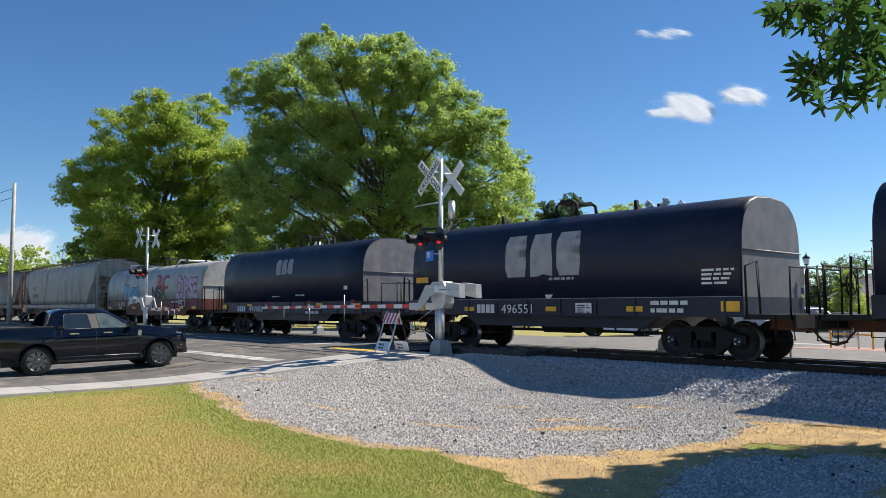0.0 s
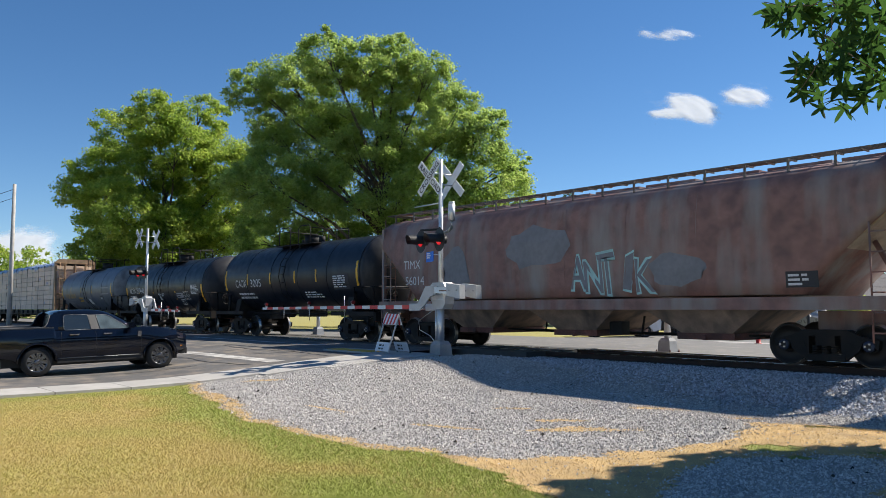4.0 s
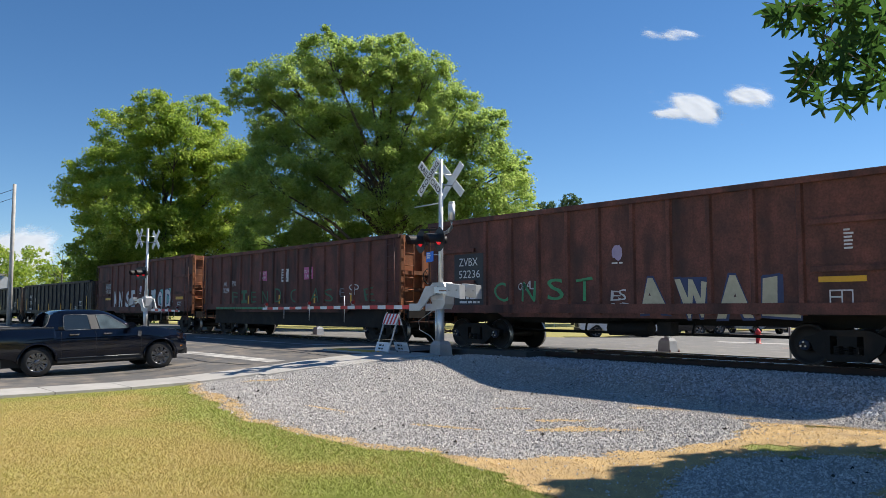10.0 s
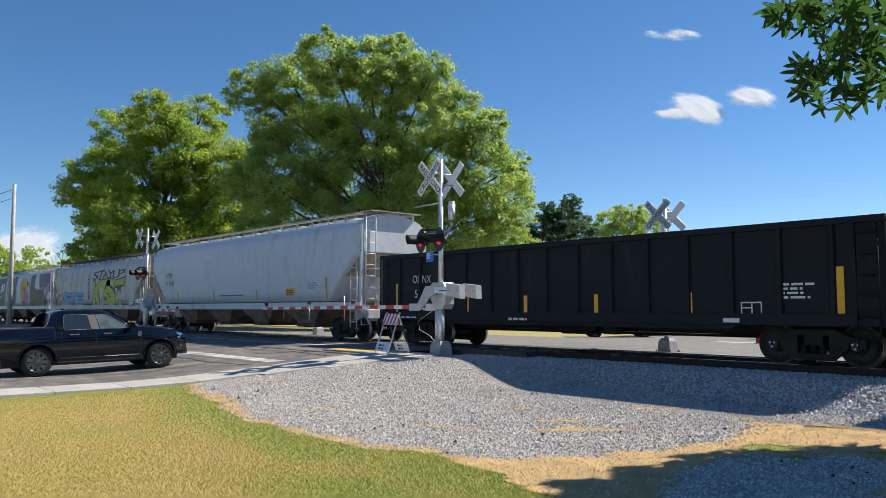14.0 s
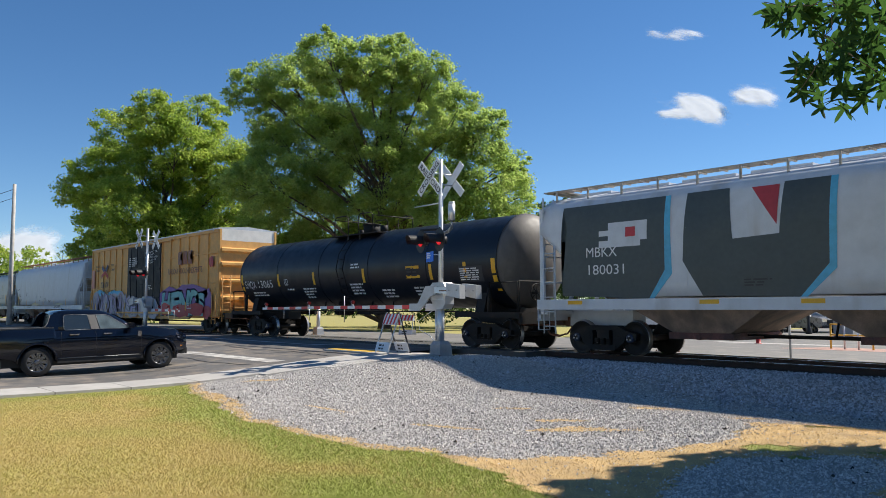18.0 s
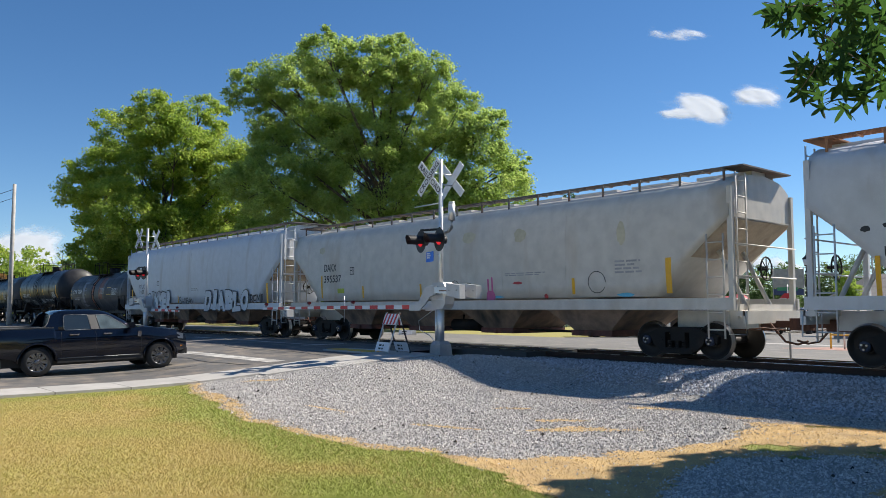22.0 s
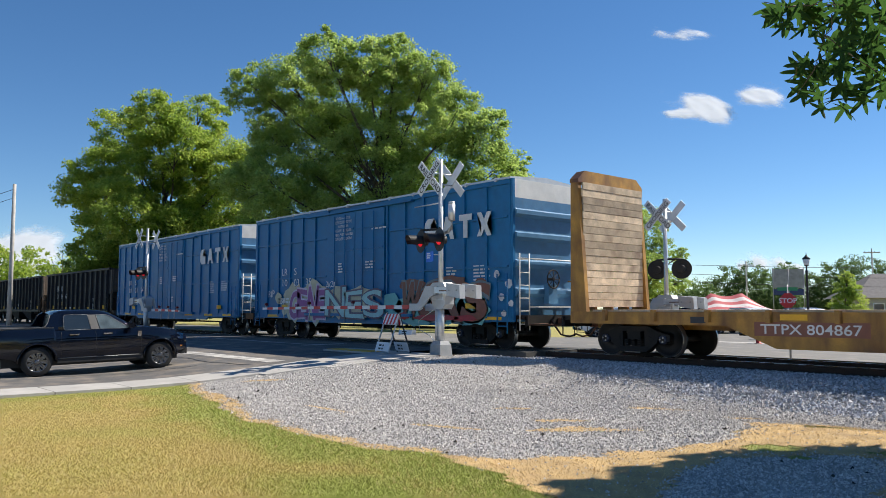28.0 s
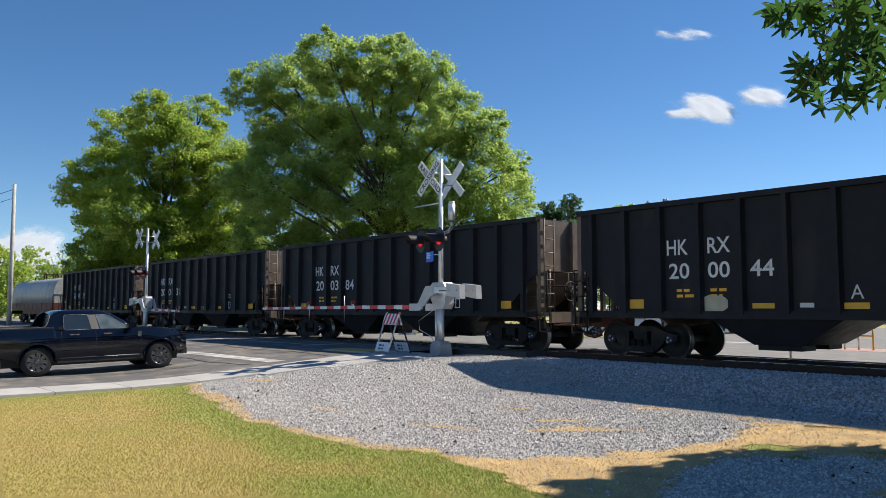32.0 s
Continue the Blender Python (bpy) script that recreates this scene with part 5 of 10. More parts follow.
# -- bulkhead flat cars --
def bulkhead_flat(front, back, paint, marks, label, deck=1.19, high=4.85, planked=True, low=0.36):
    hl = (front - back) / 2
    car = thing("bulkhead_flat_car", label, "freight car", "cars of the freight train")
    out = hl + 0.35
    rolling_gear(car, hl, hl - 1.75, out)
    skin = flat_side(1.5)
    bm = bmesh.new()
    for e in (-1, 1):
        yy = sorted((e * 1.44, e * 1.5))
        prism(bm, [(-hl, deck - 0.02), (-hl, deck - 0.34), (-hl + 4.6, deck - 0.34), (-hl + 5.8, low), (hl - 5.8, low), (hl - 4.6, deck - 0.34), (hl, deck - 0.34), (hl, deck - 0.02)], yy[0], yy[1])
    box(bm, -hl, hl, -1.44, 1.44, deck - 0.12, deck - 0.03)
    box(bm, -hl, hl, -0.3, 0.3, 0.7, deck - 0.1)
    part("frame", bm, paint if planked else M["under"], car, "deep steel side sills")
    bm = bmesh.new()
    n = 24
    for i in range(n):
        x0, x1 = -hl + 0.7 + (2 * hl - 1.4) * i / n, -hl + 0.7 + (2 * hl - 1.4) * (i + 1) / n
        box(bm, x0 + 0.005, x1 - 0.005, -1.42, 1.42, deck - 0.03, deck + 0.03)
    part("deck_board", bm, M["wood"], car, "worn wooden deck boards")
    bm = bmesh.new()
    prism(bm, [(-0.07, 1.5), (0.07, 1.5), (0.05, 1.6), (-0.05, 1.6)], deck - 0.26, deck + 0.02, "z")
    pocket = finish(bm, "stake_pocket", paint if planked else M["under"])
    n = 15
    for i in range(n):
        x = -hl + 1.2 + (2 * hl - 2.4) * i / (n - 1)
        hang("stake_pocket", pocket, car, pose(x, 0, 0))
        hang("stake_pocket", pocket, car, pose(x, 0, 0, 0, 0, 180))
    for s in (1, -1):
        bm = bmesh.new()
        prism(bm, [(-1.5, high - 0.1), (-1.5, high), (-1.2, high + 0.24), (1.2, high + 0.24), (1.5, high), (1.5, high - 0.1)], *sorted((s * (hl - 0.33), s * (hl - 0.03))), "x")
        bk = part("bulkhead", bm, paint, car, "tall steel end bulkhead with a bevelled cap", 0.0)
        for e in (-1.42, 1.42):                         # tapering corner posts
            bm = bmesh.new()
            prism(bm, [(s * hl, deck - 0.1), (s * (hl - 0.55), deck - 0.1), (s * (hl - 0.3), high - 0.1), (s * (hl - 0.05), high - 0.1)], e - 0.07, e + 0.07)
            part("corner_post", bm, paint, bk)
        for e in (-0.75, 0, 0.75):
            bm = bmesh.new()
            prism(bm, [(s * hl, deck), (s * (hl - 0.3), deck), (s * (hl - 0.22), high - 0.1), (s * (hl - 0.05), high - 0.1)], e - 0.05, e + 0.05)
            part("upright", bm, paint, bk)
        for z in (deck + 1.2, deck + 2.4):
            bm = bmesh.new()
            box(bm, *sorted((s * (hl + 0.02), s * (hl - 0.2))), -1.35, 1.35, z, z + 0.1)
            part("cross_beam", bm, paint, bk)
        if planked:
            k = 17
            for i in range(k):
                z0 = deck + 0.1 + (high - deck - 0.2) * i / k
                z1 = deck + 0.1 + (high - deck - 0.2) * (i + 1) / k
                bm = bmesh.new()
                rnd = random.Random(i * 7 + 3)
                q = s * (hl - 0.34 - rnd.uniform(0, 0.015))
                box(bm, *sorted((q, q - s * 0.06)), -1.38 - rnd.uniform(0, 0.03), 1.38, z0 + 0.006, z1 - 0.006)
                part("plank", bm, M["wood"], bk, "", 0.008)
        ladder(car, s * (hl + 0.04), -0.95, deck - 0.3, high, 0.42, "y", m=paint)
        ladder(car, s * (hl + 0.04), 0.95, deck - 0.3, high, 0.42, "y", m=paint)
        frame_end(car, s, hl - 0.2, out, 1.4, 1.05, M["under"])
        brake_wheel(car, s * (hl + 0.2), -0.2, 1.9)
        bm = bmesh.new()
        tube(bm, [(s * (hl + 0.12), -1.45, 2.0), (s * (hl + 0.12), 1.45, 2.0)], 0.02, 5)
        part("grab_rail", bm, paint, car)
    brake_rigging(car, hl)
    marks(car, hl, skin)
    add_car(car, front, back)
    return car


# ---- lettering and graffiti on the cars ----
G = {k: mat("spray_" + k, c, 0.55, var=0.14, bump=0.0, scale=1.2, fine=8) for k, c in dict(
    teal=(0.16, 0.42, 0.42), pale_teal=(0.36, 0.58, 0.58), lime=(0.42, 0.5, 0.05), purple=(0.2, 0.09, 0.3), lilac=(0.42, 0.34, 0.5), sky=(0.1, 0.42, 0.62),
    red=(0.42, 0.04, 0.05), pink=(0.55, 0.12, 0.28), salmon=(0.6, 0.24, 0.17), white=(0.62, 0.62, 0.63), dark=(0.025, 0.027, 0.035), slate=(0.06, 0.075, 0.075),
    plum=(0.13, 0.1, 0.15), green=(0.05, 0.28, 0.12), amber=(0.55, 0.36, 0.05), navy=(0.03, 0.05, 0.14), brown=(0.22, 0.08, 0.05), grey=(0.2, 0.2, 0.22), rust=(0.24, 0.06, 0.025), cream=(0.5, 0.46, 0.33), outline=(0.16, 0.2, 0.22), magenta=(0.3, 0.09, 0.27), faded_amber=(0.5, 0.37, 0.2), faded_green=(0.045, 0.15, 0.075), haze=(0.4, 0.36, 0.4), pale_lilac=(0.56, 0.48, 0.6)).items()}
W, K, GR = M["white_letter"], M["black_letter"], M["grey_letter"]


def sprayed(car, text, x0, x1, z0, z1, skin, fill, edge=None, heavy=0.035):
    """A sprayed word: crowded, uneven letters, each leaning and sized its own way, with a heavy outline."""
    rnd = random.Random(text + str(x0))
    n = len(text)
    w = (x1 - x0) / n
    high = z1 - z0
    lay = []
    for i, ch in enumerate(text):
        thin = 0.45 if ch in "I1" and n > 1 else 1.0
        lay.append((ch, x0 + w * (1 - thin) * 0.5 + w * (i + rnd.uniform(-0.08, 0.04)), w * thin * rnd.uniform(0.98, 1.22), z0 + high * rnd.uniform(-0.05, 0.07), high * rnd.uniform(0.86, 1.08), rnd.uniform(-0.16, 0.16), rnd.uniform(-0.12, 0.12), rnd.uniform(0, 6)))
    for extra, material, lift, name in ((0.045, edge, 0.010, "graffiti_outline"), (0.0, fill, 0.014, "graffiti")):
        if material is None:
            continue
        vs, fs, base = [], [], 0
        for ch, lx, lw, lz, lh, lean, curl, ph in lay:
            co, tri = letters(ch, heavy + extra)
            cw = max(co[:, 0].max() - co[:, 0].min(), 0.05)
            a = (co[:, 0] - co[:, 0].min()) / cw
            b = co[:, 1] / 0.72
            px = lx + lw * (a + 0.06 * np.sin(b * 4 + ph)) + lean * lh * b - extra * 1.5 * lw * (0.5 - a)
            pz = lz + lh * (b + curl * np.sin(a * 3.2 + ph) * (b - 0.3))
            py = np.array([-skin(q) - lift for q in pz])
            vs.append(np.stack([px, py, pz], 1))
            fs.append(tri + base)
            base += len(co)
        hang(name, fast_mesh(name, np.concatenate(vs), np.concatenate(fs), material), car)


def patches(car, rows, skin, material, lift=0.008, name="graffiti_patch"):
    for i, r in enumerate(rows):
        shapes(car, [blob(*r, seed=i * 3 + int(abs(r[0]) * 10))], skin, material, name, lift)


def logo_blocks(car, x0, x1, z0, z1, count, skin, material, slant=0.1):
    """A painted emblem, drawn as plain slanting blocks."""
    w = (x1 - x0) / count
    for i in range(count):
        a, b = x0 + w * (i + 0.06), x0 + w * (i + 0.9)
        h = z1 - z0
        if i % 2 == 0:
            poly = [(a + 0.1 * w, z0), (b - 0.05 * w, z0), (b, z0 + 0.3 * h), (a + 0.45 * w, z0 + 0.36 * h), (a + 0.45 * w, z0 + 0.64 * h), (b, z0 + 0.68 * h), (b - 0.05 * w, z1), (a + 0.1 * w, z1), (a, z0 + 0.8 * h), (a, z0 + 0.2 * h)]
        else:
            poly = [(a, z0), (a + 0.3 * w, z0), (b - 0.36 * w, z0 + 0.05 * h), (b, z0), (b, z0 + 0.42 * h), (b - 0.1 * w, z1), (a + 0.12 * w, z1), (a, z0 + 0.6 * h)]
        shapes(car, [poly], skin, material, "emblem", 0.006, "pale painted emblem")


def mark_bars(car, x, z, high, count, skin, material, w=None):
    """Letters of a company mark, as plain upright bars."""
    w = w or high * 0.62
    sheet(car, [(x + i * w * 1.25, x + i * w * 1.25 + w, z, z + high) for i in range(count)], skin, material, "mark_bar")


def plate(car, x0, x1, z0, z1, skin, material, seed=1, ink=None, rows=3):
    """A notice panel with small print."""
    p = sheet(car, [(x0, x1, z0, z1)], skin, material, "notice_panel", 0.007)
    if ink:
        stencil(p, x0 + 0.05, z1 - 0.06, (x1 - x0) - 0.1, rows, lambda q: skin(q) + 0.004, ink, seed, (z1 - z0) / (rows * 2.3))


def window_box(car, x0, x1, z0, z1, skin, ink):
    """A white ruled data box."""
    t = 0.03
    xm = (x0 + x1) / 2
    sheet(car, [(x0, x1, z0, z0 + t), (x0, x1, z1 - t, z1), (x0, x0 + t, z0 + t, z1 - t), (x1 - t, x1, z0 + t, z1 - t), (xm, xm + t, z0 + t, z1 - t), (x0 + t, xm, (z0 + z1) / 2, (z0 + z1) / 2 + t)], skin, ink, "data_box")


def coil_first(car, hl, skin):
    logo_blocks(car, -1.58, 1.44, 2.15, 3.38, 3, skin, GR)
    stencil(car, 0.2, 2.1, 1.3, 1, skin, GR, 4, 0.07)
    mark_bars(car, -2.71, 1.09, 0.26, 4, lambda z: 1.555, W)
    lettering("496551", car, -1.65, 1.09, 0.27, lambda z: 1.555, W, 1.25)
    for x0, x1, z0, z1 in ((5.5, 5.97, 1.16, 1.4), (2.86, 3.36, 1.15, 1.29), (-5.73, -5.09, 2.08, 2.27), (-5.77, -5.28, 1.15, 1.4), (-3.3, -2.85, 1.15, 1.28), (0.1, 0.5, 1.15, 1.28)):
        sheet(car, [(x0, x1, z0, z1)], lambda z: skin(z) + 0.03, M["yellow"], "reflector", 0.01, "yellow reflective strip")
    stencil(car, 5.0, 2.17, 0.85, 4, skin, W, 2, 0.055)
    stencil(car, 3.6, 1.42, 1.5, 2, lambda z: 1.55, W, 3, 0.1)
    plate(car, 1.2, 1.75, 1.1, 1.38, lambda z: 1.55, W, 5, K, 4)
    shapes(car, [[(0.05, 1.62), (0.2, 1.42), (0.35, 1.62)]], skin, W, "centre_mark")
    sheet(car, [(-hl, hl, 1.5, 1.515)], skin, GR, "seam_line")


def coil_second(car, hl, skin):
    logo_blocks(car, -0.73, 0.76, 2.67, 3.32, 3, skin, GR)
    mark_bars(car, -4.16, 1.08, 0.26, 4, lambda z: 1.555, W)
    lettering("499688", car, -3.05, 1.08, 0.27, lambda z: 1.555, W, 1.33)
    for x0, x1, z0, z1 in ((2.71, 3.21, 1.31, 1.44), (5.4, 5.8, 1.2, 1.42), (-1.0, -0.5, 1.2, 1.33), (-3.2, -2.75, 1.32, 1.42), (-5.75, -5.3, 1.2, 1.4)):
        sheet(car, [(x0, x1, z0, z1)], lambda z: 1.55, M["yellow"], "reflector", 0.01, "yellow reflective strip")
    stencil(car, 1.9, 1.3, 1.6, 2, lambda z: 1.55, W, 7, 0.1)
    stencil(car, -1.0, 1.75, 1.0, 1, skin, W, 8, 0.04)
    plate(car, 4.6, 4.85, 1.95, 2.1, skin, W)
    stencil(car, 1.0, 1.8, 0.9, 1, skin, W, 9, 0.05)


def coil_silver(car, hl, skin):
    lettering("CIGX 805221", car, -5.51, 1.37, 0.25, skin, W, 1.86, lift=0.03)
    sprayed(car, "PISKO", -4.0, -1.5, 1.78, 2.55, skin, G["sky"], G["navy"], 0.05)
    sprayed(car, "RC", 0.95, 2.75, 2.3, 3.15, skin, G["red"], None, 0.03)
    sprayed(car, "NSR", 0.4, 2.6, 1.78, 2.45, skin, G["dark"], None, 0.06)
    sprayed(car, "COPSE", 3.8, 6.6, 1.8, 2.85, skin, G["lilac"], G["brown"], 0.05)
    for x in (-6.5, -4.6, -2.2, -0.1, 2.6, 4.8, 6.4):
        sheet(car, [(x - 0.25, x + 0.25, 1.2, 1.32)], lambda z: 1.55, M["yellow"], "reflector", 0.01, "yellow reflective strip")
    stencil(car, -3.3, 1.6, 1.1, 2, lambda z: 1.55, W, 12, 0.07)
    stencil(car, 3.4, 1.6, 1.8, 1, lambda z: 1.55, W, 13, 0.06)
    window_box(car, 4.4, 5.2, 1.3, 1.65, lambda z: 1.55, W)
    for x in (-4.7, 2.8):
        bm = bmesh.new()
        tube(bm, [(x, -1.3, 3.1), (x + 0.1, -0.9, 3.9), (x + 0.1, 0.9, 3.9), (x, 1.3, 3.1)], 0.06, 6)
        part("lifting_bracket", bm, M["alu_paint"], car)


def hopper_first(car, hl, skin):
    lettering("FURX", car, -6.71, 2.66, 0.33, skin, K, 1.0)
    lettering("854093", car, -6.68, 2.08, 0.33, skin, K, 1.68)
    for x in (1.7, 4.4):
        sheet(car, [(x - 0.2, x + 0.2, 1.39, 1.5)], lambda z: 1.66, M["yellow"], "reflector", 0.01, "yellow reflective strip")
    window_box(car, -3.6, -3.4, 2.6, 2.85, skin, K)
    stencil(car, -6.6, 1.95, 1.3, 2, skin, GR, 21)
    stencil(car, 5.4, 2.2, 1.0, 3, skin, GR, 22)
    for x in (-1.6, 0.7, 3.1, 5.2):
        stencil(car, x, 1.86, 0.5, 2, skin, GR, int(x * 10) + 300, 0.04)


def hopper_red(car, hl, skin):
    sprayed(car, "ANTIK", 0.2, 2.9, 1.7, 2.75, skin, G["grey"], G["pale_teal"], 0.0)
    lettering("TIMX", car, -7.2, 2.6, 0.3, skin, W, 0.9)
    lettering("56014", car, -7.1, 2.05, 0.3, skin, W, 1.0)
    plate(car, 6.2, 6.9, 1.7, 2.05, skin, K, 3, W)
    patches(car, [(-1, 3.0, 1.2, 0.6), (3.5, 2.2, 0.8, 0.4), (-4.5, 2.4, 0.6, 0.8)], skin, G["grey"])


def tank_first(car, hl, skin):
    lettering("CAOX", car, -4.5, 2.24, 0.36, skin, W, 1.05)
    lettering("3005", car, -3.05, 2.24, 0.36, skin, W, 1.0)
    bars(car, (-3.32, -1.2, 0.9, 2.6), 2.33, 2.84, skin)
    bars(car, (-5.55, 5.5), 2.11, 3.06, skin, wide=0.13)
    stencil(car, -4.4, 1.98, 2.4, 2, skin, W, 31, 0.09)
    stencil(car, 1.5, 1.95, 1.4, 3, skin, W, 32)
    plate(car, 3.8, 4.9, 2.0, 2.6, skin, G["dark"], 33, W, 6)


def tank_second(car, hl, skin):
    lettering("ACFX 200448", car, -4.9, 2.15, 0.33, skin, W, 2.36)
    bars(car, (-3.34, -1.13, 1.98, 3.35), 1.75, 2.2, skin, wide=0.13)
    bars(car, (-5.35, 5.42), 1.6, 2.5, skin, wide=0.16)
    stencil(car, -4.9, 2.02, 1.3, 2, skin, W, 41, 0.07)
    stencil(car, -2.7, 2.02, 1.1, 2, skin, W, 42, 0.07)
    for i, word in enumerate(("SODIUM", "HYDROXIDE", "SOLUTION")):
        lettering(word, car, 3.06, 2.06 - i * 0.17, 0.12, skin, W, 0.62 + 0.12 * (i > 0))
    plate(car, 4.05, 5.2, 1.95, 2.55, skin, G["dark"], 43, W, 8)
    plate(car, 2.15, 3.0, 1.85, 2.1, skin, GR, 44, K, 2)
    window_box(car, 2.5, 2.95, 1.48, 1.75, skin, W)
    stencil(car, -0.4, 2.1, 1.2, 2, skin, W, 45)
    plate(car, -0.3, 0.0, 1.75, 1.95, skin, W)


def tank_grey(car, hl, skin):
    lettering("UTLX", car, -4.61, 2.0, 0.3, skin, M["yellow"], 0.85)
    lettering("630519", car, -3.5, 2.0, 0.3, skin, M["yellow"], 1.05)
    bars(car, (-3.36, -1.0, 1.3), 2.3, 2.8, skin)
    bars(car, (-5.5, 5.24), 1.98, 2.9, skin, wide=0.14)
    plate(car, -1.76, -0.94, 1.74, 2.04, skin, M["yellow"], 51, K, 2)
    plate(car, 3.2, 4.7, 2.2, 2.65, skin, GR, 52, M["grey_tank"], 5)
    plate(car, 2.9, 3.5, 1.9, 2.1, skin, K, 53, W, 2)
    shapes(car, [[(0.3, 1.95), (0.75, 1.9), (0.95, 1.55), (0.45, 1.58)]], skin, W, "warning_label")
    stencil(car, -4.3, 1.85, 1.6, 3, skin, GR, 54)


def gond_teal(car, hl, skin):
    s2 = flat_side(1.505)
    lettering("ZVBX", car, -6.83, 2.82, 0.25, s2, W, 0.8, lift=0.015)
    lettering("19053", car, -6.83, 2.36, 0.27, s2, W, 0.83, lift=0.015)
    big = flat_side(1.568)
    patches(car, [(-5.0, 1.25, 0.28, 0.3), (-4.7, 1.9, 0.14, 0.14), (-2.4, 2.25, 0.2, 0.22), (-1.2, 2.4, 0.3, 0.3), (0.5, 2.1, 0.22, 0.25), (1.6, 2.45, 0.25, 0.25), (3.0, 2.45, 0.24, 0.24), (5.2, 1.35, 0.3, 0.28), (5.3, 1.9, 0.16, 0.16), (5.2, 0.95, 0.2, 0.2)], big, G["salmon"], 0.004)
    patches(car, [(-3.6, 1.3, 1.0, 0.5), (4.3, 1.2, 0.6, 0.7), (0.0, 1.3, 0.5, 0.4)], big, G["pink"], 0.006)
    sprayed(car, "RISE", -5.0, -1.3, 0.85, 2.1, flat_side(1.568), G["teal"], G["outline"], 0.045)
    sprayed(car, "ABOVE", -0.58, 4.3, 0.85, 2.15, flat_side(1.568), G["teal"], G["outline"], 0.045)
    patches(car, [(-3.2, 1.0, 1.5, 0.12), (1.8, 1.0, 2.3, 0.12)], flat_side(1.568), G["pale_teal"], 0.017)
    shapes(car, [[(-0.72, 1.95), (-0.62, 1.7), (-0.4, 1.68), (-0.55, 1.52), (-0.48, 1.25), (-0.7, 1.4), (-0.92, 1.26), (-0.85, 1.5), (-1.0, 1.66), (-0.8, 1.7)]], flat_side(1.568), W, "painted_star")
    sheet(car, [(-7.5, -6.6, 0.95, 1.07), (6.0, 6.9, 0.95, 1.07)], flat_side(1.585), M["yellow"], "reflector", 0.01)
    plate(car, -0.45, -0.06, 2.72, 3.08, s2, W, 61, K, 3)
    plate(car, -0.6, 0.2, 2.3, 2.55, s2, W, 62, K, 2)
    sprayed(car, "NOVA", 5.4, 6.2, 1.55, 2.2, s2, G["lilac"], None, 0.0)
    sprayed(car, "ECHO", -6.6, -5.7, 1.5, 1.85, s2, G["white"], None, 0.0)
    stencil(car, -6.2, 1.2, 1.2, 2, s2, W, 63, 0.07)
    stencil(car, 6.9, 2.3, 0.6, 4, s2, W, 64)


def bay_letters(car, text, starts, width, z0, z1, skin, fill, edge, heavy=0.05):
    """Painted letters, one in each bay between the ribs."""
    for ch, x in zip(text, starts):
        if ch == "I":
            e = (z1 - z0) * 0.24
            sheet(car, [(x, x + width, z0, z0 + e), (x + width * 0.3, x + width * 0.7, z0 + e, z1 - e), (x, x + width, z1 - e, z1)], skin, fill, "graffiti", 0.014)
        else:
            sprayed(car, ch, x, x + width * 0.9, z0, z1, skin, fill, edge, heavy)


def gond_brown(car, hl, skin):
    s2 = flat_side(1.502)
    sheet(car, [(-6.2, -4.85, 1.25, 2.98)], s2, G["dark"], "number_panel", 0.003)
    lettering("ZVBX", car, -5.97, 2.60, 0.26, s2, W, 0.87, lift=0.012)
    lettering("52236", car, -5.97, 2.22, 0.25, s2, W, 0.97, lift=0.012)
    for r in ((5.37, 6.33, 1.80, 1.92), (-2.0, -1.56, 1.24, 1.34), (-5.98, -5.0, 1.82, 1.94)):
        sheet(car, [r], flat_side(1.53), M["yellow"], "reflector", 0.01)
    sheet(car, [(2.05, 2.8, 1.12, 2.0)], s2, G["navy"], "graffiti_patch", 0.005)
    sheet(car, [(4.12, 4.6, 1.12, 2.0)], s2, G["navy"], "graffiti_patch", 0.005)
    bay_letters(car, "AWAL", (0.84, 1.98, 3.06, 4.16), 0.84, 1.12, 2.0, s2, G["cream"], G["navy"], 0.05)
    bay_letters(car, "CNST", (-4.3, -3.2, -2.2, -1.15), 0.6, 1.48, 2.1, s2, G["green"], None, 0.0)
    shapes(car, [blob(0.2, 2.72, 0.17, 0.2, 3)], s2, G["lilac"], "badge")
    stencil(car, 0.02, 2.46, 0.36, 1, s2, W, 70, 0.04)
    sprayed(car, "ES", 0.0, 0.5, 1.45, 1.75, s2, G["white"], None, 0.0)
    sprayed(car, "SOT", 0.0, 0.5, 1.15, 1.4, s2, G["white"], None, 0.0)
    sprayed(car, "ORAL", -3.35, -2.75, 1.8, 2.05, s2, G["white"], None, 0.0)
    window_box(car, 5.57, 6.05, 1.31, 1.64, s2, W)
    stencil(car, -5.95, 1.62, 1.0, 2, s2, W, 71, 0.07)
    stencil(car, 5.9, 2.9, 0.2, 6, s2, W, 72, 0.04)
    for s in (-1, 1):
        for z in (2.02, 3.03):
            bm = bmesh.new()
            box(bm, s * 6.3 - 1.08, s * 6.3 + 1.08, -1.58, -1.5, z, z + 0.12)
            part("side_belt", bm, M["brown_car"], car)


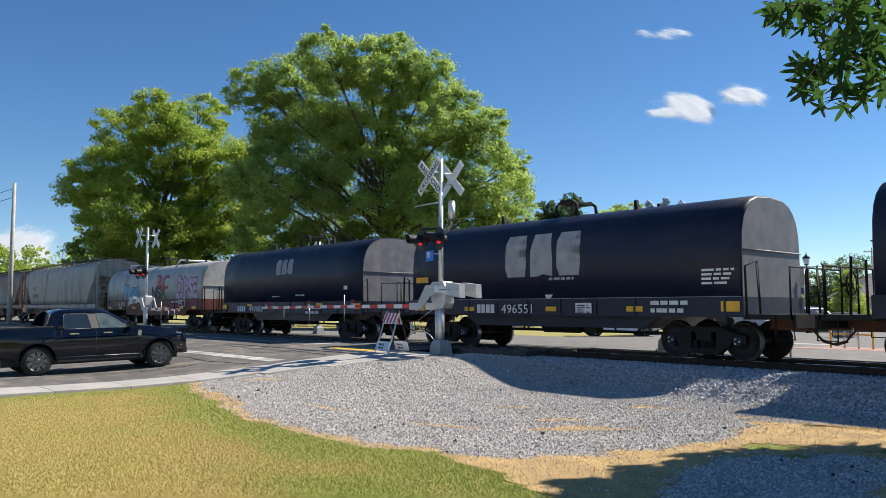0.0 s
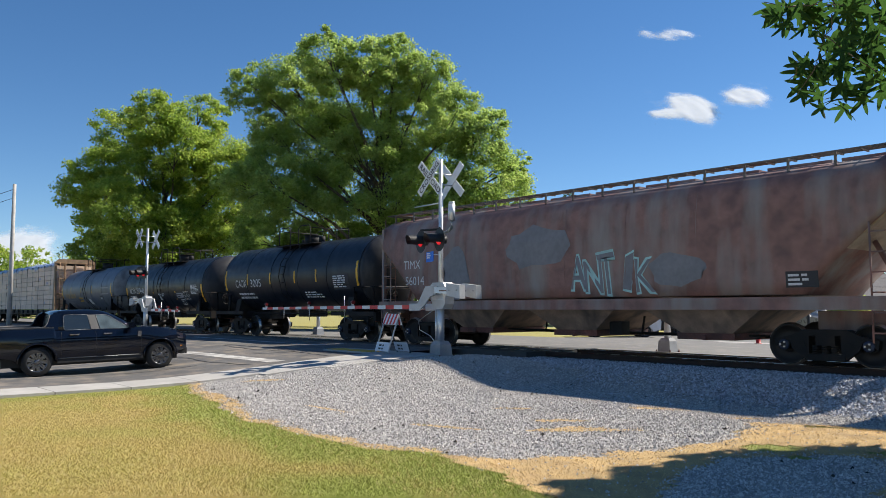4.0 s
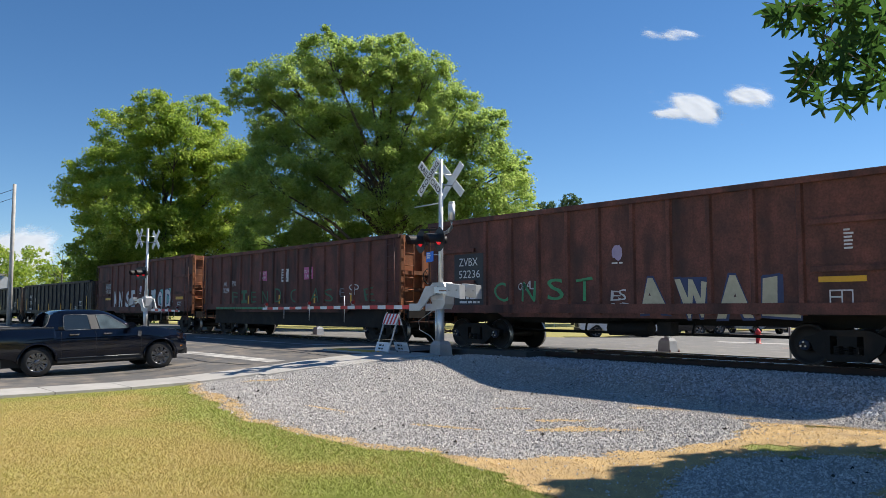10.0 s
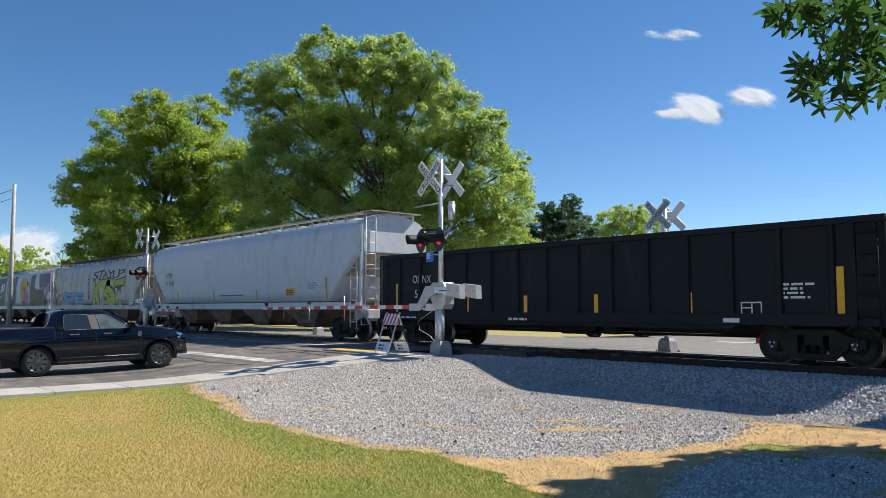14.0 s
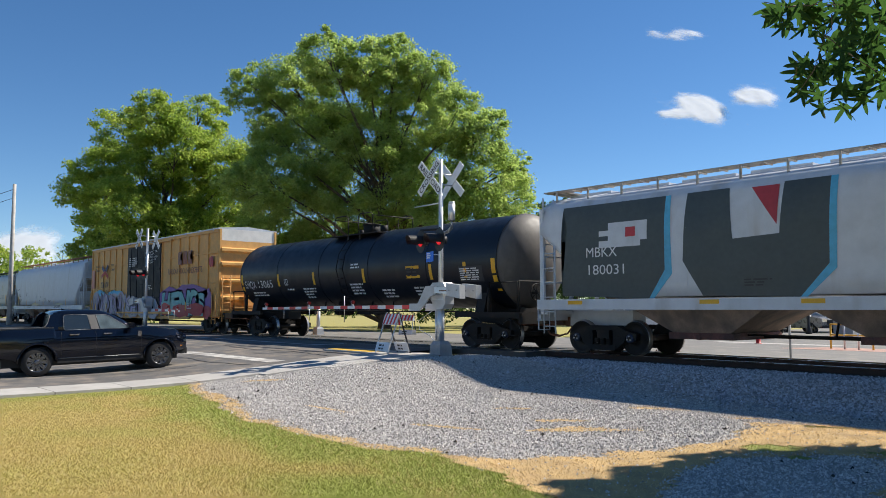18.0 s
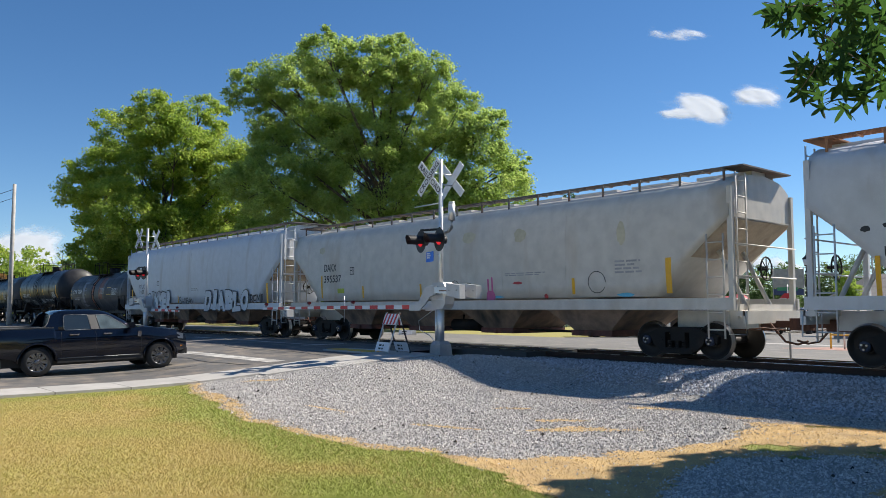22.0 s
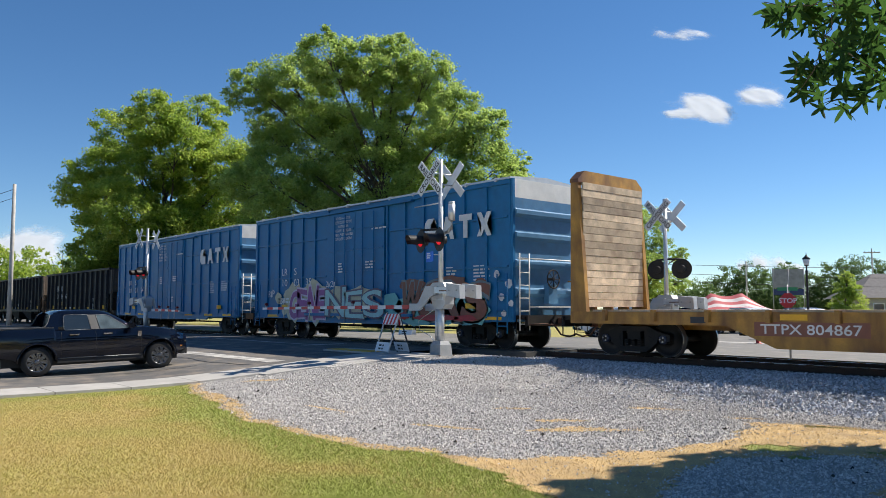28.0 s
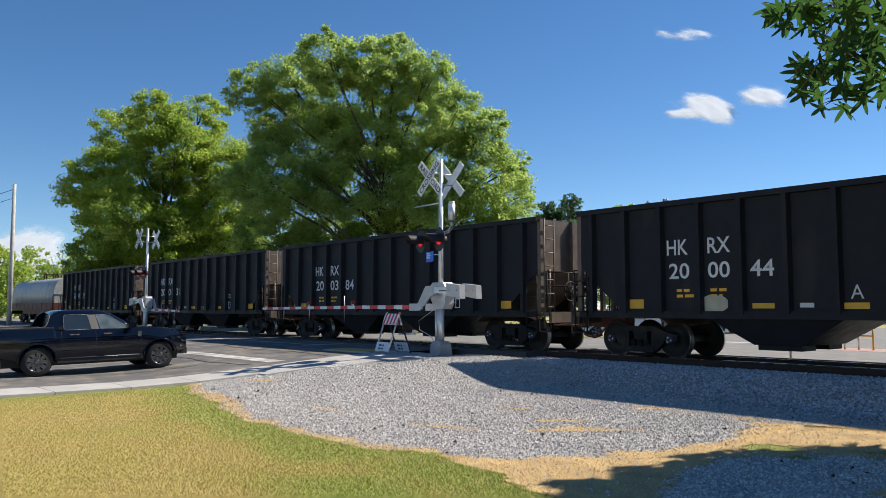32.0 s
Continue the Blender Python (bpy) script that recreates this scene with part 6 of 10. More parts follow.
def hopper_brown(car, hl, skin):
    s2 = flat_side(1.51)
    lettering("AI", car, -5.9, 2.32, 0.25, s2, W, 0.35)
    lettering("PX", car, -5.0, 2.32, 0.25, s2, W, 0.42)
    lettering("329", car, -5.95, 2.0, 0.25, s2, W, 0.62)
    for x0, x1, z0, z1 in ((-2.26, -1.59, 2.48, 2.92), (1.56, 2.26, 2.45, 2.95)):
        sheet(car, [(x0, x1, z0, z1)], s2, G["pink"], "notice_panel", 0.008)
        lettering("DO NOT", car, x0 + 0.06, z0 + 0.27, 0.13, flat_side(1.522), W, x1 - x0 - 0.12)
        lettering("TAMP", car, x0 + 0.1, z0 + 0.07, 0.13, flat_side(1.522), W, x1 - x0 - 0.2)
    plate(car, -0.3, 0.3, 2.4, 2.95, s2, W, 81, K, 4)
    bay_letters(car, "FIEND", (-4.95, -4.0, -3.0, -1.95, -0.9), 0.55, 1.5, 2.1, s2, G["faded_green"], None, -0.008)
    bay_letters(car, "CASE", (0.5, 2.1, 3.1, 5.9), 0.6, 1.5, 2.1, s2, G["faded_green"], None, -0.008)
    for x in (-3.3, -0.45, 2.4, 5.0):
        sheet(car, [(x - 0.06, x + 0.06, 1.36, 1.84)], s2, M["yellow"], "reflector", 0.01)
    stencil(car, -6.5, 1.32, 12.0, 1, flat_side(1.59), G["green"], 83, 0.09)
    sprayed(car, "SP", 4.9, 5.5, 1.75, 2.2, s2, G["white"], None, -0.008)
    sprayed(car, "AE", 4.05, 4.55, 1.7, 2.1, s2, G["grey"], None, -0.008)
    bm = bmesh.new()
    box(bm, -7.2, 7.2, -1.3, 1.3, 0.55, 1.2)
    part("hopper_bay", bm, M["under"], car)


def gond_white(car, hl, skin):
    s2 = flat_side(1.502)
    sheet(car, [(-6.0, -4.88, 2.5, 2.82)], s2, GR, "number_panel", 0.004)
    lettering("ZVBX", car, -5.92, 2.54, 0.25, s2, K, 0.96, lift=0.012)
    lettering("101501", car, -5.94, 2.22, 0.25, s2, W, 1.03, lift=0.012)
    for x in (1.2, 2.3, 3.4, 4.5):
        shapes(car, [blob(x + 0.1, 1.8, 0.44, 0.58, int(x * 10), 18, 0.1)], s2, G["teal"], "graffiti_patch", 0.005)
    bay_letters(car, "ANSE", (-4.42, -3.42, -2.28, -1.17), 0.66, 1.33, 2.36, s2, G["white"], None, 0.04)
    bay_letters(car, "LIQD", (0.82, 1.95, 3.03, 4.1), 0.74, 1.3, 2.3, s2, G["white"], G["navy"], 0.045)
    for x0, x1, z0, z1 in ((5.46, 6.45, 1.75, 1.9), (-6.0, -5.0, 1.8, 1.93), (-2.1, -1.7, 1.2, 1.3), (0.1, 0.5, 1.2, 1.3), (2.3, 2.8, 1.2, 1.3)):
        sheet(car, [(x0, x1, z0, z1)], s2, M["yellow"], "reflector", 0.01)
    window_box(car, 5.7, 6.2, 1.32, 1.62, s2, W)
    shapes(car, [blob(0.2, 2.42, 0.17, 0.2, 5)], s2, G["lilac"], "badge")
    stencil(car, 0.02, 2.16, 0.36, 1, s2, W, 73, 0.04)
    for s in (-1, 1):
        for z in (2.05, 2.95):
            bm = bmesh.new()
            box(bm, s * 6.35 - 1.1, s * 6.35 + 1.1, -1.58, -1.5, z, z + 0.12)
            part("side_belt", bm, M["brown_car"], car)


def gond_low(number, xs_small, x_big, x_name):
    def marks(car, hl, skin):
        s2 = flat_side(1.51)
        lettering("OMNX", car, x_name, 2.12, 0.27, s2, W, 0.97, lift=0.012)
        lettering(number, car, x_name + 0.1, 1.62, 0.27, s2, W, 0.2 * len(number), lift=0.012)
        stencil(car, x_name, 1.28, 1.2, 2, s2, W, 91, 0.09)
        for x in xs_small:
            sheet(car, [(x - 0.07, x + 0.07, 1.13, 1.63)], s2, M["yellow"], "reflector", 0.01, "yellow reflective strip")
        for x in x_big:
            sheet(car, [(x - 0.08, x + 0.08, 1.13, 2.12)], s2, M["yellow"], "reflector", 0.01, "yellow reflective strip")
        window_box(car, x_name + 1.8, x_name + 2.1, 1.8, 2.1, s2, W)
        stencil(car, -7.5, 0.98, 1.5, 1, flat_side(1.59), W, 92, 0.05)
        stencil(car, 6.2, 1.8, 0.8, 4, s2, W, 93, 0.05)
        stencil(car, -2.0, 0.98, 0.9, 1, flat_side(1.59), W, 94, 0.07)
        plate(car, 4.9, 5.3, 0.93, 1.03, flat_side(1.59), W)
        window_box(car, 5.3, 5.8, 1.1, 1.4, s2, W)
    return marks


def hopper_clean(car, hl, skin):
    plate(car, 4.81, 5.6, 1.8, 2.1, skin, M["yellow"], 101, K, 3)
    for x in (-6.6, -2.2, 2.2, 8.0):
        sheet(car, [(x - 0.07, x + 0.07, 1.62, 2.5 if x > 6 else 2.1)], skin, G["amber"], "reflector", 0.01)
    lettering("XOMX", car, -8.3, 2.9, 0.3, skin, K, 0.9)
    lettering("717697", car, -8.3, 2.45, 0.3, skin, K, 1.2)
    stencil(car, 6.6, 2.3, 1.0, 3, skin, GR, 102)
    stencil(car, -1.5, 1.9, 2.5, 1, skin, K, 103)


def hopper_lime(car, hl, skin):
    lettering("TILX", car, -8.34, 2.58, 0.27, skin, K, 0.7)
    lettering("519037", car, -8.32, 2.11, 0.27, skin, K, 1.1)
    sprayed(car, "MEST", -0.2, 5.9, 1.5, 3.2, skin, G["lime"], G["slate"], 0.055)
    sprayed(car, "STAYUP", -0.1, 5.9, 3.2, 3.75, skin, G["dark"], None, 0.01)
    for i, ch in enumerate("LOCE"):
        lettering(ch, car, -1.05, 3.2 - i * 0.42, 0.34, skin, G["dark"], 0.42, 0.03, "graffiti")
    sprayed(car, "STE", -6.9, -2.2, 1.62, 2.38, skin, G["sky"], G["dark"], 0.05)
    sheet(car, [(-6.8, -2.2, 1.34, 1.58)], skin, G["lilac"], "graffiti_patch", 0.007)
    patches(car, [(-4.3, 1.75, 0.4, 0.12), (-7.3, 1.75, 0.4, 0.2), (-5.6, 2.0, 0.2, 0.2)], skin, G["salmon"], 0.006)
    patches(car, [(-9.05, 3.62, 0.3, 0.26), (-7.7, 3.65, 0.3, 0.18), (-6.3, 3.45, 0.25, 0.24)], skin, G["faded_amber"], 0.006)
    patches(car, [(1.9, 1.75, 0.35, 0.32)], skin, G["lilac"], 0.02)
    bars(car, (-8.55,), 1.7, 2.5, skin)
    bars(car, (-2.2, 0.9, 4.5), 1.6, 2.0, skin)
    window_box(car, 6.3, 6.8, 1.75, 2.1, skin, K)


def hopper_mural(car, hl, skin):
    shapes(car, [[(-8.5, 1.6), (-8.3, 3.4), (-8.5, 4.05), (-5.2, 4.05), (-5.2, 2.2), (-5.7, 1.5)]], skin, G["slate"], "graffiti_patch", 0.008)
    shapes(car, [[(-4.6, 4.05), (-4.7, 2.4), (-4.2, 1.55), (-1.9, 1.5), (-1.25, 2.2), (-1.2, 4.05), (-2.2, 4.05), (-2.3, 2.9), (-3.4, 2.85), (-3.5, 4.05)]], skin, G["slate"], "graffiti_patch", 0.008)
    shapes(car, [[(-5.2, 4.05), (-5.05, 4.05), (-5.0, 2.1), (-5.55, 1.5), (-5.7, 1.5), (-5.2, 2.2)]], skin, G["sky"], "graffiti_patch", 0.009)
    shapes(car, [[(-1.2, 4.05), (-1.05, 4.05), (-1.1, 2.1), (-1.75, 1.5), (-1.9, 1.5), (-1.25, 2.2)]], skin, G["sky"], "graffiti_patch", 0.009)
    shapes(car, [[(-2.95, 4.0), (-2.3, 4.0), (-2.35, 3.1)]], skin, G["red"], "graffiti_patch", 0.012)
    shapes(car, [[(3.5, 4.0), (4.9, 4.05), (4.85, 2.9), (5.5, 2.9), (5.5, 1.5), (3.6, 1.5)]], skin, G["slate"], "graffiti_patch", 0.008)
    shapes(car, [[(5.55, 1.5), (5.55, 2.8), (7.8, 2.85), (7.9, 1.5)]], skin, G["slate"], "graffiti_patch", 0.008)
    shapes(car, [[(4.9, 4.05), (5.05, 4.05), (5.0, 2.95), (4.85, 2.9)]], skin, G["sky"], "graffiti_patch", 0.009)
    shapes(car, [[(5.95, 4.05), (9.2, 4.05), (9.2, 3.3), (8.1, 2.85), (6.6, 2.85)]], skin, G["plum"], "graffiti_patch", 0.008)
    shapes(car, [[(5.8, 4.05), (5.95, 4.05), (6.6, 2.95), (8.05, 2.95), (8.6, 3.0), (8.2, 2.75), (6.5, 2.75)]], skin, G["pink"], "graffiti_patch", 0.011)
    patches(car, [(0.9, 2.9, 0.85, 1.05), (1.9, 3.3, 0.8, 0.6)], skin, G["amber"], 0.008)
    patches(car, [(2.1, 2.3, 0.72, 0.62)], skin, G["pink"], 0.012)
    patches(car, [(1.8, 1.75, 0.9, 0.22), (2.6, 3.35, 0.22, 0.2)], skin, G["dark"], 0.010)
    sheet(car, [(3.15, 3.3, 1.5, 4.0)], skin, G["red"], "graffiti_patch", 0.008)
    sheet(car, [(-7.2, -5.9, 2.85, 3.3), (-6.9, -5.7, 3.0, 3.5)], skin, M["white_hopper"], "graffiti_patch", 0.012)
    sheet(car, [(-6.35, -6.05, 3.1, 3.35)], skin, G["red"], "graffiti_patch", 0.016)
    lettering("MBKX", car, -7.62, 2.62, 0.27, skin, W, 1.0, lift=0.014)
    lettering("180031", car, -7.55, 2.15, 0.27, skin, W, 1.15, lift=0.014)
    plate(car, -3.2, -2.4, 1.75, 1.98, skin, M["white_hopper"], 111, K, 3)
    plate(car, 4.1, 4.8, 1.75, 2.0, skin, M["white_hopper"], 112, K, 3)
    plate(car, 6.8, 7.4, 1.85, 2.1, skin, W, 113, K, 2)
    for x in (-8.0, -4.0, -1.6, 2.4, 4.9, 8.4):
        sheet(car, [(x - 0.25, x + 0.25, 1.36, 1.46)], lambda z: 1.66, M["yellow"], "reflector", 0.01)


def tank_long(car, hl, skin):
    lettering("SHQX", car, -8.11, 2.18, 0.34, skin, W, 1.05)
    lettering("13065", car, -6.85, 2.18, 0.34, skin, W, 1.3)
    bars(car, (-4.98, -2.1, 1.4, 5.3, 7.0), 2.22, 2.74, skin, wide=0.15)
    bars(car, (-8.35, 8.3), 1.8, 2.8, skin, wide=0.18)
    plate(car, 3.98, 4.7, 2.3, 2.72, skin, M["yellow"], 121, K, 3)
    plate(car, 6.7, 7.8, 2.1, 2.6, skin, G["dark"], 122, W, 6)
    window_box(car, -4.5, -4.2, 2.25, 2.5, skin, W)
    for i, (x, z, w, r) in enumerate(((-4.4, 2.1, 0.9, 1), (-3.1, 2.1, 1.0, 4), (0.4, 2.2, 0.9, 4), (2.3, 1.95, 0.9, 3), (4.2, 2.0, 1.2, 4), (6.3, 1.9, 1.2, 2), (-7.6, 2.0, 1.4, 2), (0.6, 2.95, 0.6, 2))):
        stencil(car, x, z, w, r, skin, W, 123 + i, 0.06)


DOOR_WORDS = ("CLOSE AND LOCK BOTH DOORS", "BEFORE MOVING CAR", "CIERRE Y PONGA EL SEGURO EN", "AMBAS PUERTAS ANTES DE", "MOVER EL CARRO")


def box_orange(car, hl, skin):
    s2 = flat_side(1.57)
    lettering("next", car, -8.85, 3.98, 0.2, s2, K, 0.7, lift=0.012)
    lettering("load", car, -8.8, 3.7, 0.2, s2, K, 0.68, lift=0.012)
    lettering("any", car, -5.95, 3.98, 0.2, s2, K, 0.55, lift=0.012)
    lettering("road", car, -5.95, 3.68, 0.2, s2, K, 0.68, lift=0.012)
    shapes(car, [[(-7.7, 3.85), (-7.55, 4.1), (-6.95, 3.72), (-7.05, 3.5)], [(-7.0, 3.72), (-6.45, 4.2), (-6.45, 3.95), (-6.9, 3.55)]], s2, G["navy"], "emblem", 0.02)
    shapes(car, [[(-7.7, 3.45), (-7.7, 3.2), (-7.05, 3.5), (-7.05, 3.72)], [(-6.95, 3.7), (-6.9, 3.45), (-6.4, 3.15), (-6.4, 3.4)]], s2, G["red"], "emblem", 0.022)
    lettering("TB", car, -7.78, 2.62, 0.36, s2, K, 0.6, 0.015, lift=0.012)
    lettering("OX", car, -6.9, 2.62, 0.36, s2, K, 0.6, 0.015, lift=0.012)
    for ch, x in (("67", -7.75), ("29", -6.75), ("77", -5.85)):
        lettering(ch, car, x, 2.1, 0.35, s2, K, 0.55, lift=0.012)
    logo_blocks(car, 4.8, 6.75, 3.6, 4.3, 3, s2, G["brown"])
    lettering("RAILCAR POOLING EXPERTS", car, 3.55, 3.12, 0.3, s2, G["brown"], 4.4, 0.01, lift=0.012)
    big = flat_side(1.57)
    patches(car, [(-8.6, 1.5, 1.1, 0.75), (-7.0, 1.5, 1.2, 0.8), (-5.4, 1.45, 1.2, 0.75), (-3.9, 1.5, 1.1, 0.75)], big, G["haze"], 0.010)
    patches(car, [(-1.7, 1.4, 1.2, 0.65), (0.1, 1.35, 1.3, 0.6), (1.6, 1.3, 0.8, 0.6)], flat_side(1.64), G["haze"], 0.010)
    patches(car, [(-8.0, 2.25, 1.0, 0.2), (-5.0, 2.2, 1.4, 0.2)], big, G["sky"], 0.008)
    sprayed(car, "WNKXRAN", -9.3, -2.9, 0.9, 2.15, big, G["lilac"], G["grey"], -0.008)
    sprayed(car, "SHYENA", -2.6, 2.2, 0.95, 1.9, flat_side(1.645), G["lilac"], G["grey"], -0.008)
    patches(car, [(4.0, 1.8, 1.7, 0.6), (6.5, 2.0, 2.0, 0.55), (8.4, 1.6, 0.8, 0.7)], big, G["purple"], 0.010)
    patches(car, [(3.2, 1.2, 0.9, 0.35), (5.4, 1.15, 1.1, 0.35), (7.3, 1.2, 1.1, 0.35), (8.6, 1.1, 0.5, 0.35)], big, G["red"], 0.016)
    sprayed(car, "HENOS", 2.7, 8.6, 0.95, 2.15, big, G["teal"], G["dark"], 0.055)
    sheet(car, [(-9.7, -9.1, 2.6, 3.8)], s2, G["salmon"], "faded_patch", 0.01)
    patches(car, [(9.0, 3.6, 0.25, 0.3)], s2, G["red"], 0.01)
    stencil(car, -2.4, 4.3, 1.6, 5, flat_side(1.635), W, 131, 0.06)
    for i, line in enumerate(DOOR_WORDS):
        lettering(line, car, 0.2 + 0.025 * (26 - len(line)), 4.46 - i * 0.15, 0.1, flat_side(1.635), W, 0.072 * len(line), lift=0.012)
    stencil(car, 0.4, 2.6, 1.0, 3, flat_side(1.635), W, 132, 0.05)
    for x in (-8.7, -6.6, -3.2, 6.0):
        sheet(car, [(x - 0.06, x + 0.06, 1.15, 1.6)], flat_side(1.575), M["yellow"], "reflector", 0.02)
    window_box(car, 6.2, 6.75, 1.25, 1.55, flat_side(1.6), W)


def hopper_rustroof(car, hl, skin):
    lettering("UTCX", car, -8.16, 2.24, 0.25, skin, K, 0.72)
    lettering("46259", car, -8.1, 1.88, 0.25, skin, K, 0.9)
    bars(car, (-8.3,), 1.5, 2.3, skin)
    bars(car, (-5.62, -2.84, -0.46, 2.6, 5.6, 8.2), 1.5, 1.95, skin)
    patches(car, [(-3.0, 1.6, 1.4, 0.1), (4.0, 1.6, 1.2, 0.08)], skin, G["cream"], 0.006)
    sprayed(car, "ZNBER", 2.85, 4.6, 1.34, 1.5, flat_side(1.655), G["dark"], None, -0.005)
    sprayed(car, "PTAP", 1.0, 1.7, 1.72, 1.95, skin, G["dark"], None, -0.005)
    stencil(car, -0.3, 2.1, 0.9, 4, skin, GR, 141)
    stencil(car, -5.2, 1.45, 1.6, 2, lambda z: 1.655, GR, 142, 0.04)
    window_box(car, -5.6, -5.35, 2.3, 2.6, skin, K)
    patches(car, [(-8.5, 2.85, 0.1, 0.06), (-8.1, 2.9, 0.08, 0.05), (-1.4, 1.9, 0.12, 0.05), (-1.2, 2.2, 0.07, 0.06)], skin, G["dark"], 0.008)


def hopper_doodle(car, hl, skin):
    lettering("DAKX", car, -7.4, 2.7, 0.3, skin, G["dark"], 0.88, 0.012)
    lettering("395537", car, -7.4, 2.27, 0.28, skin, G["dark"], 1.2, 0.012)
    sheet(car, [(-6.46, -6.0, 1.84, 2.02)], skin, G["lime"], "notice_panel", 0.008)
    bars(car, (-7.57,), 1.66, 2.54, skin)
    bars(car, (8.2,), 1.62, 2.5, skin, wide=0.16)
    bars(car, (-4.76, -1.4, 5.2), 1.64, 2.08, skin)
    patches(car, [(1.95, 1.6, 0.2, 0.22)], skin, G["pink"], 0.008)
    sheet(car, [(1.83, 1.9, 1.75, 2.15), (2.0, 2.07, 1.75, 2.2)], skin, G["pink"], "doodle", 0.008)
    patches(car, [(3.1, 2.0, 0.2, 0.04), (4.2, 1.6, 0.07, 0.07)], skin, G["red"], 0.008)
    for x, z, r in ((0.35, 1.95, 0.2), (1.0, 1.9, 0.16), (6.0, 1.95, 0.3)):
        ring = [(x + r * math.cos(a), z + r * math.sin(a)) for a in [2 * math.pi * k / 14 for k in range(14)]]
        for p, q in zip(ring, ring[1:]):
            d = Vector((q[0] - p[0], q[1] - p[1])).normalized() * 0.02
            shapes(car, [[p, q, (q[0] - d.y, q[1] + d.x), (p[0] - d.y, p[1] + d.x)]], skin, K, "doodle", 0.008)
    patches(car, [(-7.6, 3.55, 0.2, 0.15), (1.0, 3.5, 0.3, 0.18), (3.2, 3.4, 0.25, 0.2), (6.8, 3.2, 0.14, 0.3)], skin, G["cream"], 0.005)
    patches(car, [(2.2, 1.6, 0.3, 0.04), (6.9, 1.6, 0.25, 0.05)], skin, G["sky"], 0.005)
    stencil(car, 6.6, 2.5, 0.9, 4, skin, GR, 151)
    stencil(car, 2.6, 2.3, 1.6, 2, skin, GR, 152, 0.03)
    window_box(car, -5.6, -5.33, 2.53, 2.81, skin, K)


def hopper_black_tags(car, hl, skin):
    lettering("PTLX", car, -7.24, 2.42, 0.24, skin, K, 0.88)
    lettering("1105", car, -7.12, 2.1, 0.24, skin, K, 0.7)
    sprayed(car, "GINYER", -5.9, -2.4, 1.24, 2.15, flat_side(1.655), M["white_hopper"], G["dark"], 0.075)
    sprayed(car, "DIABLO", 2.0, 6.6, 1.24, 2.1, flat_side(1.655), M["white_hopper"], G["dark"], 0.075)
    sprayed(car, "REMI", 6.7, 7.9, 1.4, 1.95, skin, G["dark"], None, 0.0)
    sprayed(car, "SHYBAN", -1.3, 0.4, 1.5, 1.85, skin, G["slate"], None, 0.0)
    bars(car, (-8.3, 8.3), 1.5, 2.38, skin, wide=0.16)
    bars(car, (-1.5, 5.0), 1.55, 1.95, skin)
    stencil(car, -7.2, 2.0, 1.0, 2, skin, GR, 161, 0.05)
    stencil(car, 0.2, 2.3, 1.2, 2, skin, GR, 162, 0.04)
    window_box(car, -4.5, -4.2, 2.55, 2.8, skin, K)


def tank_patched(car, hl, skin):
    zc = 2.3
    sheet(car, [(-2.55, -1.65, 1.2, 3.3)], skin, G["grey"], "paint_patch", 0.005)
    shapes(car, [[(-2.1, 1.3), (-2.1, 3.0), (-0.6, 3.0), (-0.6, 1.2)], [(1.9, 1.9), (2.2, 3.2), (5.0, 3.2), (5.0, 2.0)], [(-5.3, 2.1), (-5.3, 3.2), (-2.6, 3.2), (-2.6, 2.1)]], skin, G["dark"], "paint_patch", 0.007)
    shapes(car, [[(-0.5, 1.2), (-0.5, 3.3), (-0.1, 3.3), (-0.2, 1.2)]], skin, G["rust"], "rust_stain", 0.006)
    shapes(car, [[(0.9, 1.9), (0.9, 3.3), (1.8, 3.3), (1.6, 1.9)]], skin, G["brown"], "rust_stain", 0.006)
    lettering("CIMX", car, -4.6, 2.3, 0.3, skin, W, 0.92, 0.0, lift=0.03)
    lettering("1089", car, -3.5, 2.3, 0.3, skin, W, 0.85, 0.0, lift=0.03)
    bars(car, (-5.2,), 1.95, 2.85, skin, wide=0.18)
    bars(car, (-3.6, -1.85, 1.1), 2.2, 2.66, skin, wide=0.12)
    sheet(car, [(2.51, 3.34, 2.17, 2.64)], skin, M["yellow"], "notice_panel", 0.012)
    plate(car, 3.5, 4.7, 2.1, 2.6, skin, G["dark"], 171, W, 6)
    stencil(car, -4.4, 2.05, 1.6, 2, skin, GR, 172, 0.06)
    stencil(car, 1.2, 2.6, 1.0, 5, skin, GR, 173, 0.04)
    shapes(car, [[(4.33, 1.65), (4.55, 1.42), (4.33, 1.18), (4.11, 1.42)]], skin, W, "placard", 0.014)


def tank_white(first, number, xs_mid, ends):
    def marks(car, hl, skin):
        lettering(first, car, -4.75, 2.18, 0.33, skin, W, 1.05)
        lettering(number, car, -3.5, 2.18, 0.33, skin, W, 1.05)
        bars(car, xs_mid, 2.33, 2.84, skin)
        bars(car, ends, 2.1, 3.05, skin, wide=0.16)
        plate(car, 4.04, 5.2, 2.05, 2.62, skin, G["dark"], 181, W, 7)
        for i, (x, z, w, r) in enumerate(((-4.7, 2.02, 1.8, 2), (-2.4, 1.95, 1.1, 4), (0.5, 2.05, 1.1, 4), (1.7, 2.0, 0.9, 2), (2.8, 2.0, 1.2, 2), (-0.3, 1.75, 0.9, 1))):
            stencil(car, x, z, w, r, skin, W, 182 + i, 0.05)
    return marks


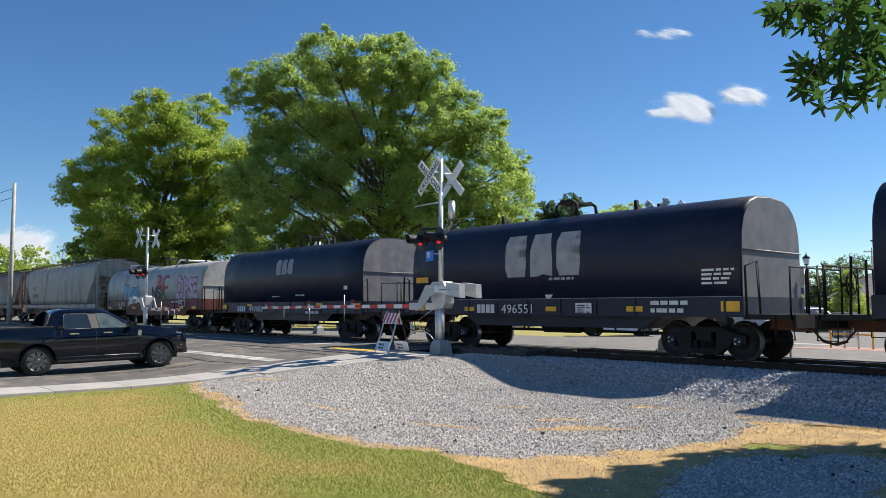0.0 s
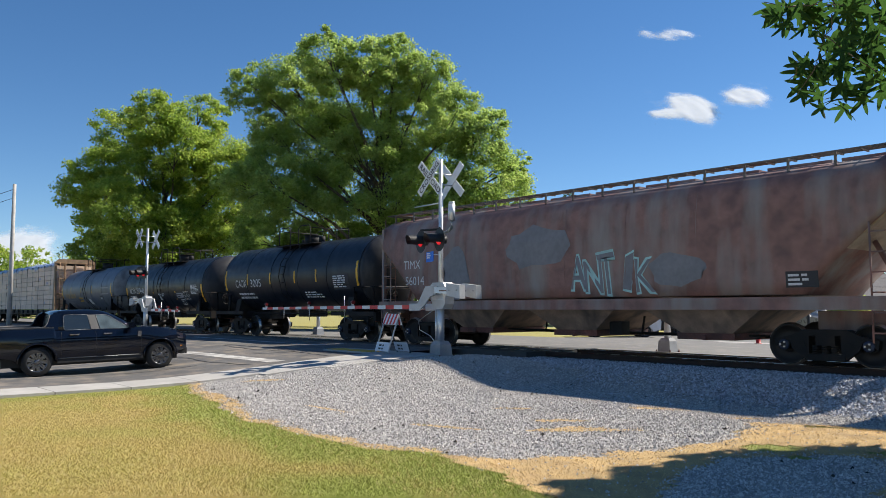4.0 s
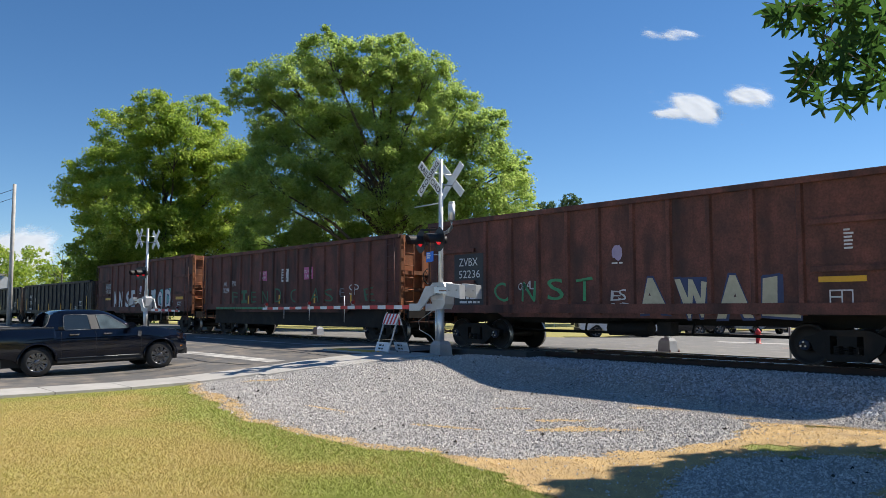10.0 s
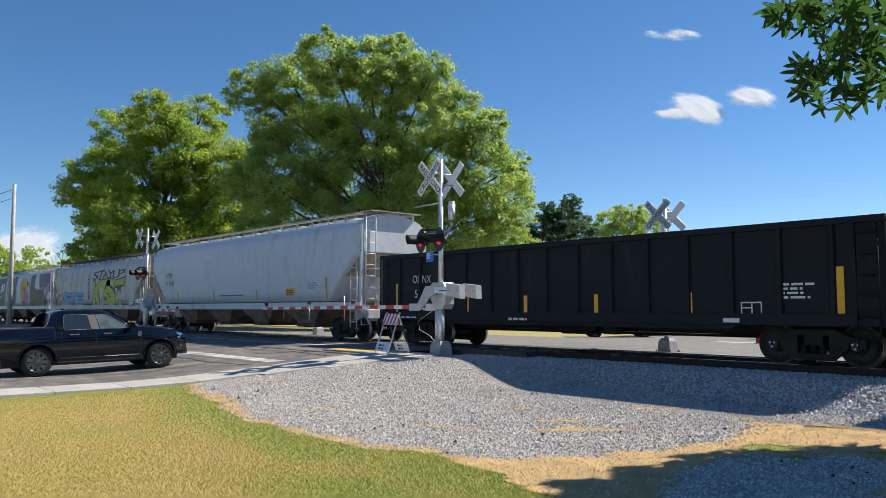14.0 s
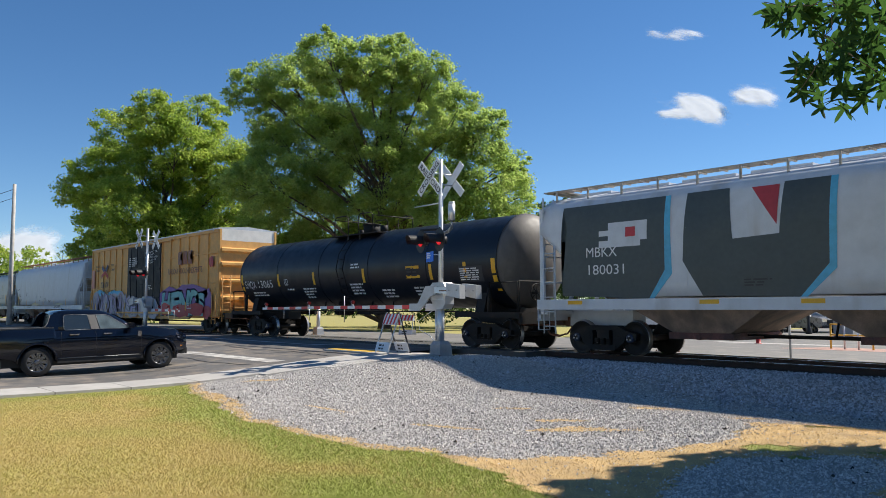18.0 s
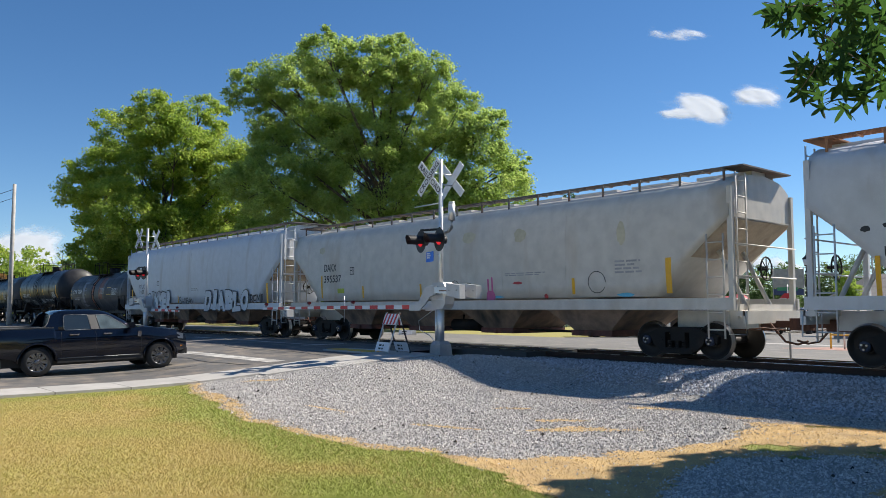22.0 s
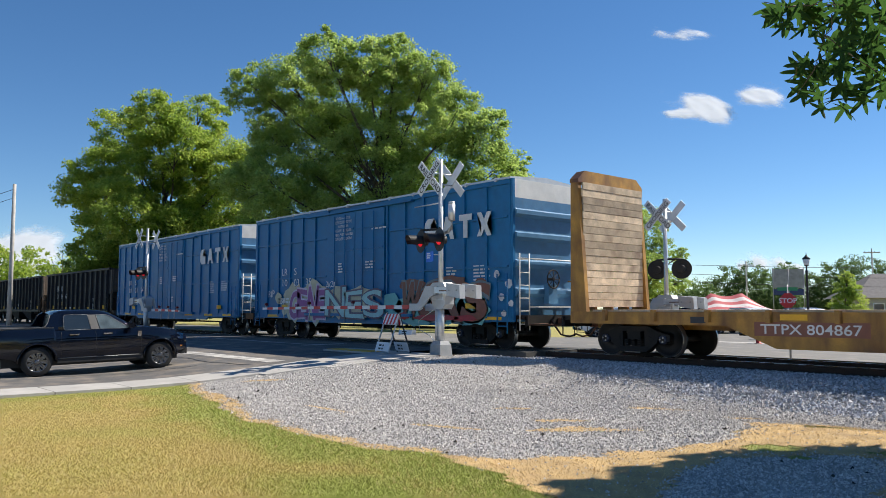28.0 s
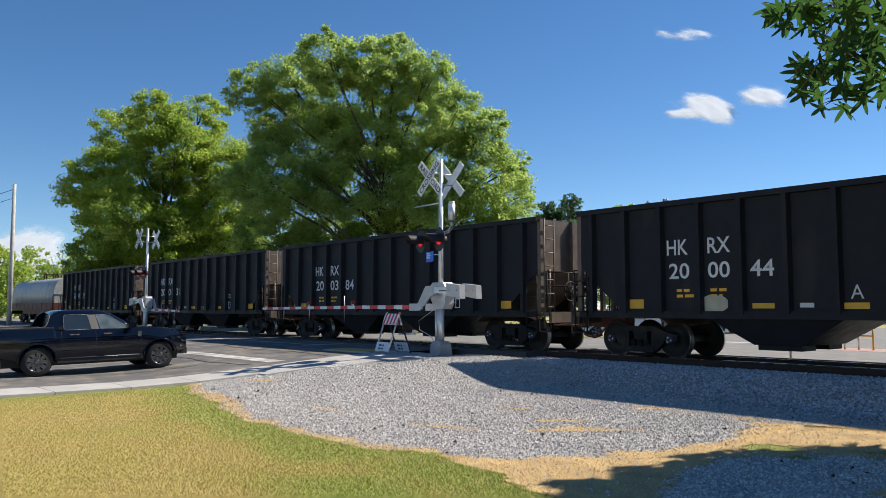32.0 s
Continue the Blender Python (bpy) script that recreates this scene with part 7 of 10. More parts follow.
def flat_yellow(car, hl, skin):
    sheet(car, [(-6.3, -3.85, 0.64, 0.95)], flat_side(1.502), G["brown"], "number_panel", 0.004)
    lettering("TTPX 804867", car, -6.15, 0.69, 0.22, flat_side(1.502), W, 2.15, 0.01, lift=0.01)
    for x in (-5.4, -1.0, 2.2, 6.0, 9.2):
        sheet(car, [(x - 0.3, x + 0.3, 0.99, 1.12)], flat_side(1.505), M["yellow"], "reflector", 0.012)
    sheet(car, [(3.85, 5.0, 0.72, 0.98)], flat_side(1.502), G["dark"], "number_panel", 0.004)
    logo_blocks(car, 3.95, 4.9, 0.76, 0.94, 3, flat_side(1.506), W)
    plate(car, -7.9, -7.5, 0.9, 1.05, flat_side(1.502), G["dark"])
    stencil(car, -0.9, 1.0, 1.2, 1, flat_side(1.502), K, 191, 0.08)
    bm = bmesh.new()
    box(bm, -2.5, -1.6, -0.9, -0.2, 1.22, 1.58)
    box(bm, -1.5, -1.1, -0.8, -0.3, 1.22, 1.4)
    part("dunnage", bm, M["wood"], car, "stack of timber dunnage", 0.01)


def box_blue(number, graffiti):
    def marks(car, hl, skin):
        s2 = flat_side(1.572)
        for i, (a, b) in enumerate(((0.0, 0.62), (0.86, 1.48), (1.72, 2.32), (2.55, 3.2))):
            x0, x1 = 4.0 + a, 4.0 + b
            w, h0, h1 = x1 - x0, 3.5, 4.25
            if i == 0:
                poly = [(x0, h0 + 0.15), (x0 + 0.15, h0), (x1, h0), (x1, h0 + 0.4), (x0 + 0.3, h0 + 0.4), (x0 + 0.3, h1 - 0.22), (x1, h1 - 0.2), (x1 - 0.12, h1), (x0 + 0.15, h1), (x0, h1 - 0.15)]
            elif i == 1:
                poly = [(x0, h0), (x0 + 0.18, h0), (x0 + 0.25, h0 + 0.18), (x1 - 0.25, h0 + 0.18), (x1 - 0.18, h0), (x1, h0), (x1 - 0.2, h1), (x0 + 0.2, h1)]
            elif i == 2:
                poly = [(x0 + 0.2, h0), (x1 - 0.2, h0), (x1 - 0.2, h1 - 0.2), (x1, h1 - 0.2), (x1, h1), (x0, h1), (x0, h1 - 0.2), (x0 + 0.2, h1 - 0.2)]
            else:
                poly = [(x0, h0), (x0 + 0.2, h0), (x0 + w / 2, h0 + 0.22), (x1 - 0.2, h0), (x1, h0), (x1 - 0.2, (h0 + h1) / 2), (x1, h1), (x1 - 0.2, h1), (x0 + w / 2, h1 - 0.22), (x0 + 0.2, h1), (x0, h1), (x0 + 0.2, (h0 + h1) / 2)]
            shapes(car, [poly], s2, W, "emblem", 0.02, "white painted emblem")
        lettering("LR", car, -5.6, 2.66, 0.3, s2, W, 0.45, lift=0.012)
        lettering("S", car, -4.6, 2.66, 0.3, s2, W, 0.2, lift=0.012)
        for i, pair in enumerate((number[:2], number[2:4], number[4:])):
            lettering(pair, car, -5.55 + i * 0.95, 2.2, 0.3, s2, W, 0.4, lift=0.012)
        for x in (-6.4, -4.2, 2.6, 5.0, 7.1):
            sheet(car, [(x - 0.48, x + 0.48, 0.9, 1.0)], flat_side(1.545), M["yellow"], "reflector", 0.012)
        sheet(car, [(-5.6, -5.1, 1.25, 1.42), (6.0, 6.5, 1.25, 1.42)], s2, M["yellow"], "reflector", 0.012)
        stencil(car, -5.9, 1.7, 1.4, 2, s2, W, 201, 0.07)
        for i, line in enumerate(("CLOSE AND LOCK", "BOTH DOORS BEFORE", "MOVING CAR", "CIERRE Y BLOQUEE", "AMBAS PUERTAS ANTES", "DE MOVER EL CARRO")):
            lettering(line, car, -1.5 + 0.034 * (19 - len(line)), 4.68 - i * 0.16, 0.11, flat_side(1.635), W, 0.068 * len(line), lift=0.012)
        for x, z, w, r in ( (-1.2, 3.0, 0.4, 4), (0.6, 3.0, 0.7, 3), (5.0, 2.6, 0.6, 6), (6.3, 2.6, 0.8, 5), (0.5, 1.9, 0.4, 3), (1.0, 4.2, 1.0, 1)):
            stencil(car, x, z, w, r, flat_side(1.635 if -1.5 < x < 2 else 1.503), W, int(x * 10) + 210, 0.055)
        if graffiti:
            big = flat_side(1.57)
            patches(car, [(-4.6, 1.5, 0.8, 0.8), (-3.0, 1.5, 1.0, 0.85), (-2.6, 1.4, 0.5, 0.7)], big, G["cream"], 0.004)
            sprayed(car, "GENE", -5.0, -2.1, 0.9, 2.15, big, G["magenta"], G["pale_lilac"], 0.03)
            sprayed(car, "RIP", -6.75, -6.2, 1.75, 2.05, big, G["white"], None, -0.008)
            sprayed(car, "2K21", -1.95, -1.3, 2.08, 2.32, flat_side(1.68), G["white"], None, -0.008)
            stencil(car, -5.85, 1.62, 0.6, 2, big, W, 202, 0.06)
            patches(car, [(-1.2, 1.5, 0.7, 0.6), (0.2, 1.5, 0.9, 0.6)], flat_side(1.66), G["cream"], 0.004)
            sprayed(car, "NES", -1.9, 1.7, 0.95, 2.05, flat_side(1.68), G["pale_teal"], G["plum"], 0.01)
            patches(car, [(3.6, 1.2, 1.2, 0.5), (5.0, 1.25, 1.0, 0.55), (6.3, 1.2, 0.8, 0.5), (2.0, 1.3, 0.7, 0.5)], big, G["teal"], 0.01)
            patches(car, [(3.3, 2.05, 0.7, 0.2), (5.2, 2.1, 0.9, 0.2), (6.7, 1.9, 0.3, 0.35)], big, G["brown"], 0.008)
            sprayed(car, "WGRS", 2.6, 6.9, 0.95, 2.1, big, G["brown"], G["outline"], 0.04)
            patches(car, [(2.8, 1.0, 0.4, 0.12), (4.6, 0.95, 1.2, 0.1), (6.0, 0.95, 0.5, 0.1)], big, G["red"], 0.02)
            patches(car, [(7.4, 2.3, 0.12, 0.12), (7.9, 2.0, 0.15, 0.15), (7.6, 1.6, 0.12, 0.12), (8.0, 1.4, 0.1, 0.1), (7.7, 1.1, 0.1, 0.1)], s2, G["white"], 0.01)
            patches(car, [(-5.9, 1.7, 0.25, 0.25), (-5.4, 1.2, 0.2, 0.25)], big, G["cream"], 0.008)
        else:                                           # this car's lettering sits a little further back
            for ob in car.children:
                if ob.name.split(".")[0] in ("lettering",) and ob.data.vertices[0].co.z < 3.5:
                    ob.location.x -= 0.6
    return marks


def coal_marks(number, ghost):
    def marks(car, hl, skin):
        s2 = flat_side(1.505)
        lettering("HK", car, -4.65, 2.56, 0.38, s2, W, 0.58, 0.012, lift=0.012)
        lettering("RX", car, -3.55, 2.56, 0.38, s2, W, 0.58, 0.012, lift=0.012)
        for i, pair in enumerate((number[:2], number[2:4], number[4:])):
            lettering(pair, car, -4.6 + i * 1.05, 1.98, 0.38, s2, W, 0.56, 0.012, lift=0.012)
        stencil(car, -4.4, 1.72, 0.5, 2, s2, M["yellow"], 221, 0.07)
        stencil(car, -3.5, 1.72, 0.5, 2, s2, M["yellow"], 222, 0.07)
        for x0, x1, z0, z1 in ((-5.85, -5.35, 1.25, 1.48), (-2.47, -1.96, 1.25, 1.37), (-0.49, 0.01, 1.24, 1.37), (2.55, 3.05, 1.25, 1.37), (5.6, 6.3, 1.25, 1.48)):
            sheet(car, [(x0, x1, z0, z1)], s2, M["yellow"], "reflector", 0.012, "yellow reflective strip")
        window_box(car, 3.59, 4.02, 1.27, 1.58, s2, W)
        stencil(car, 3.5, 1.95, 0.8, 3, s2, GR, 223, 0.04)
        stencil(car, 0.7, 1.38, 0.6, 4, s2, G["amber"], 224, 0.025)
        plate(car, -1.4, -1.1, 1.27, 1.37, s2, W)
        if ghost:
            patches(car, [(-3.4, 1.35, 0.32, 0.24)], s2, G["cream"], 0.01)
            lettering("A", car, -0.35, 1.45, 0.3, s2, W, 0.26, lift=0.012)
    return marks


# ---- the cars, front to back ----
def nothing(car, hl, skin):
    pass


coil_car(6.3, -6.16, M["navy_car"], M["navy_car"], M["navy_end"], nothing, "dark navy steel coil car with a rounded hood")
coil_car(-8.98, -20.98, M["navy_car"], M["navy_car"], M["navy_end"], coil_first, "dark navy steel coil car with a rounded hood")
coil_car(-24.0, -35.6, M["navy_car"], M["navy_car"], M["navy_end"], coil_second, "dark navy steel coil car with a rounded hood")
coil_car(-38.1, -52.5, M["silver_hood"], M["maroon"], M["silver_hood"], coil_silver, "maroon coil car with a silver hood covered in graffiti", top=3.72, sill_top=1.72, sill_bottom=1.16)
covered_hopper(-54.65, -73.2, M["tan_hopper"], M["hopper_bottom"], hopper_first, "dusty tan-grey covered hopper car", 4.2)
covered_hopper(-75.0, -92.0, M["red_hopper"], M["hopper_bottom"], hopper_red, "faded red-grey covered hopper car with graffiti", 4.2)
tank_car(-93.6, -104.9, M["black_tank"], M["black_head"], tank_first, "gloss black tank car with yellow strips", 4.15)
tank_car(-107.5, -118.6, M["black_tank"], M["black_head"], tank_second, "black chemical tank car with white lettering", 4.0)
tank_car(-121.0, -132.3, M["grey_tank"], M["tank_head"], tank_grey, "slate-grey tank car with yellow strips", 4.1)
bulkhead_flat(-134.3, -158.8, M["cream_bulk"], nothing, "dusty brown bulkhead flat car loaded with wrapped lumber", planked=False, low=0.8, deck=1.15)


def lumber_load(front, back):
    """Packs of sawn lumber in paper wrapping, nine high and two abreast, strapped down under a plastic film."""
    hl = (front - back) / 2 - 0.5
    load = thing("lumber_load", "tan paper-wrapped lumber packs strapped under blue plastic film", "lumber load")
    CARS.append((load, (front + back) / 2))
    cols, rows_, z0, z1 = 9, 9, 1.2, 4.62
    dx, dz = 2 * hl / cols, (z1 - z0) / rows_
    bm = bmesh.new()
    box(bm, -dx / 2 + 0.015, dx / 2 - 0.015, -0.715, 0.715, 0.012, dz - 0.012)
    pack = finish(bm, "lumber_pack", M["wrap"], 0.03)
    rnd = random.Random(9)
    for c in range(cols):
        for r in range(rows_):
            for y in (-0.735, 0.735):
                hang("lumber_pack", pack, load, pose(-hl + dx * (c + 0.5) + rnd.uniform(-0.02, 0.02), y + rnd.uniform(-0.012, 0.012), z0 + dz * r))
    for i in range(13):
        x = -hl + 0.8 + (2 * hl - 1.6) * i / 12
        bm = bmesh.new()
        tube(bm, [(x, -1.45, z0 - 0.1), (x + 0.02, -1.455, z1 - 0.02), (x, -1.1, z1 + 0.1), (x, 1.1, z1 + 0.1), (x, 1.455, z1), (x, 1.45, z0)], 0.014, 4)
        box(bm, x - 0.06, x + 0.06, -1.49, -1.40, z1 - 0.1, z1 + 0.04)
        part("strap", bm, M["under"], load, "black tie-down strap")
    bm = bmesh.new()
    n = 90
    rows2 = []
    for i in range(n + 1):
        x = -hl + 2 * hl * i / n
        w = 0.10 * math.sin(x * 2.1) + 0.08 * math.sin(x * 5.3 + 1) + rnd.uniform(-0.03, 0.03)
        drop = 0.06 + 0.12 * max(0, math.sin(x * 0.9 + 2)) + 0.05 * math.sin(x * 4)
        rows2.append([(x, -1.475, z1 - drop), (x, -1.47, z1 - 0.02), (x, -1.3, z1 + 0.12 + w * 0.2), (x, -0.8, z1 + 0.28 + w * 0.5), (x, 0, z1 + 0.34 + w * 0.3), (x, 0.8, z1 + 0.28), (x, 1.47, z1)])
    vs = [[bm.verts.new(p) for p in r] for r in rows2]
    for a, b in zip(vs, vs[1:]):
        for k in range(6):
            f = bm.faces.new((a[k], a[k + 1], b[k + 1], b[k]))
            f.smooth = True
    part("plastic_film", bm, M["film"], load, "crumpled blue-white plastic film over the top")
    for i in range(22):
        x, r0 = rnd.uniform(-hl + 0.5, hl - 0.6), rnd.randrange(rows_ - 2)
        for r in range(r0, min(r0 + rnd.choice((2, 3, 4)), rows_)):
            sheet(load, [(x, x + 0.42, z0 + dz * r + 0.08, z0 + dz * r + 0.24)], flat_side(1.44), M["wrap_print"], "wrap_print", 0.006)


lumber_load(-134.3, -158.8)
gondola(-160.0, -176.6, M["black_car"], M["black_car"], gond_teal, "black steel gondola car with teal graffiti", 3.53, 0.88, inset=1.6)
gondola(-178.7, -193.5, M["brown_car"], M["sunlit_rust"], gond_brown, "rusty brown high-sided gondola car", 4.09, 1.0, 10, inset=2.53, shift=0.14)
gondola(-195.2, -211.15, M["brown_car"], M["sunlit_rust"], hopper_brown, "dark rusty brown hopper car with chalk graffiti", 3.89, 1.1, 15)
gondola(-212.85, -227.9, M["brown_car"], M["sunlit_rust"], gond_white, "rusty brown high-sided gondola car with white graffiti letters", 4.09, 1.0, 10, inset=2.65, shift=0.06)
gondola(-229.5, -247.1, M["black_car"], M["coal_end"], gond_low("1327", (-4.4, -1.5, 1.83, 4.37), (-8.16, 7.94), -7.24), "black low gondola car with yellow strips", 3.2, 0.77, 14, inset=1.45)
gondola(-248.8, -265.6, M["black_car"], M["coal_end"], gond_low("524", (-3.87, -1.37, 1.2, 4.0), (-7.49, 7.5), -6.63), "black low gondola car with yellow strips", 3.14, 0.77, 14, inset=1.05)
covered_hopper(-266.9, -287.4, M["white_hopper"], M["hopper_bottom"], hopper_clean, "clean light-grey covered hopper car", 4.54, 4, M["pale_walk"])
covered_hopper(-288.65, -307.5, M["dusty_hopper"], M["hopper_bottom"], hopper_lime, "grey covered hopper car with lime-green graffiti", 4.22)
covered_hopper(-308.7, -327.3, M["white_hopper"], M["hopper_bottom"], hopper_mural, "white covered hopper car with a large graffiti mural", 4.2, 3, M["pale_walk"])
tank_car(-329.2, -346.1, M["black_tank"], M["brown_head"], tank_long, "long black tank car with yellow strips", 4.27)
box_car(-348.4, -368.0, M["orange_box"], M["orange_box"], box_orange, "orange-tan box car with black doors and graffiti", 5.24, doorm=M["black_car"], door=(-2.8, 2.43), panels=6)
covered_hopper(-369.75, -389.1, M["white_hopper"], M["hopper_bottom"], hopper_rustroof, "light-grey covered hopper car with a rusty roof", 4.53, 4, M["rust_walk"])
covered_hopper(-390.9, -410.5, M["cream_hopper"], M["hopper_bottom"], hopper_doodle, "cream-grey covered hopper car with small doodles", 4.2, 4)
covered_hopper(-411.7, -430.4, M["white_hopper"], M["hopper_bottom"], hopper_black_tags, "light-grey covered hopper car with black graffiti", 4.6, 4)
tank_car(-432.0, -442.7, M["patch_tank"], M["brown_head"], tank_patched, "patched grey and black tank car", 3.7, 1.4)
tank_car(-446.0, -457.4, M["black_tank"], M["black_head"], tank_white("CRGX", "19872", (-2.27, 0.22, 1.72), (-5.5, 5.34)), "black tank car with yellow strips", 4.35)
tank_car(-460.3, -475.0, M["black_tank"], M["brown_head"], tank_white("SHQX", "12916", (-5.0, -3.6, 0.0, 3.7), (-7.1, 7.1)), "black tank car with yellow strips", 4.2)
bulkhead_flat(-476.6, -499.8, M["yellow_flat"], flat_yellow, "empty yellow bulkhead flat car with planked ends")
box_car(-502.0, -518.0, M["blue_box"], M["blue_end"], box_blue("100335", True), "blue box car with a purple graffiti band", 5.22, door=(-1.99, 1.74), panels=6)
box_car(-519.75, -536.2, M["blue_box"], M["blue_end"], box_blue("100154", False), "clean blue box car with white lettering", 5.22, door=(-1.99, 1.74), panels=6)
for k, number in enumerate(("200465", "200044", "200384", "200131", "200219")):
    coal_hopper(-537.8 - 16.3 * k, -552.5 - 16.3 * k, coal_marks(number, k == 1), "black ribbed coal hopper car with white numbers")
coil_car(-620.4, -633.5, M["silver_hood"], M["maroon"], M["silver_hood"], nothing, "coil car with a silver hood", top=3.72, sill_top=1.72, sill_bottom=1.16)


# ---- trees ----
def leaf_material(name, a, b, c):
    m = bpy.data.materials.new(name)
    m.use_nodes = True
    n, l = m.node_tree.nodes, m.node_tree.links
    bs = n["Principled BSDF"]
    g = n.new("ShaderNodeNewGeometry")
    cr = n.new("ShaderNodeValToRGB")
    e = cr.color_ramp.elements
    e[0].position, e[0].color = 0.0, (*a, 1)
    e[1].position, e[1].color = 1.0, (*c, 1)
    cr.color_ramp.elements.new(0.55).color = (*b, 1)
    tc, nz = n.new("ShaderNodeTexCoord"), n.new("ShaderNodeTexNoise")
    nz.inputs["Scale"].default_value, nz.inputs["Detail"].default_value = 0.4, 3
    l.new(tc.outputs["Object"], nz.inputs["Vector"])
    part_, whole = n.new("ShaderNodeMath"), n.new("ShaderNodeMath")
    part_.operation, part_.inputs[1].default_value, part_.inputs[2].default_value = "MULTIPLY_ADD", 1.3, -0.4
    whole.operation, whole.inputs[1].default_value = "MULTIPLY_ADD", 0.5
    l.new(nz.outputs["Fac"], part_.inputs[0])
    l.new(g.outputs["Random Per Island"], whole.inputs[0])
    l.new(part_.outputs[0], whole.inputs[2])
    l.new(whole.outputs[0], cr.inputs["Fac"])
    l.new(cr.outputs["Color"], bs.inputs["Base Color"])
    bs.inputs["Roughness"].default_value = 0.55
    bs.inputs["Specular IOR Level"].default_value = 0.3
    tr = n.new("ShaderNodeBsdfTranslucent")
    l.new(cr.outputs["Color"], tr.inputs["Color"])
    mx = n.new("ShaderNodeMixShader")
    mx.inputs["Fac"].default_value = 0.65
    l.new(bs.outputs[0], mx.inputs[1])
    l.new(tr.outputs[0], mx.inputs[2])
    l.new(mx.outputs[0], n["Material Output"].inputs["Surface"])
    return m


M["leaf_maple"] = leaf_material("maple_leaves", (0.25, 0.36, 0.09), (0.39, 0.51, 0.135), (0.5, 0.58, 0.185))
M["leaf_light"] = leaf_material("yellow_green_leaves", (0.19, 0.3, 0.05), (0.36, 0.47, 0.08), (0.56, 0.6, 0.14))
M["leaf_dark"] = leaf_material("dark_green_leaves", (0.035, 0.075, 0.015), (0.07, 0.13, 0.025), (0.13, 0.2, 0.04))
M["leaf_woods"] = leaf_material("woods_leaves", (0.06, 0.11, 0.035), (0.11, 0.18, 0.06), (0.2, 0.28, 0.09))
M["needle"] = leaf_material("pine_needles", (0.05, 0.10, 0.05), (0.09, 0.16, 0.07), (0.17, 0.25, 0.11))


def crown(clumps, count, leaf, seed, shell=0.45, sprays=60, tight=0.105):
    """Single leaves gathered in sprays round the outer part of each clump (x, y, z, radius); the outline stays ragged, with gaps."""
    r = np.random.RandomState(seed)
    c = np.asarray(clumps, dtype=np.float64)
    w = c[:, 3] ** 2.0
    which = r.choice(len(c), count, p=w / w.sum())
    sub = r.normal(0, 1, (len(c), sprays, 3))
    sub /= np.linalg.norm(sub, axis=2)[..., None]
    sub *= (shell + (1.17 - shell) * r.uniform(0, 1, (len(c), sprays)) ** 0.6)[..., None]
    wide = r.uniform(0.6, 1.5, (len(c), sprays)) * tight
    pick = r.randint(0, sprays, count)
    spread = np.clip(r.normal(0, 1, (count, 3)), -1.9, 1.9) * wide[which, pick][:, None] * np.array([1.15, 1.15, 0.8])
    pos = c[which, :3] + (sub[which, pick] + spread) * c[which, 3:4] * np.array([1, 1, 0.92])
    nrm = r.normal(0, 0.7, (count, 3)) + np.array([0.35, 0.3, 0.75])
    nrm /= np.linalg.norm(nrm, axis=1)[:, None]
    u = np.cross(nrm, r.normal(0, 1, (count, 3)))
    u /= np.linalg.norm(u, axis=1)[:, None]
    v = np.cross(nrm, u)
    s = leaf * r.uniform(0.6, 1.3, count)[:, None]
    q = np.stack([pos - u * s * 0.55, pos + v * s * 0.42 + u * s * 0.25, pos - v * s * 0.42 + u * s * 0.35 - nrm * s * 0.1], 1)
    return q.reshape(-1, 3), np.arange(3 * count).reshape(-1, 3)


def tree(name, base, clumps, count, leaf, material, label, seed, trunk_r=0.45, group=""):
    """A tapered trunk with a limb to every clump, and a crown of many leaves."""
    t = thing(name, label, "tree", group)
    bx, by, bz = base
    rnd = random.Random(seed)
    top = max(c[2] for c in clumps)
    cx, cy = sum(c[0] for c in clumps) / len(clumps), sum(c[1] for c in clumps) / len(clumps)
    bm = bmesh.new()
    axis = [Vector((bx + (cx - bx) * f * 0.7 + rnd.uniform(-0.2, 0.2) * f, by + (cy - by) * f * 0.7, bz - 0.1 + (top - bz) * f * 0.82)) for f in (0, 0.03, 0.2, 0.4, 0.6, 0.8, 1.0)]
    tube(bm, axis, trunk_r, 10, trunk_r * 0.12)
    part("trunk", bm, M["bark"], t, "tapered grey-brown trunk")
    for c in clumps:
        bm = bmesh.new()
        p = Vector(c[:3])
        f = min(max((p.z - bz) / (top - bz) * 0.75, 0.15), 0.95)
        i = min(int(f * 6), 5)
        a = axis[i].lerp(axis[i + 1], f * 6 - i)
        mid = a.lerp(p, 0.5) + Vector((rnd.uniform(-0.4, 0.4), rnd.uniform(-0.4, 0.4), rnd.uniform(-0.2, 0.6)))
        tube(bm, [a, mid, p], trunk_r * 0.34, 6, 0.03)
        for _ in range(5):
            d = Vector((rnd.uniform(-1, 1), rnd.uniform(-1, 1), rnd.uniform(-0.4, 1))) * c[3] * 0.8
            tube(bm, [mid.lerp(p, rnd.uniform(0.3, 1)), p + d * 0.5, p + d], 0.06, 4, 0.012)
        part("limb", bm, M["bark"], t)
    v, f = crown(clumps, count, leaf, seed)
    hang("crown", fast_mesh("crown", v, f, material), t, None, "ragged crown of small leaves")
    return t


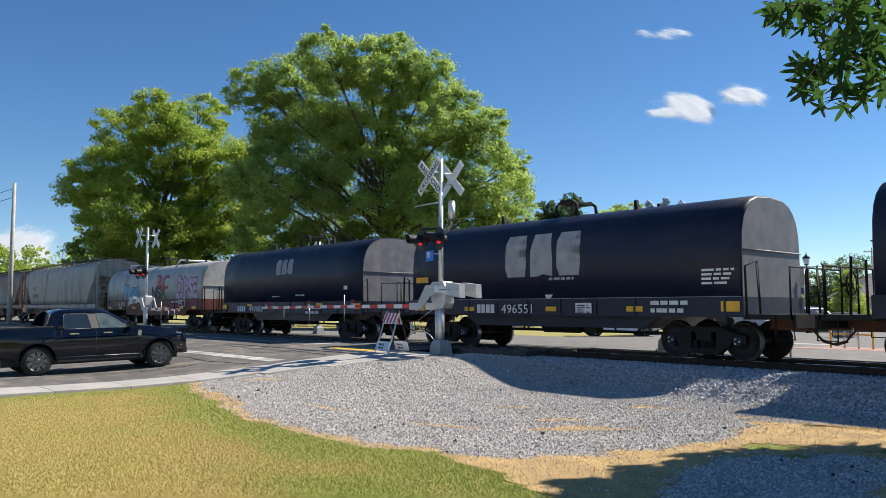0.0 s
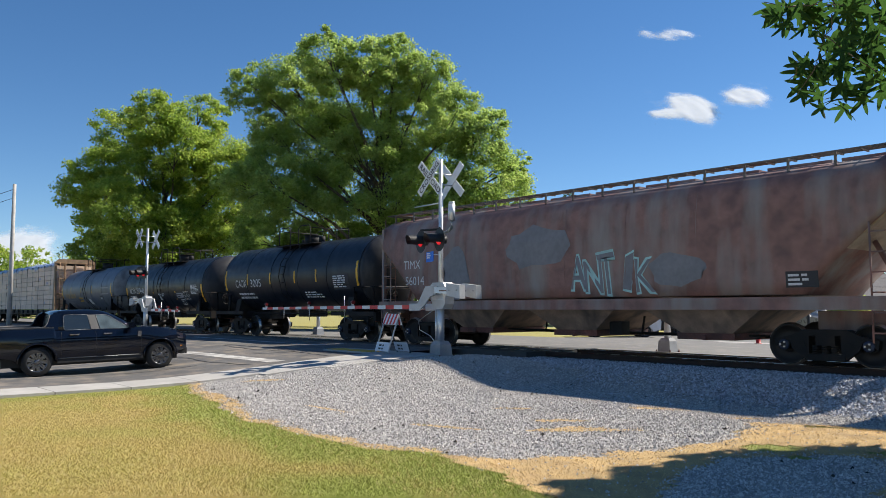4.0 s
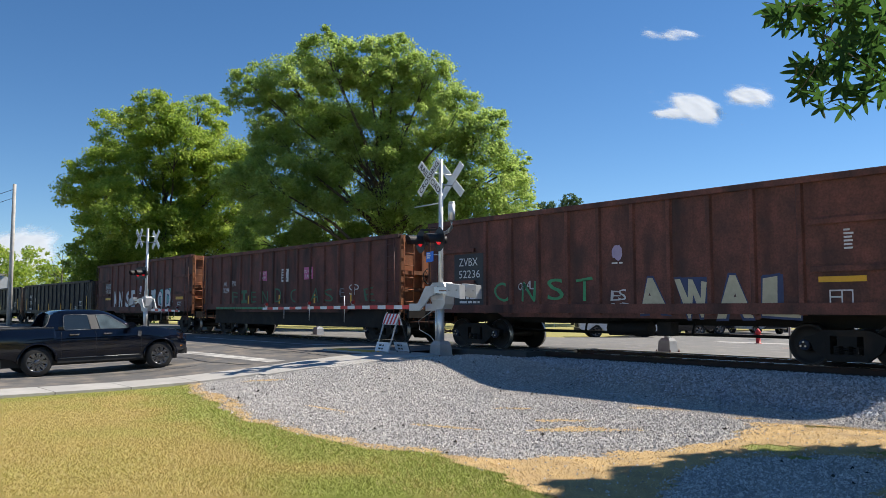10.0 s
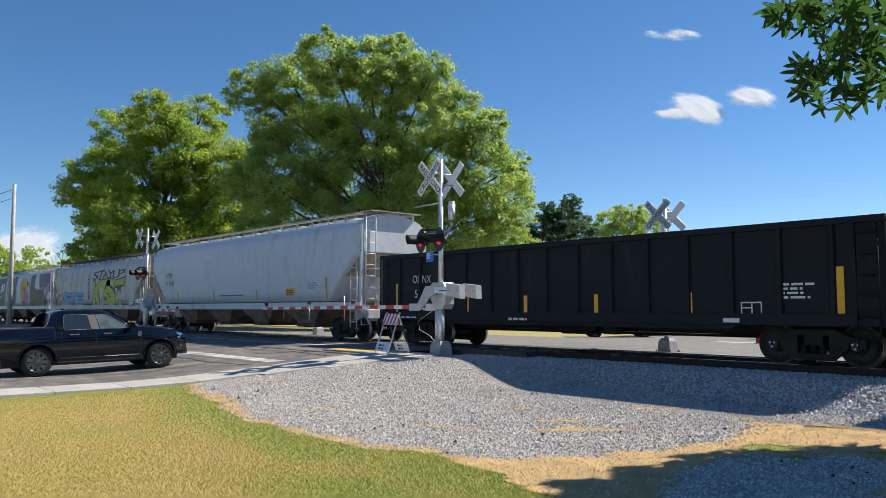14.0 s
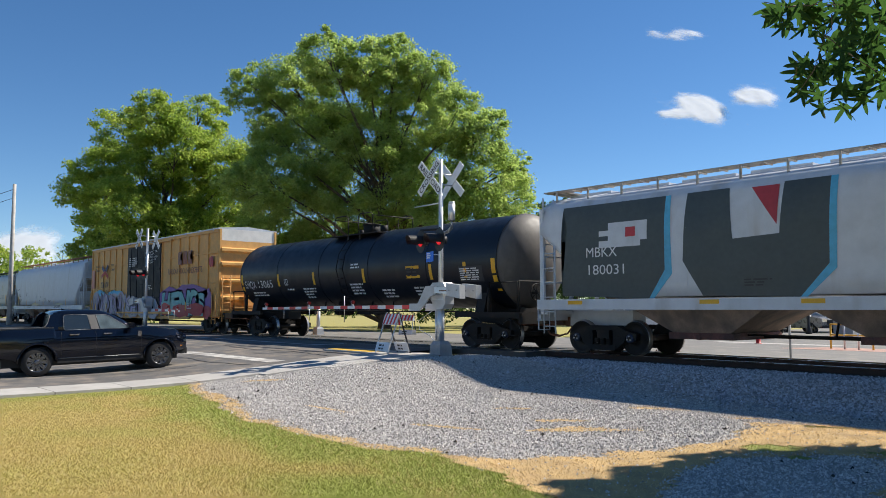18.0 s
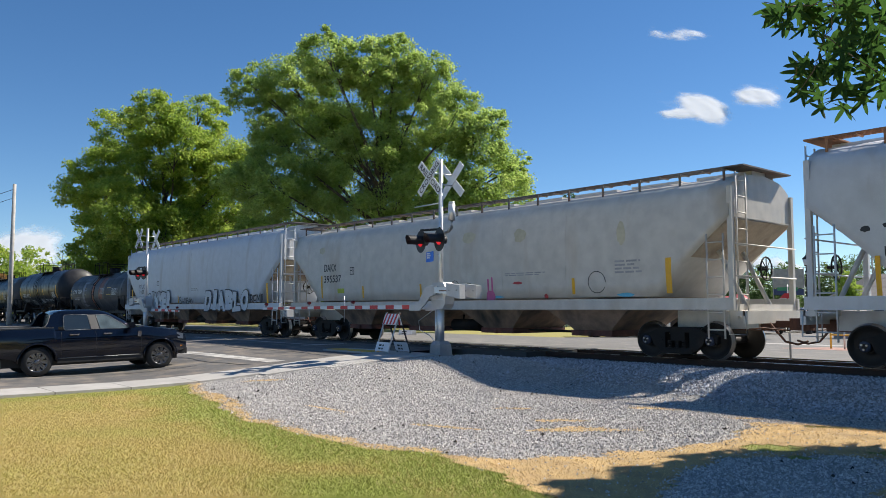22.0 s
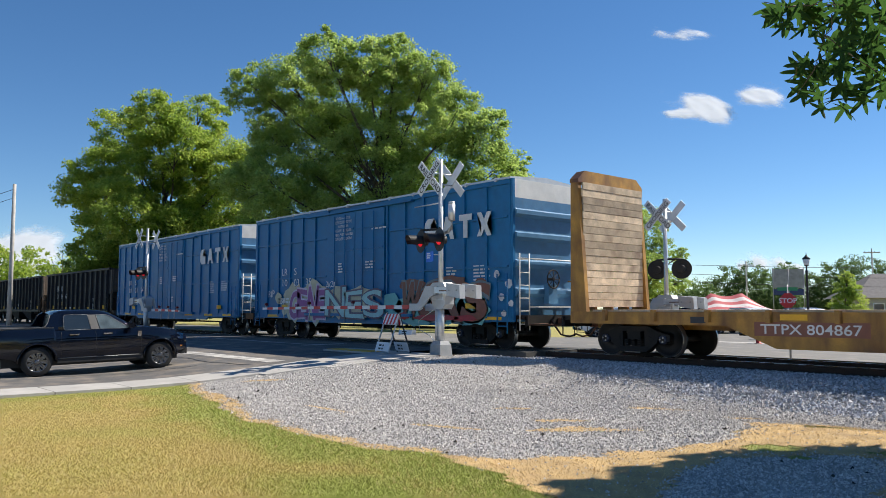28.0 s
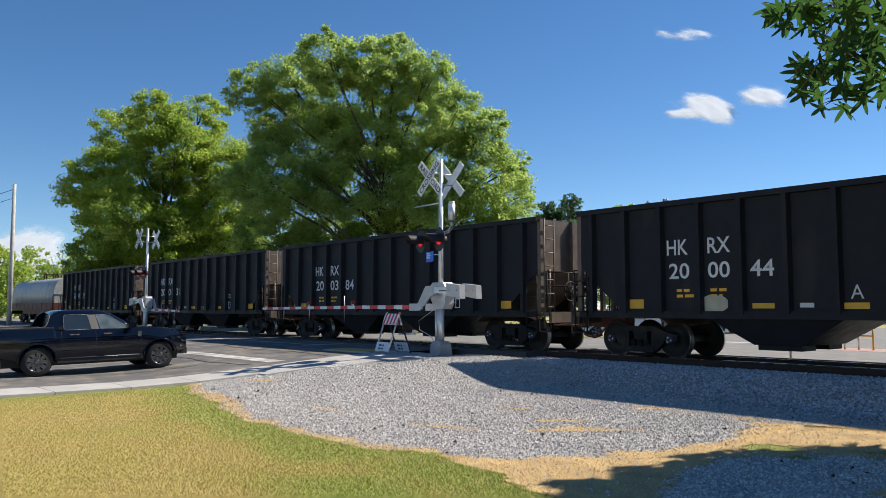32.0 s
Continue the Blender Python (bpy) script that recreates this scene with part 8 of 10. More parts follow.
BIGADD = [(-55.0, 27.9, 11.2, 2.0), (-58.0, 31.0, 7.2, 2.6), (-54.8, 33.9, 6.2, 2.5), (-49.5, 35.3, 5.8, 2.4), (-48.1, 39.2, 5.8, 2.2),
          (-44.6, 42.7, 6.3, 2.0), (-43.5, 45.8, 7.1, 1.4), (-56.7, 31.9, 3.9, 2.3), (-49.6, 33.8, 3.7, 2.2)]
LEFTADD = [(-70.0, 35.0, 8.7, 2.5), (-75.8, 34.8, 7.3, 3.2), (-80.7, 28.5, 7.3, 3.2), (-75.0, 30.4, 5.4, 3.1), (-82.0, 24.5, 6.3, 2.3),
           (-72.2, 35.4, 15.7, 2.3), (-81.5, 26.6, 5.0, 2.6), (-76.9, 33.1, 10.2, 2.9)]


tree("maple_tree", (-48.2, 36.0, 0.3), [
    (-48.7, 31.0, 20.3, 2.2), (-55.4, 32.0, 19.6, 2.7), (-56.9, 29.2, 19.4, 2.0), (-47.6, 33.8, 20.0, 2.1), (-47.7, 36.5, 21.1, 2.0), (-45.8, 38.2, 19.6, 1.9),
    (-51.0, 34.6, 17.3, 3.5), (-48.9, 38.7, 17.1, 3.4), (-42.4, 37.8, 15.3, 2.5), (-40.6, 39.0, 14.4, 2.0), (-54.7, 32.7, 14.4, 3.9), (-48.7, 34.6, 12.0, 3.9),
    (-47.6, 39.9, 12.0, 3.6), (-40.5, 38.8, 11.0, 2.8), (-41.5, 43.1, 12.5, 1.4), (-43.0, 44.7, 10.6, 1.7), (-52.1, 28.3, 10.9, 2.9), (-54.8, 33.9, 9.4, 3.5),
    (-50.8, 37.9, 8.5, 3.2), (-42.0, 37.4, 7.7, 2.9), (-39.6, 40.2, 7.7, 1.8), (-54.5, 29.3, 15.3, 1.7)] + BIGADD, 430000, 0.195, M["leaf_maple"],
    "tall broad maple tree in full green leaf beyond the track", 31, 0.55)
tree("linden_tree", (-79.1, 31.0, 0.3), [
    (-76.4, 28.5, 20.3, 2.7), (-80.3, 34.9, 22.1, 2.7), (-85.0, 28.2, 20.3, 2.7), (-76.2, 30.5, 17.4, 3.4), (-81.2, 28.4, 16.1, 3.8), (-83.4, 25.2, 14.3, 3.2),
    (-77.0, 35.7, 17.0, 3.2), (-80.6, 33.7, 13.6, 4.2), (-77.8, 26.3, 10.4, 3.9), (-74.6, 29.0, 8.7, 3.3), (-86.9, 27.1, 9.4, 2.4), (-74.1, 35.7, 11.4, 3.4), (-87.7, 25.1, 14.2, 1.8)] + LEFTADD,
    250000, 0.245, M["leaf_light"], "tall yellow-green broadleaf tree beyond the track", 32, 0.5)
FARW = "woods beyond the crossing"
tree("pine_tree", (-48.3, 58.5, 0.3), [(-47.5, 57.4, 11.7, 0.9), (-49.4, 59.6, 10.2, 1.7), (-50.1, 58.3, 9.8, 1.2), (-47.5, 58.2, 8.0, 2.1), (-48.9, 58.1, 5.9, 2.4), (-47.7, 59.1, 4.3, 2.2)],
     34000, 0.2, M["needle"], "dark green pine tree with layered boughs", 33, 0.22, group=FARW)
tree("pine_tree", (-52.3, 58.7, 0.3), [(-51.1, 57.9, 11.3, 1.0), (-53.2, 59.8, 9.9, 1.4), (-53.2, 59.3, 7.8, 1.8), (-51.5, 58.2, 5.5, 2.0), (-52.7, 58.2, 3.2, 2.0)],
     30000, 0.2, M["needle"], "dark green pine tree with layered boughs", 34, 0.22, group=FARW)
tree("oak_tree", (-50.0, 71.5, 0.3), [(-49.4, 69.4, 11.2, 1.8), (-53.4, 71.3, 11.0, 1.8), (-50.4, 74.0, 11.0, 1.9), (-50.4, 69.3, 8.8, 2.4), (-48.5, 73.8, 8.0, 1.6), (-49.9, 71.6, 6.4, 2.5),
     (-53.1, 69.9, 7.8, 2.2), (-49.9, 74.7, 4.7, 1.9), (-50.3, 68.0, 4.5, 2.4), (-45.5, 72.9, 7.5, 0.8), (-48.4, 76.9, 4.7, 1.1)], 50000, 0.22, M["leaf_maple"], "green oak tree with an open crown", 35, 0.3, group=FARW)


def woods(name, rows, count, leaf, material, label, seed):
    """A far belt of trees, joined: trunks and leaf clumps."""
    v, f = crown(rows, count, leaf, seed, 0.3)
    return tagged(new(name, fast_mesh(name, v, f, material)), label, "woods", kind="stuff")


far = [(-87.9, 149.1, 6.1, 2.6), (-90.2, 163.8, 9.0, 4.1), (-86.2, 166.4, 10.2, 3.8), (-79.8, 161.3, 7.4, 3.6), (-78.4, 168.8, 10.0, 3.9), (-74.9, 171.7, 7.5, 3.1), (-73.0, 178.8, 10.7, 3.7),
       (-70.5, 185.0, 11.4, 4.4), (-63.0, 176.7, 9.6, 3.8), (-59.5, 179.2, 9.6, 4.7), (-88.5, 165.5, 5.1, 3.8), (-73.2, 173.2, 5.6, 3.7), (-68.9, 186.2, 5.7, 3.8), (-76.0, 159.5, 4.9, 3.3)]
woods("far_woods", [(x, y, z * 0.86, r * 0.9) for x, y, z, r in far] + [(x, y + 4, 2.0, 3.2) for x, y, z, r in far], 80000, 0.36, M["leaf_woods"], "far belt of mixed green woods", 41)
rr = random.Random(8)
belt = []
for k in range(60):
    a = k / 59
    x, y = -230 + 170 * a, 40 + 190 * a
    belt.append((x + rr.uniform(-4, 4), y + rr.uniform(-4, 4), rr.uniform(2.0, 5.5), rr.uniform(3.5, 5.5)))
woods("far_woods", belt, 70000, 0.6, M["leaf_woods"], "low dark belt of distant woods", 42)
woods("far_woods", [(-139.4, 28.9, 7.7, 3.6), (-149.0, 35.2, 9.8, 2.5), (-145.3, 37.5, 8.2, 2.4), (-133.8, 38.3, 8.7, 2.0), (-136.3, 41.3, 8.0, 2.4), (-143.8, 31.6, 5.2, 3.7), (-144.2, 36.0, 5.3, 3.4),
                   (-143.4, 40.3, 5.3, 3.4), (-141.1, 26.0, 8.6, 3.6), (-127.3, 40.2, 9.4, 1.3), (-139, 30, 3, 3.5), (-145, 24, 4, 4)], 16000, 0.5, M["leaf_light"], "roadside trees down the line", 43)
rows_ = [(-58 + 4.6 * k + rr.uniform(-1, 1), 46 + 1.2 * k + rr.uniform(-2, 2), rr.uniform(1.5, 4.5), rr.uniform(2.0, 3.0)) for k in range(4)]
rows_ += [(-95 + 5 * k + rr.uniform(-1, 1), 30 + 1.6 * k + rr.uniform(-2, 2), rr.uniform(1.5, 4.0), rr.uniform(2.2, 3.2)) for k in range(10)]
woods("undergrowth", rows_, 24000, 0.3, M["leaf_dark"], "dense dark undergrowth below the trees", 44)
tree("arborvitae", (-22.8, 57.5, 0.3), [(-22.8, 57.5, 1.0, 1.25), (-22.8, 57.5, 2.0, 1.1), (-22.8, 57.5, 3.0, 0.85), (-22.8, 57.5, 3.9, 0.45)], 14000, 0.11, M["leaf_light"], "cone-shaped yellow-green evergreen shrub", 45, 0.08)


def bare_tree(m):
    t = thing("bare_tree", "leafless grey tree down the line", "tree", "", m)
    bm = bmesh.new()
    tube(bm, [(0, 0, 0), (0.1, 0, 4), (0, 0.1, 8)], 0.18, 6, 0.05)
    part("trunk", bm, M["bark"], t)
    r2 = random.Random(3)
    for k in range(9):
        z = 4 + k * 0.5
        a = r2.uniform(0, 6.28)
        d = Vector((math.cos(a), math.sin(a), 0.9)) * r2.uniform(1.2, 2.4)
        bm = bmesh.new()
        p = Vector((0.05, 0.05, z))
        tube(bm, [p, p + d * 0.5, p + d], 0.05, 5, 0.015)
        for _ in range(3):
            q = p + d * r2.uniform(0.4, 0.9)
            tube(bm, [q, q + Vector((r2.uniform(-0.6, 0.6), r2.uniform(-0.6, 0.6), r2.uniform(0.3, 0.9)))], 0.02, 4, 0.008)
        part("limb", bm, M["bark"], t)
    return t


bare_tree(pose(-118.0, 31.5, 0.2))


# ---- sweetgum by the camera: one bough hangs into view, its unseen crown is placed to shade the grass ----
M["leaf_gum"] = leaf_material("sweetgum_leaves", (0.02, 0.05, 0.014), (0.038, 0.09, 0.02), (0.08, 0.16, 0.03))


def gum_leaf():
    """A star-shaped leaf with five pointed lobes, its stalk at the origin."""
    bm = bmesh.new()
    c = bm.verts.new((0, 0.32, 0.02))
    out = []
    for i, (ang, ln) in enumerate(((-118, 0.6), (-58, 0.85), (0, 1.0), (58, 0.85), (118, 0.6))):
        a = radians(ang)
        for da, q in ((-14, 0.52), (-7, 0.8), (0, 1.0), (7, 0.8), (14, 0.52)):
            b = a + radians(da)
            out.append(bm.verts.new((math.sin(b) * ln * q, 0.32 + math.cos(b) * ln * q, -0.22 * q * q * ln)))
        if i < 4:
            n2 = radians(ang + 30)
            out.append(bm.verts.new((math.sin(n2) * 0.24, 0.32 + math.cos(n2) * 0.24, 0.0)))
    stem = bm.verts.new((0.0, 0.06, 0.0))
    out.append(stem)
    for a, b in zip(out, out[1:] + out[:1]):
        bm.faces.new((c, a, b))
    return bm


gum = thing("sweetgum_tree", "sweetgum tree with star-shaped dark green leaves", "tree")
bm = bmesh.new()
tube(bm, [(3.4, 10.5, -0.1), (3.4, 10.5, 1.5), (3.2, 10.7, 4.0), (3.1, 10.9, 8.5)], 0.26, 10, 0.05)
part("trunk", bm, M["bark"], gum)
boughs = [[(3.3, 10.5, 3.0), (2.6, 7.0, 3.9), (1.2, 4.2, 4.1), (-0.5, 3.2, 3.35), (-0.95, 3.0, 2.98)], [(3.3, 10.6, 4.0), (0.6, 11.5, 5.2), (-1.2, 12.6, 5.4)], [(3.2, 10.6, 4.5), (4.5, 13, 6.5)],
          [(3.2, 10.7, 5.0), (2.0, 14.5, 6.0)], [(3.3, 10.4, 3.6), (5.5, 8.0, 5.0)], [(2.6, 7.0, 3.9), (0.4, 5.4, 4.6), (-0.6, 4.2, 4.2)]]
for b in boughs:
    bm = bmesh.new()
    tube(bm, b, 0.09, 7, 0.012)
    part("bough", bm, M["bark"], gum)
gr = random.Random(77)
# Unseen flat round crown, added so that its shadow fits the grass's shaded patch.
dome = []
for k in range(420):
    a, q, up = gr.uniform(0, 2 * math.pi), math.sqrt(gr.random()), gr.uniform(-1, 1)
    dome.append((0.3 + 3.45 * q * math.cos(a), 12.35 + 3.45 * q * math.sin(a), 5.2 + 0.8 * up * math.sqrt(1 - q * q), 0.55))
for k in range(72):
    a = 2 * math.pi * k / 72
    dome.append((0.3 + 3.55 * math.cos(a), 12.35 + 3.55 * math.sin(a), 5.2 + gr.uniform(-0.15, 0.15), 0.45))
v, f = crown(dome, 60000, 0.3, 51, 0.2, 8, 0.28)
hang("crown", fast_mesh("crown", v, f, M["leaf_gum"]), gum, None, "dense unseen crown of leaves added to shade the grass")
leaf_me = finish(gum_leaf(), "leaf", M["leaf_gum"])


def hang_leaves(count, seed):
    """Single leaves round the hanging end of the long bough."""
    r2 = random.Random(seed)
    for k in range(count):
        c, spread = HANG[k % len(HANG)]
        p = Vector(c) + Vector((0.055, 0.05, 0)) + Vector((r2.gauss(0, spread), r2.gauss(0, spread), r2.gauss(0, spread * 0.8)))
        s = r2.uniform(0.07, 0.11)
        m = Matrix.Translation(p) @ Euler((radians(r2.gauss(-65, 30)), radians(r2.gauss(0, 30)), r2.uniform(0, 6.28)), "ZYX").to_matrix().to_4x4() @ Matrix.Diagonal((s, s, s, 1))
        hang("leaf", leaf_me, gum, m)


HANG = [((-1.69, 3.46, 3.15), 0.05), ((-1.75, 3.67, 3.15), 0.05), ((-1.66, 3.62, 3.16), 0.05), ((-1.66, 3.83, 3.23), 0.05), ((-1.64, 3.87, 3.13), 0.05), ((-1.47, 3.58, 2.96), 0.05),
        ((-1.43, 3.56, 3.04), 0.05), ((-1.58, 4.14, 3.17), 0.05), ((-1.4, 3.81, 3.15), 0.05), ((-1.34, 3.87, 3.09), 0.05), ((-1.62, 4.22, 3.34), 0.05), ((-1.41, 4.01, 3.02), 0.05),
        ((-1.54, 4.19, 3.09), 0.05), ((-1.67, 3.73, 2.92), 0.05), ((-1.74, 3.8, 2.86), 0.05), ((-1.59, 3.54, 2.7), 0.05), ((-1.66, 3.89, 2.87), 0.05), ((-1.64, 4.11, 2.97), 0.05),
        ((-1.55, 3.92, 2.81), 0.05), ((-1.53, 4.13, 2.96), 0.05), ((-1.49, 4.12, 2.84), 0.05), ((-1.32, 3.77, 2.79), 0.05), ((-1.66, 4.01, 2.78), 0.05), ((-1.6, 3.91, 2.98), 0.05),
        ((-1.37, 3.88, 3.18), 0.05), ((-1.43, 3.57, 3.13), 0.05)]
hang_leaves(150, 5)
node = Vector((-0.95, 3.0, 2.98))
for c, spread in HANG:
    higher = [Vector(q) for q, _ in HANG if q[2] > c[2] + 0.02]
    up = min(higher, key=lambda q: (q - Vector(c)).length) if higher else node
    bm = bmesh.new()
    tube(bm, [up, (up + Vector(c)) / 2 + Vector((0.01, 0.01, -0.02)), c], 0.003, 5, 0.002)
    part("twig", bm, M["bark"], gum)


# ---- clouds ----
def cloud_material():
    """White vapour: dense in the heart, thinning out unevenly to nothing at the rim."""
    m = bpy.data.materials.new("cloud_white")
    m.use_nodes = True
    n, l = m.node_tree.nodes, m.node_tree.links
    n.remove(n["Principled BSDF"])
    tc = n.new("ShaderNodeTexCoord")
    oi = n.new("ShaderNodeObjectInfo")
    off = n.new("ShaderNodeMath")
    off.operation, off.inputs[1].default_value = "MULTIPLY", 400.0
    l.new(oi.outputs["Random"], off.inputs[0])
    sh = n.new("ShaderNodeVectorMath")
    l.new(tc.outputs["Object"], sh.inputs[0])
    l.new(off.outputs[0], sh.inputs[1])
    t = n.new("ShaderNodeTexNoise")
    t.inputs["Scale"].default_value, t.inputs["Detail"].default_value, t.inputs["Roughness"].default_value = 0.028, 7, 0.62
    l.new(sh.outputs[0], t.inputs["Vector"])
    at = n.new("ShaderNodeAttribute")
    at.attribute_name = "thickness"
    mul = n.new("ShaderNodeMath")
    mul.operation, mul.inputs[1].default_value, mul.inputs[2].default_value = "MULTIPLY_ADD", 1.5, -0.75
    l.new(t.outputs["Fac"], mul.inputs[0])
    add = n.new("ShaderNodeMath")
    l.new(mul.outputs[0], add.inputs[0])
    l.new(at.outputs["Fac"], add.inputs[1])
    r = n.new("ShaderNodeMapRange")
    r.interpolation_type = "SMOOTHSTEP"
    r.inputs["From Min"].default_value, r.inputs["From Max"].default_value, r.inputs["To Max"].default_value = 0.1, 1.05, 0.95
    l.new(add.outputs[0], r.inputs["Value"])
    d, tl, tp, m1, m2 = n.new("ShaderNodeBsdfDiffuse"), n.new("ShaderNodeBsdfTranslucent"), n.new("ShaderNodeBsdfTransparent"), n.new("ShaderNodeMixShader"), n.new("ShaderNodeMixShader")
    for q in (d, tl):
        q.inputs["Color"].default_value = (0.78, 0.81, 0.86, 1)
    m1.inputs[0].default_value = 0.12
    l.new(d.outputs[0], m1.inputs[1])
    l.new(tl.outputs[0], m1.inputs[2])
    l.new(r.outputs[0], m2.inputs[0])
    l.new(tp.outputs[0], m2.inputs[1])
    l.new(m1.outputs[0], m2.inputs[2])
    l.new(m2.outputs[0], n["Material Output"].inputs["Surface"])
    return m


M["cloud"] = cloud_material()
CLOUDS = []


def cloud(centre, puffs, label, seed, drift=38.0, thick=1.0):
    """A bulging bank of vapour facing the town; puffs are given across and up from the centre with a radius in metres."""
    right, away = np.array((0.656, 0.754, 0)), np.array((-0.754, 0.656, 0))
    x0, x1 = min(p[0] - p[2] * 1.8 for p in puffs), max(p[0] + p[2] * 1.8 for p in puffs)
    z0, z1 = min(p[1] - p[2] * 1.5 for p in puffs), max(p[1] + p[2] * 1.5 for p in puffs)
    nx, nz = 48, 28
    vs, dens = [], []
    for j in range(nz + 1):
        for i in range(nx + 1):
            x, z = x0 + (x1 - x0) * i / nx, z0 + (z1 - z0) * j / nz
            g = sum(math.exp(-((x - dx) / rad) ** 2 - ((z - dz) / (rad * 0.9)) ** 2) for dx, dz, rad in puffs)
            g = min(g, 1.25) * smooth_step(0, 0.12, min(i / nx, 1 - i / nx)) * smooth_step(0, 0.12, min(j / nz, 1 - j / nz))
            bulge = 5 * min(g, 1.0) + 1.5 * noise.noise(Vector((x, seed * 9, z)) * 0.05)
            vs.append(right * x + away * (z * 1.3 - bulge) + np.array((0, 0, z)))
            dens.append(g * thick)
    fs = [(j * (nx + 1) + i, j * (nx + 1) + i + 1, (j + 1) * (nx + 1) + i + 1, (j + 1) * (nx + 1) + i) for j in range(nz) for i in range(nx)]
    me = fast_mesh("cloud", vs, fs, M["cloud"], True)
    me.attributes.new("thickness", "FLOAT", "POINT").data.foreach_set("value", dens)
    ob = new("cloud", me)
    ob.location = centre
    CLOUDS.append((ob, Vector(centre), Vector(right) * drift))
    return tagged(ob, label, "cloud", "clouds", "structure")


cloud((-815, 1348, 395), [(-84, -22, 12), (-66, -20, 13), (-50, -20, 13), (-16, 12, 30), (12, 8, 31), (-14, -20, 26), (12, -22, 22)], "small white fair-weather cloud", 1)
cloud((-746, 1428, 420), [(-24, -10, 22), (-4, -2, 29), (16, -6, 22)], "small white fair-weather cloud", 2)
cloud((-857, 1300, 554), [(-34, -20, 17), (18, -22, 20), (42, -24, 17), (0, -34, 14)], "thin wispy white cloud", 3, thick=0.62)
cloud((-1665, 372, 130), [(-50, -10, 30), (-10, 0, 34), (30, -6, 26), (0, -40, 40), (50, -40, 30), (-60, -45, 34)], "white cumulus cloud low over the horizon", 4, 20)
cloud((-734, 1441, 85), [(-50, -5, 14), (-10, 5, 18), (30, 0, 16), (60, -6, 12)], "pale low cloud over the horizon", 5, 20)


# ---- crossing signals ----
def blade_text(parent, text, m, high, material):
    co, tri = letters(text, 0.01)
    k = high / 0.72
    px = (co[:, 0] - (co[:, 0].max() + co[:, 0].min()) / 2) * k * 1.05
    pz = (co[:, 1] - 0.36) * k
    v = np.stack([px, np.full(len(px), -0.014), pz], 1)
    return hang("letters", fast_mesh("letters", v, tri, material), parent, m)


def crossbuck(mast, z, y, turn, written=True):
    """Two crossed white blades. They face -y of their own frame."""
    base = pose(0, 0, z, 0, 0, turn) @ pose(0, y, 0)
    for ang, words in ((45, (("RAIL", -0.36), ("ROAD", 0.36))), (-45, (("CROSSING", 0.0),))):
        bm = bmesh.new()
        box(bm, -0.61, 0.61, -0.006, 0.006, -0.115, 0.115)
        for f in bm.faces:
            f.material_index = 0 if f.normal.y < -0.5 or f.calc_center_median().y < -0.005 else 1
        lift = 0.008 if ang > 0 else -0.008
        b = part("blade", bm, [M["sign_white"], M["sign_back"]], mast, "white crossbuck blade", 0.0, base @ pose(0, lift, 0) @ pose(0, 0, 0, 0, ang, 0))
        for text, off in words:
            blade_text(b, text, pose(off * (0.85 if text != "CROSSING" else 1), 0, 0), 0.155, M["sign_black"])


def flasher(mast, x, y, z, turn, big=False):
    """A lamp with a round black backplate, hood and red lens, facing -y of its own frame."""
    base = pose(x, y, z, 0, 0, turn)
    bm = bmesh.new()
    lathe(bm, [(0.0, 0.32), (0.012, 0.32)], 28, "y")
    lathe(bm, [(0.012, 0.13), (0.2, 0.11)], 14, "y")
    plate = part("backplate", bm, M["lamp_black"], mast, "round black lamp backplate", 0.0, base)
    bm = bmesh.new()
    for k in range(14):
        a, b = math.pi * (k / 14 * 1.3 - 0.15), math.pi * ((k + 1) / 14 * 1.3 - 0.15)
        rr = 0.165
        v = [(rr * math.cos(a), 0, rr * math.sin(a)), (rr * math.cos(b), 0, rr * math.sin(b)),
             (rr * math.cos(b), -0.38 - 0.06 * math.sin(b), rr * math.sin(b)), (rr * math.cos(a), -0.38 - 0.06 * math.sin(a), rr * math.sin(a))]
        f1 = [bm.verts.new(p) for p in v]
        f2 = [bm.verts.new((p[0] * 1.03, p[1], p[2] * 1.03)) for p in v]
        bm.faces.new(f1)
        bm.faces.new(f2[::-1])
        bm.faces.new((f1[2], f1[3], f2[3], f2[2]))
    bmesh.ops.remove_doubles(bm, verts=bm.verts, dist=0.0005)
    part("hood", bm, M["lamp_black"], plate)
    bm = bmesh.new()
    lathe(bm, [(-0.005, 0.152), (-0.04, 0.12), (-0.055, 0.05)], 18, "y")
    part("lens", bm, M["red_lens"], plate, "glowing red lens")
    return plate


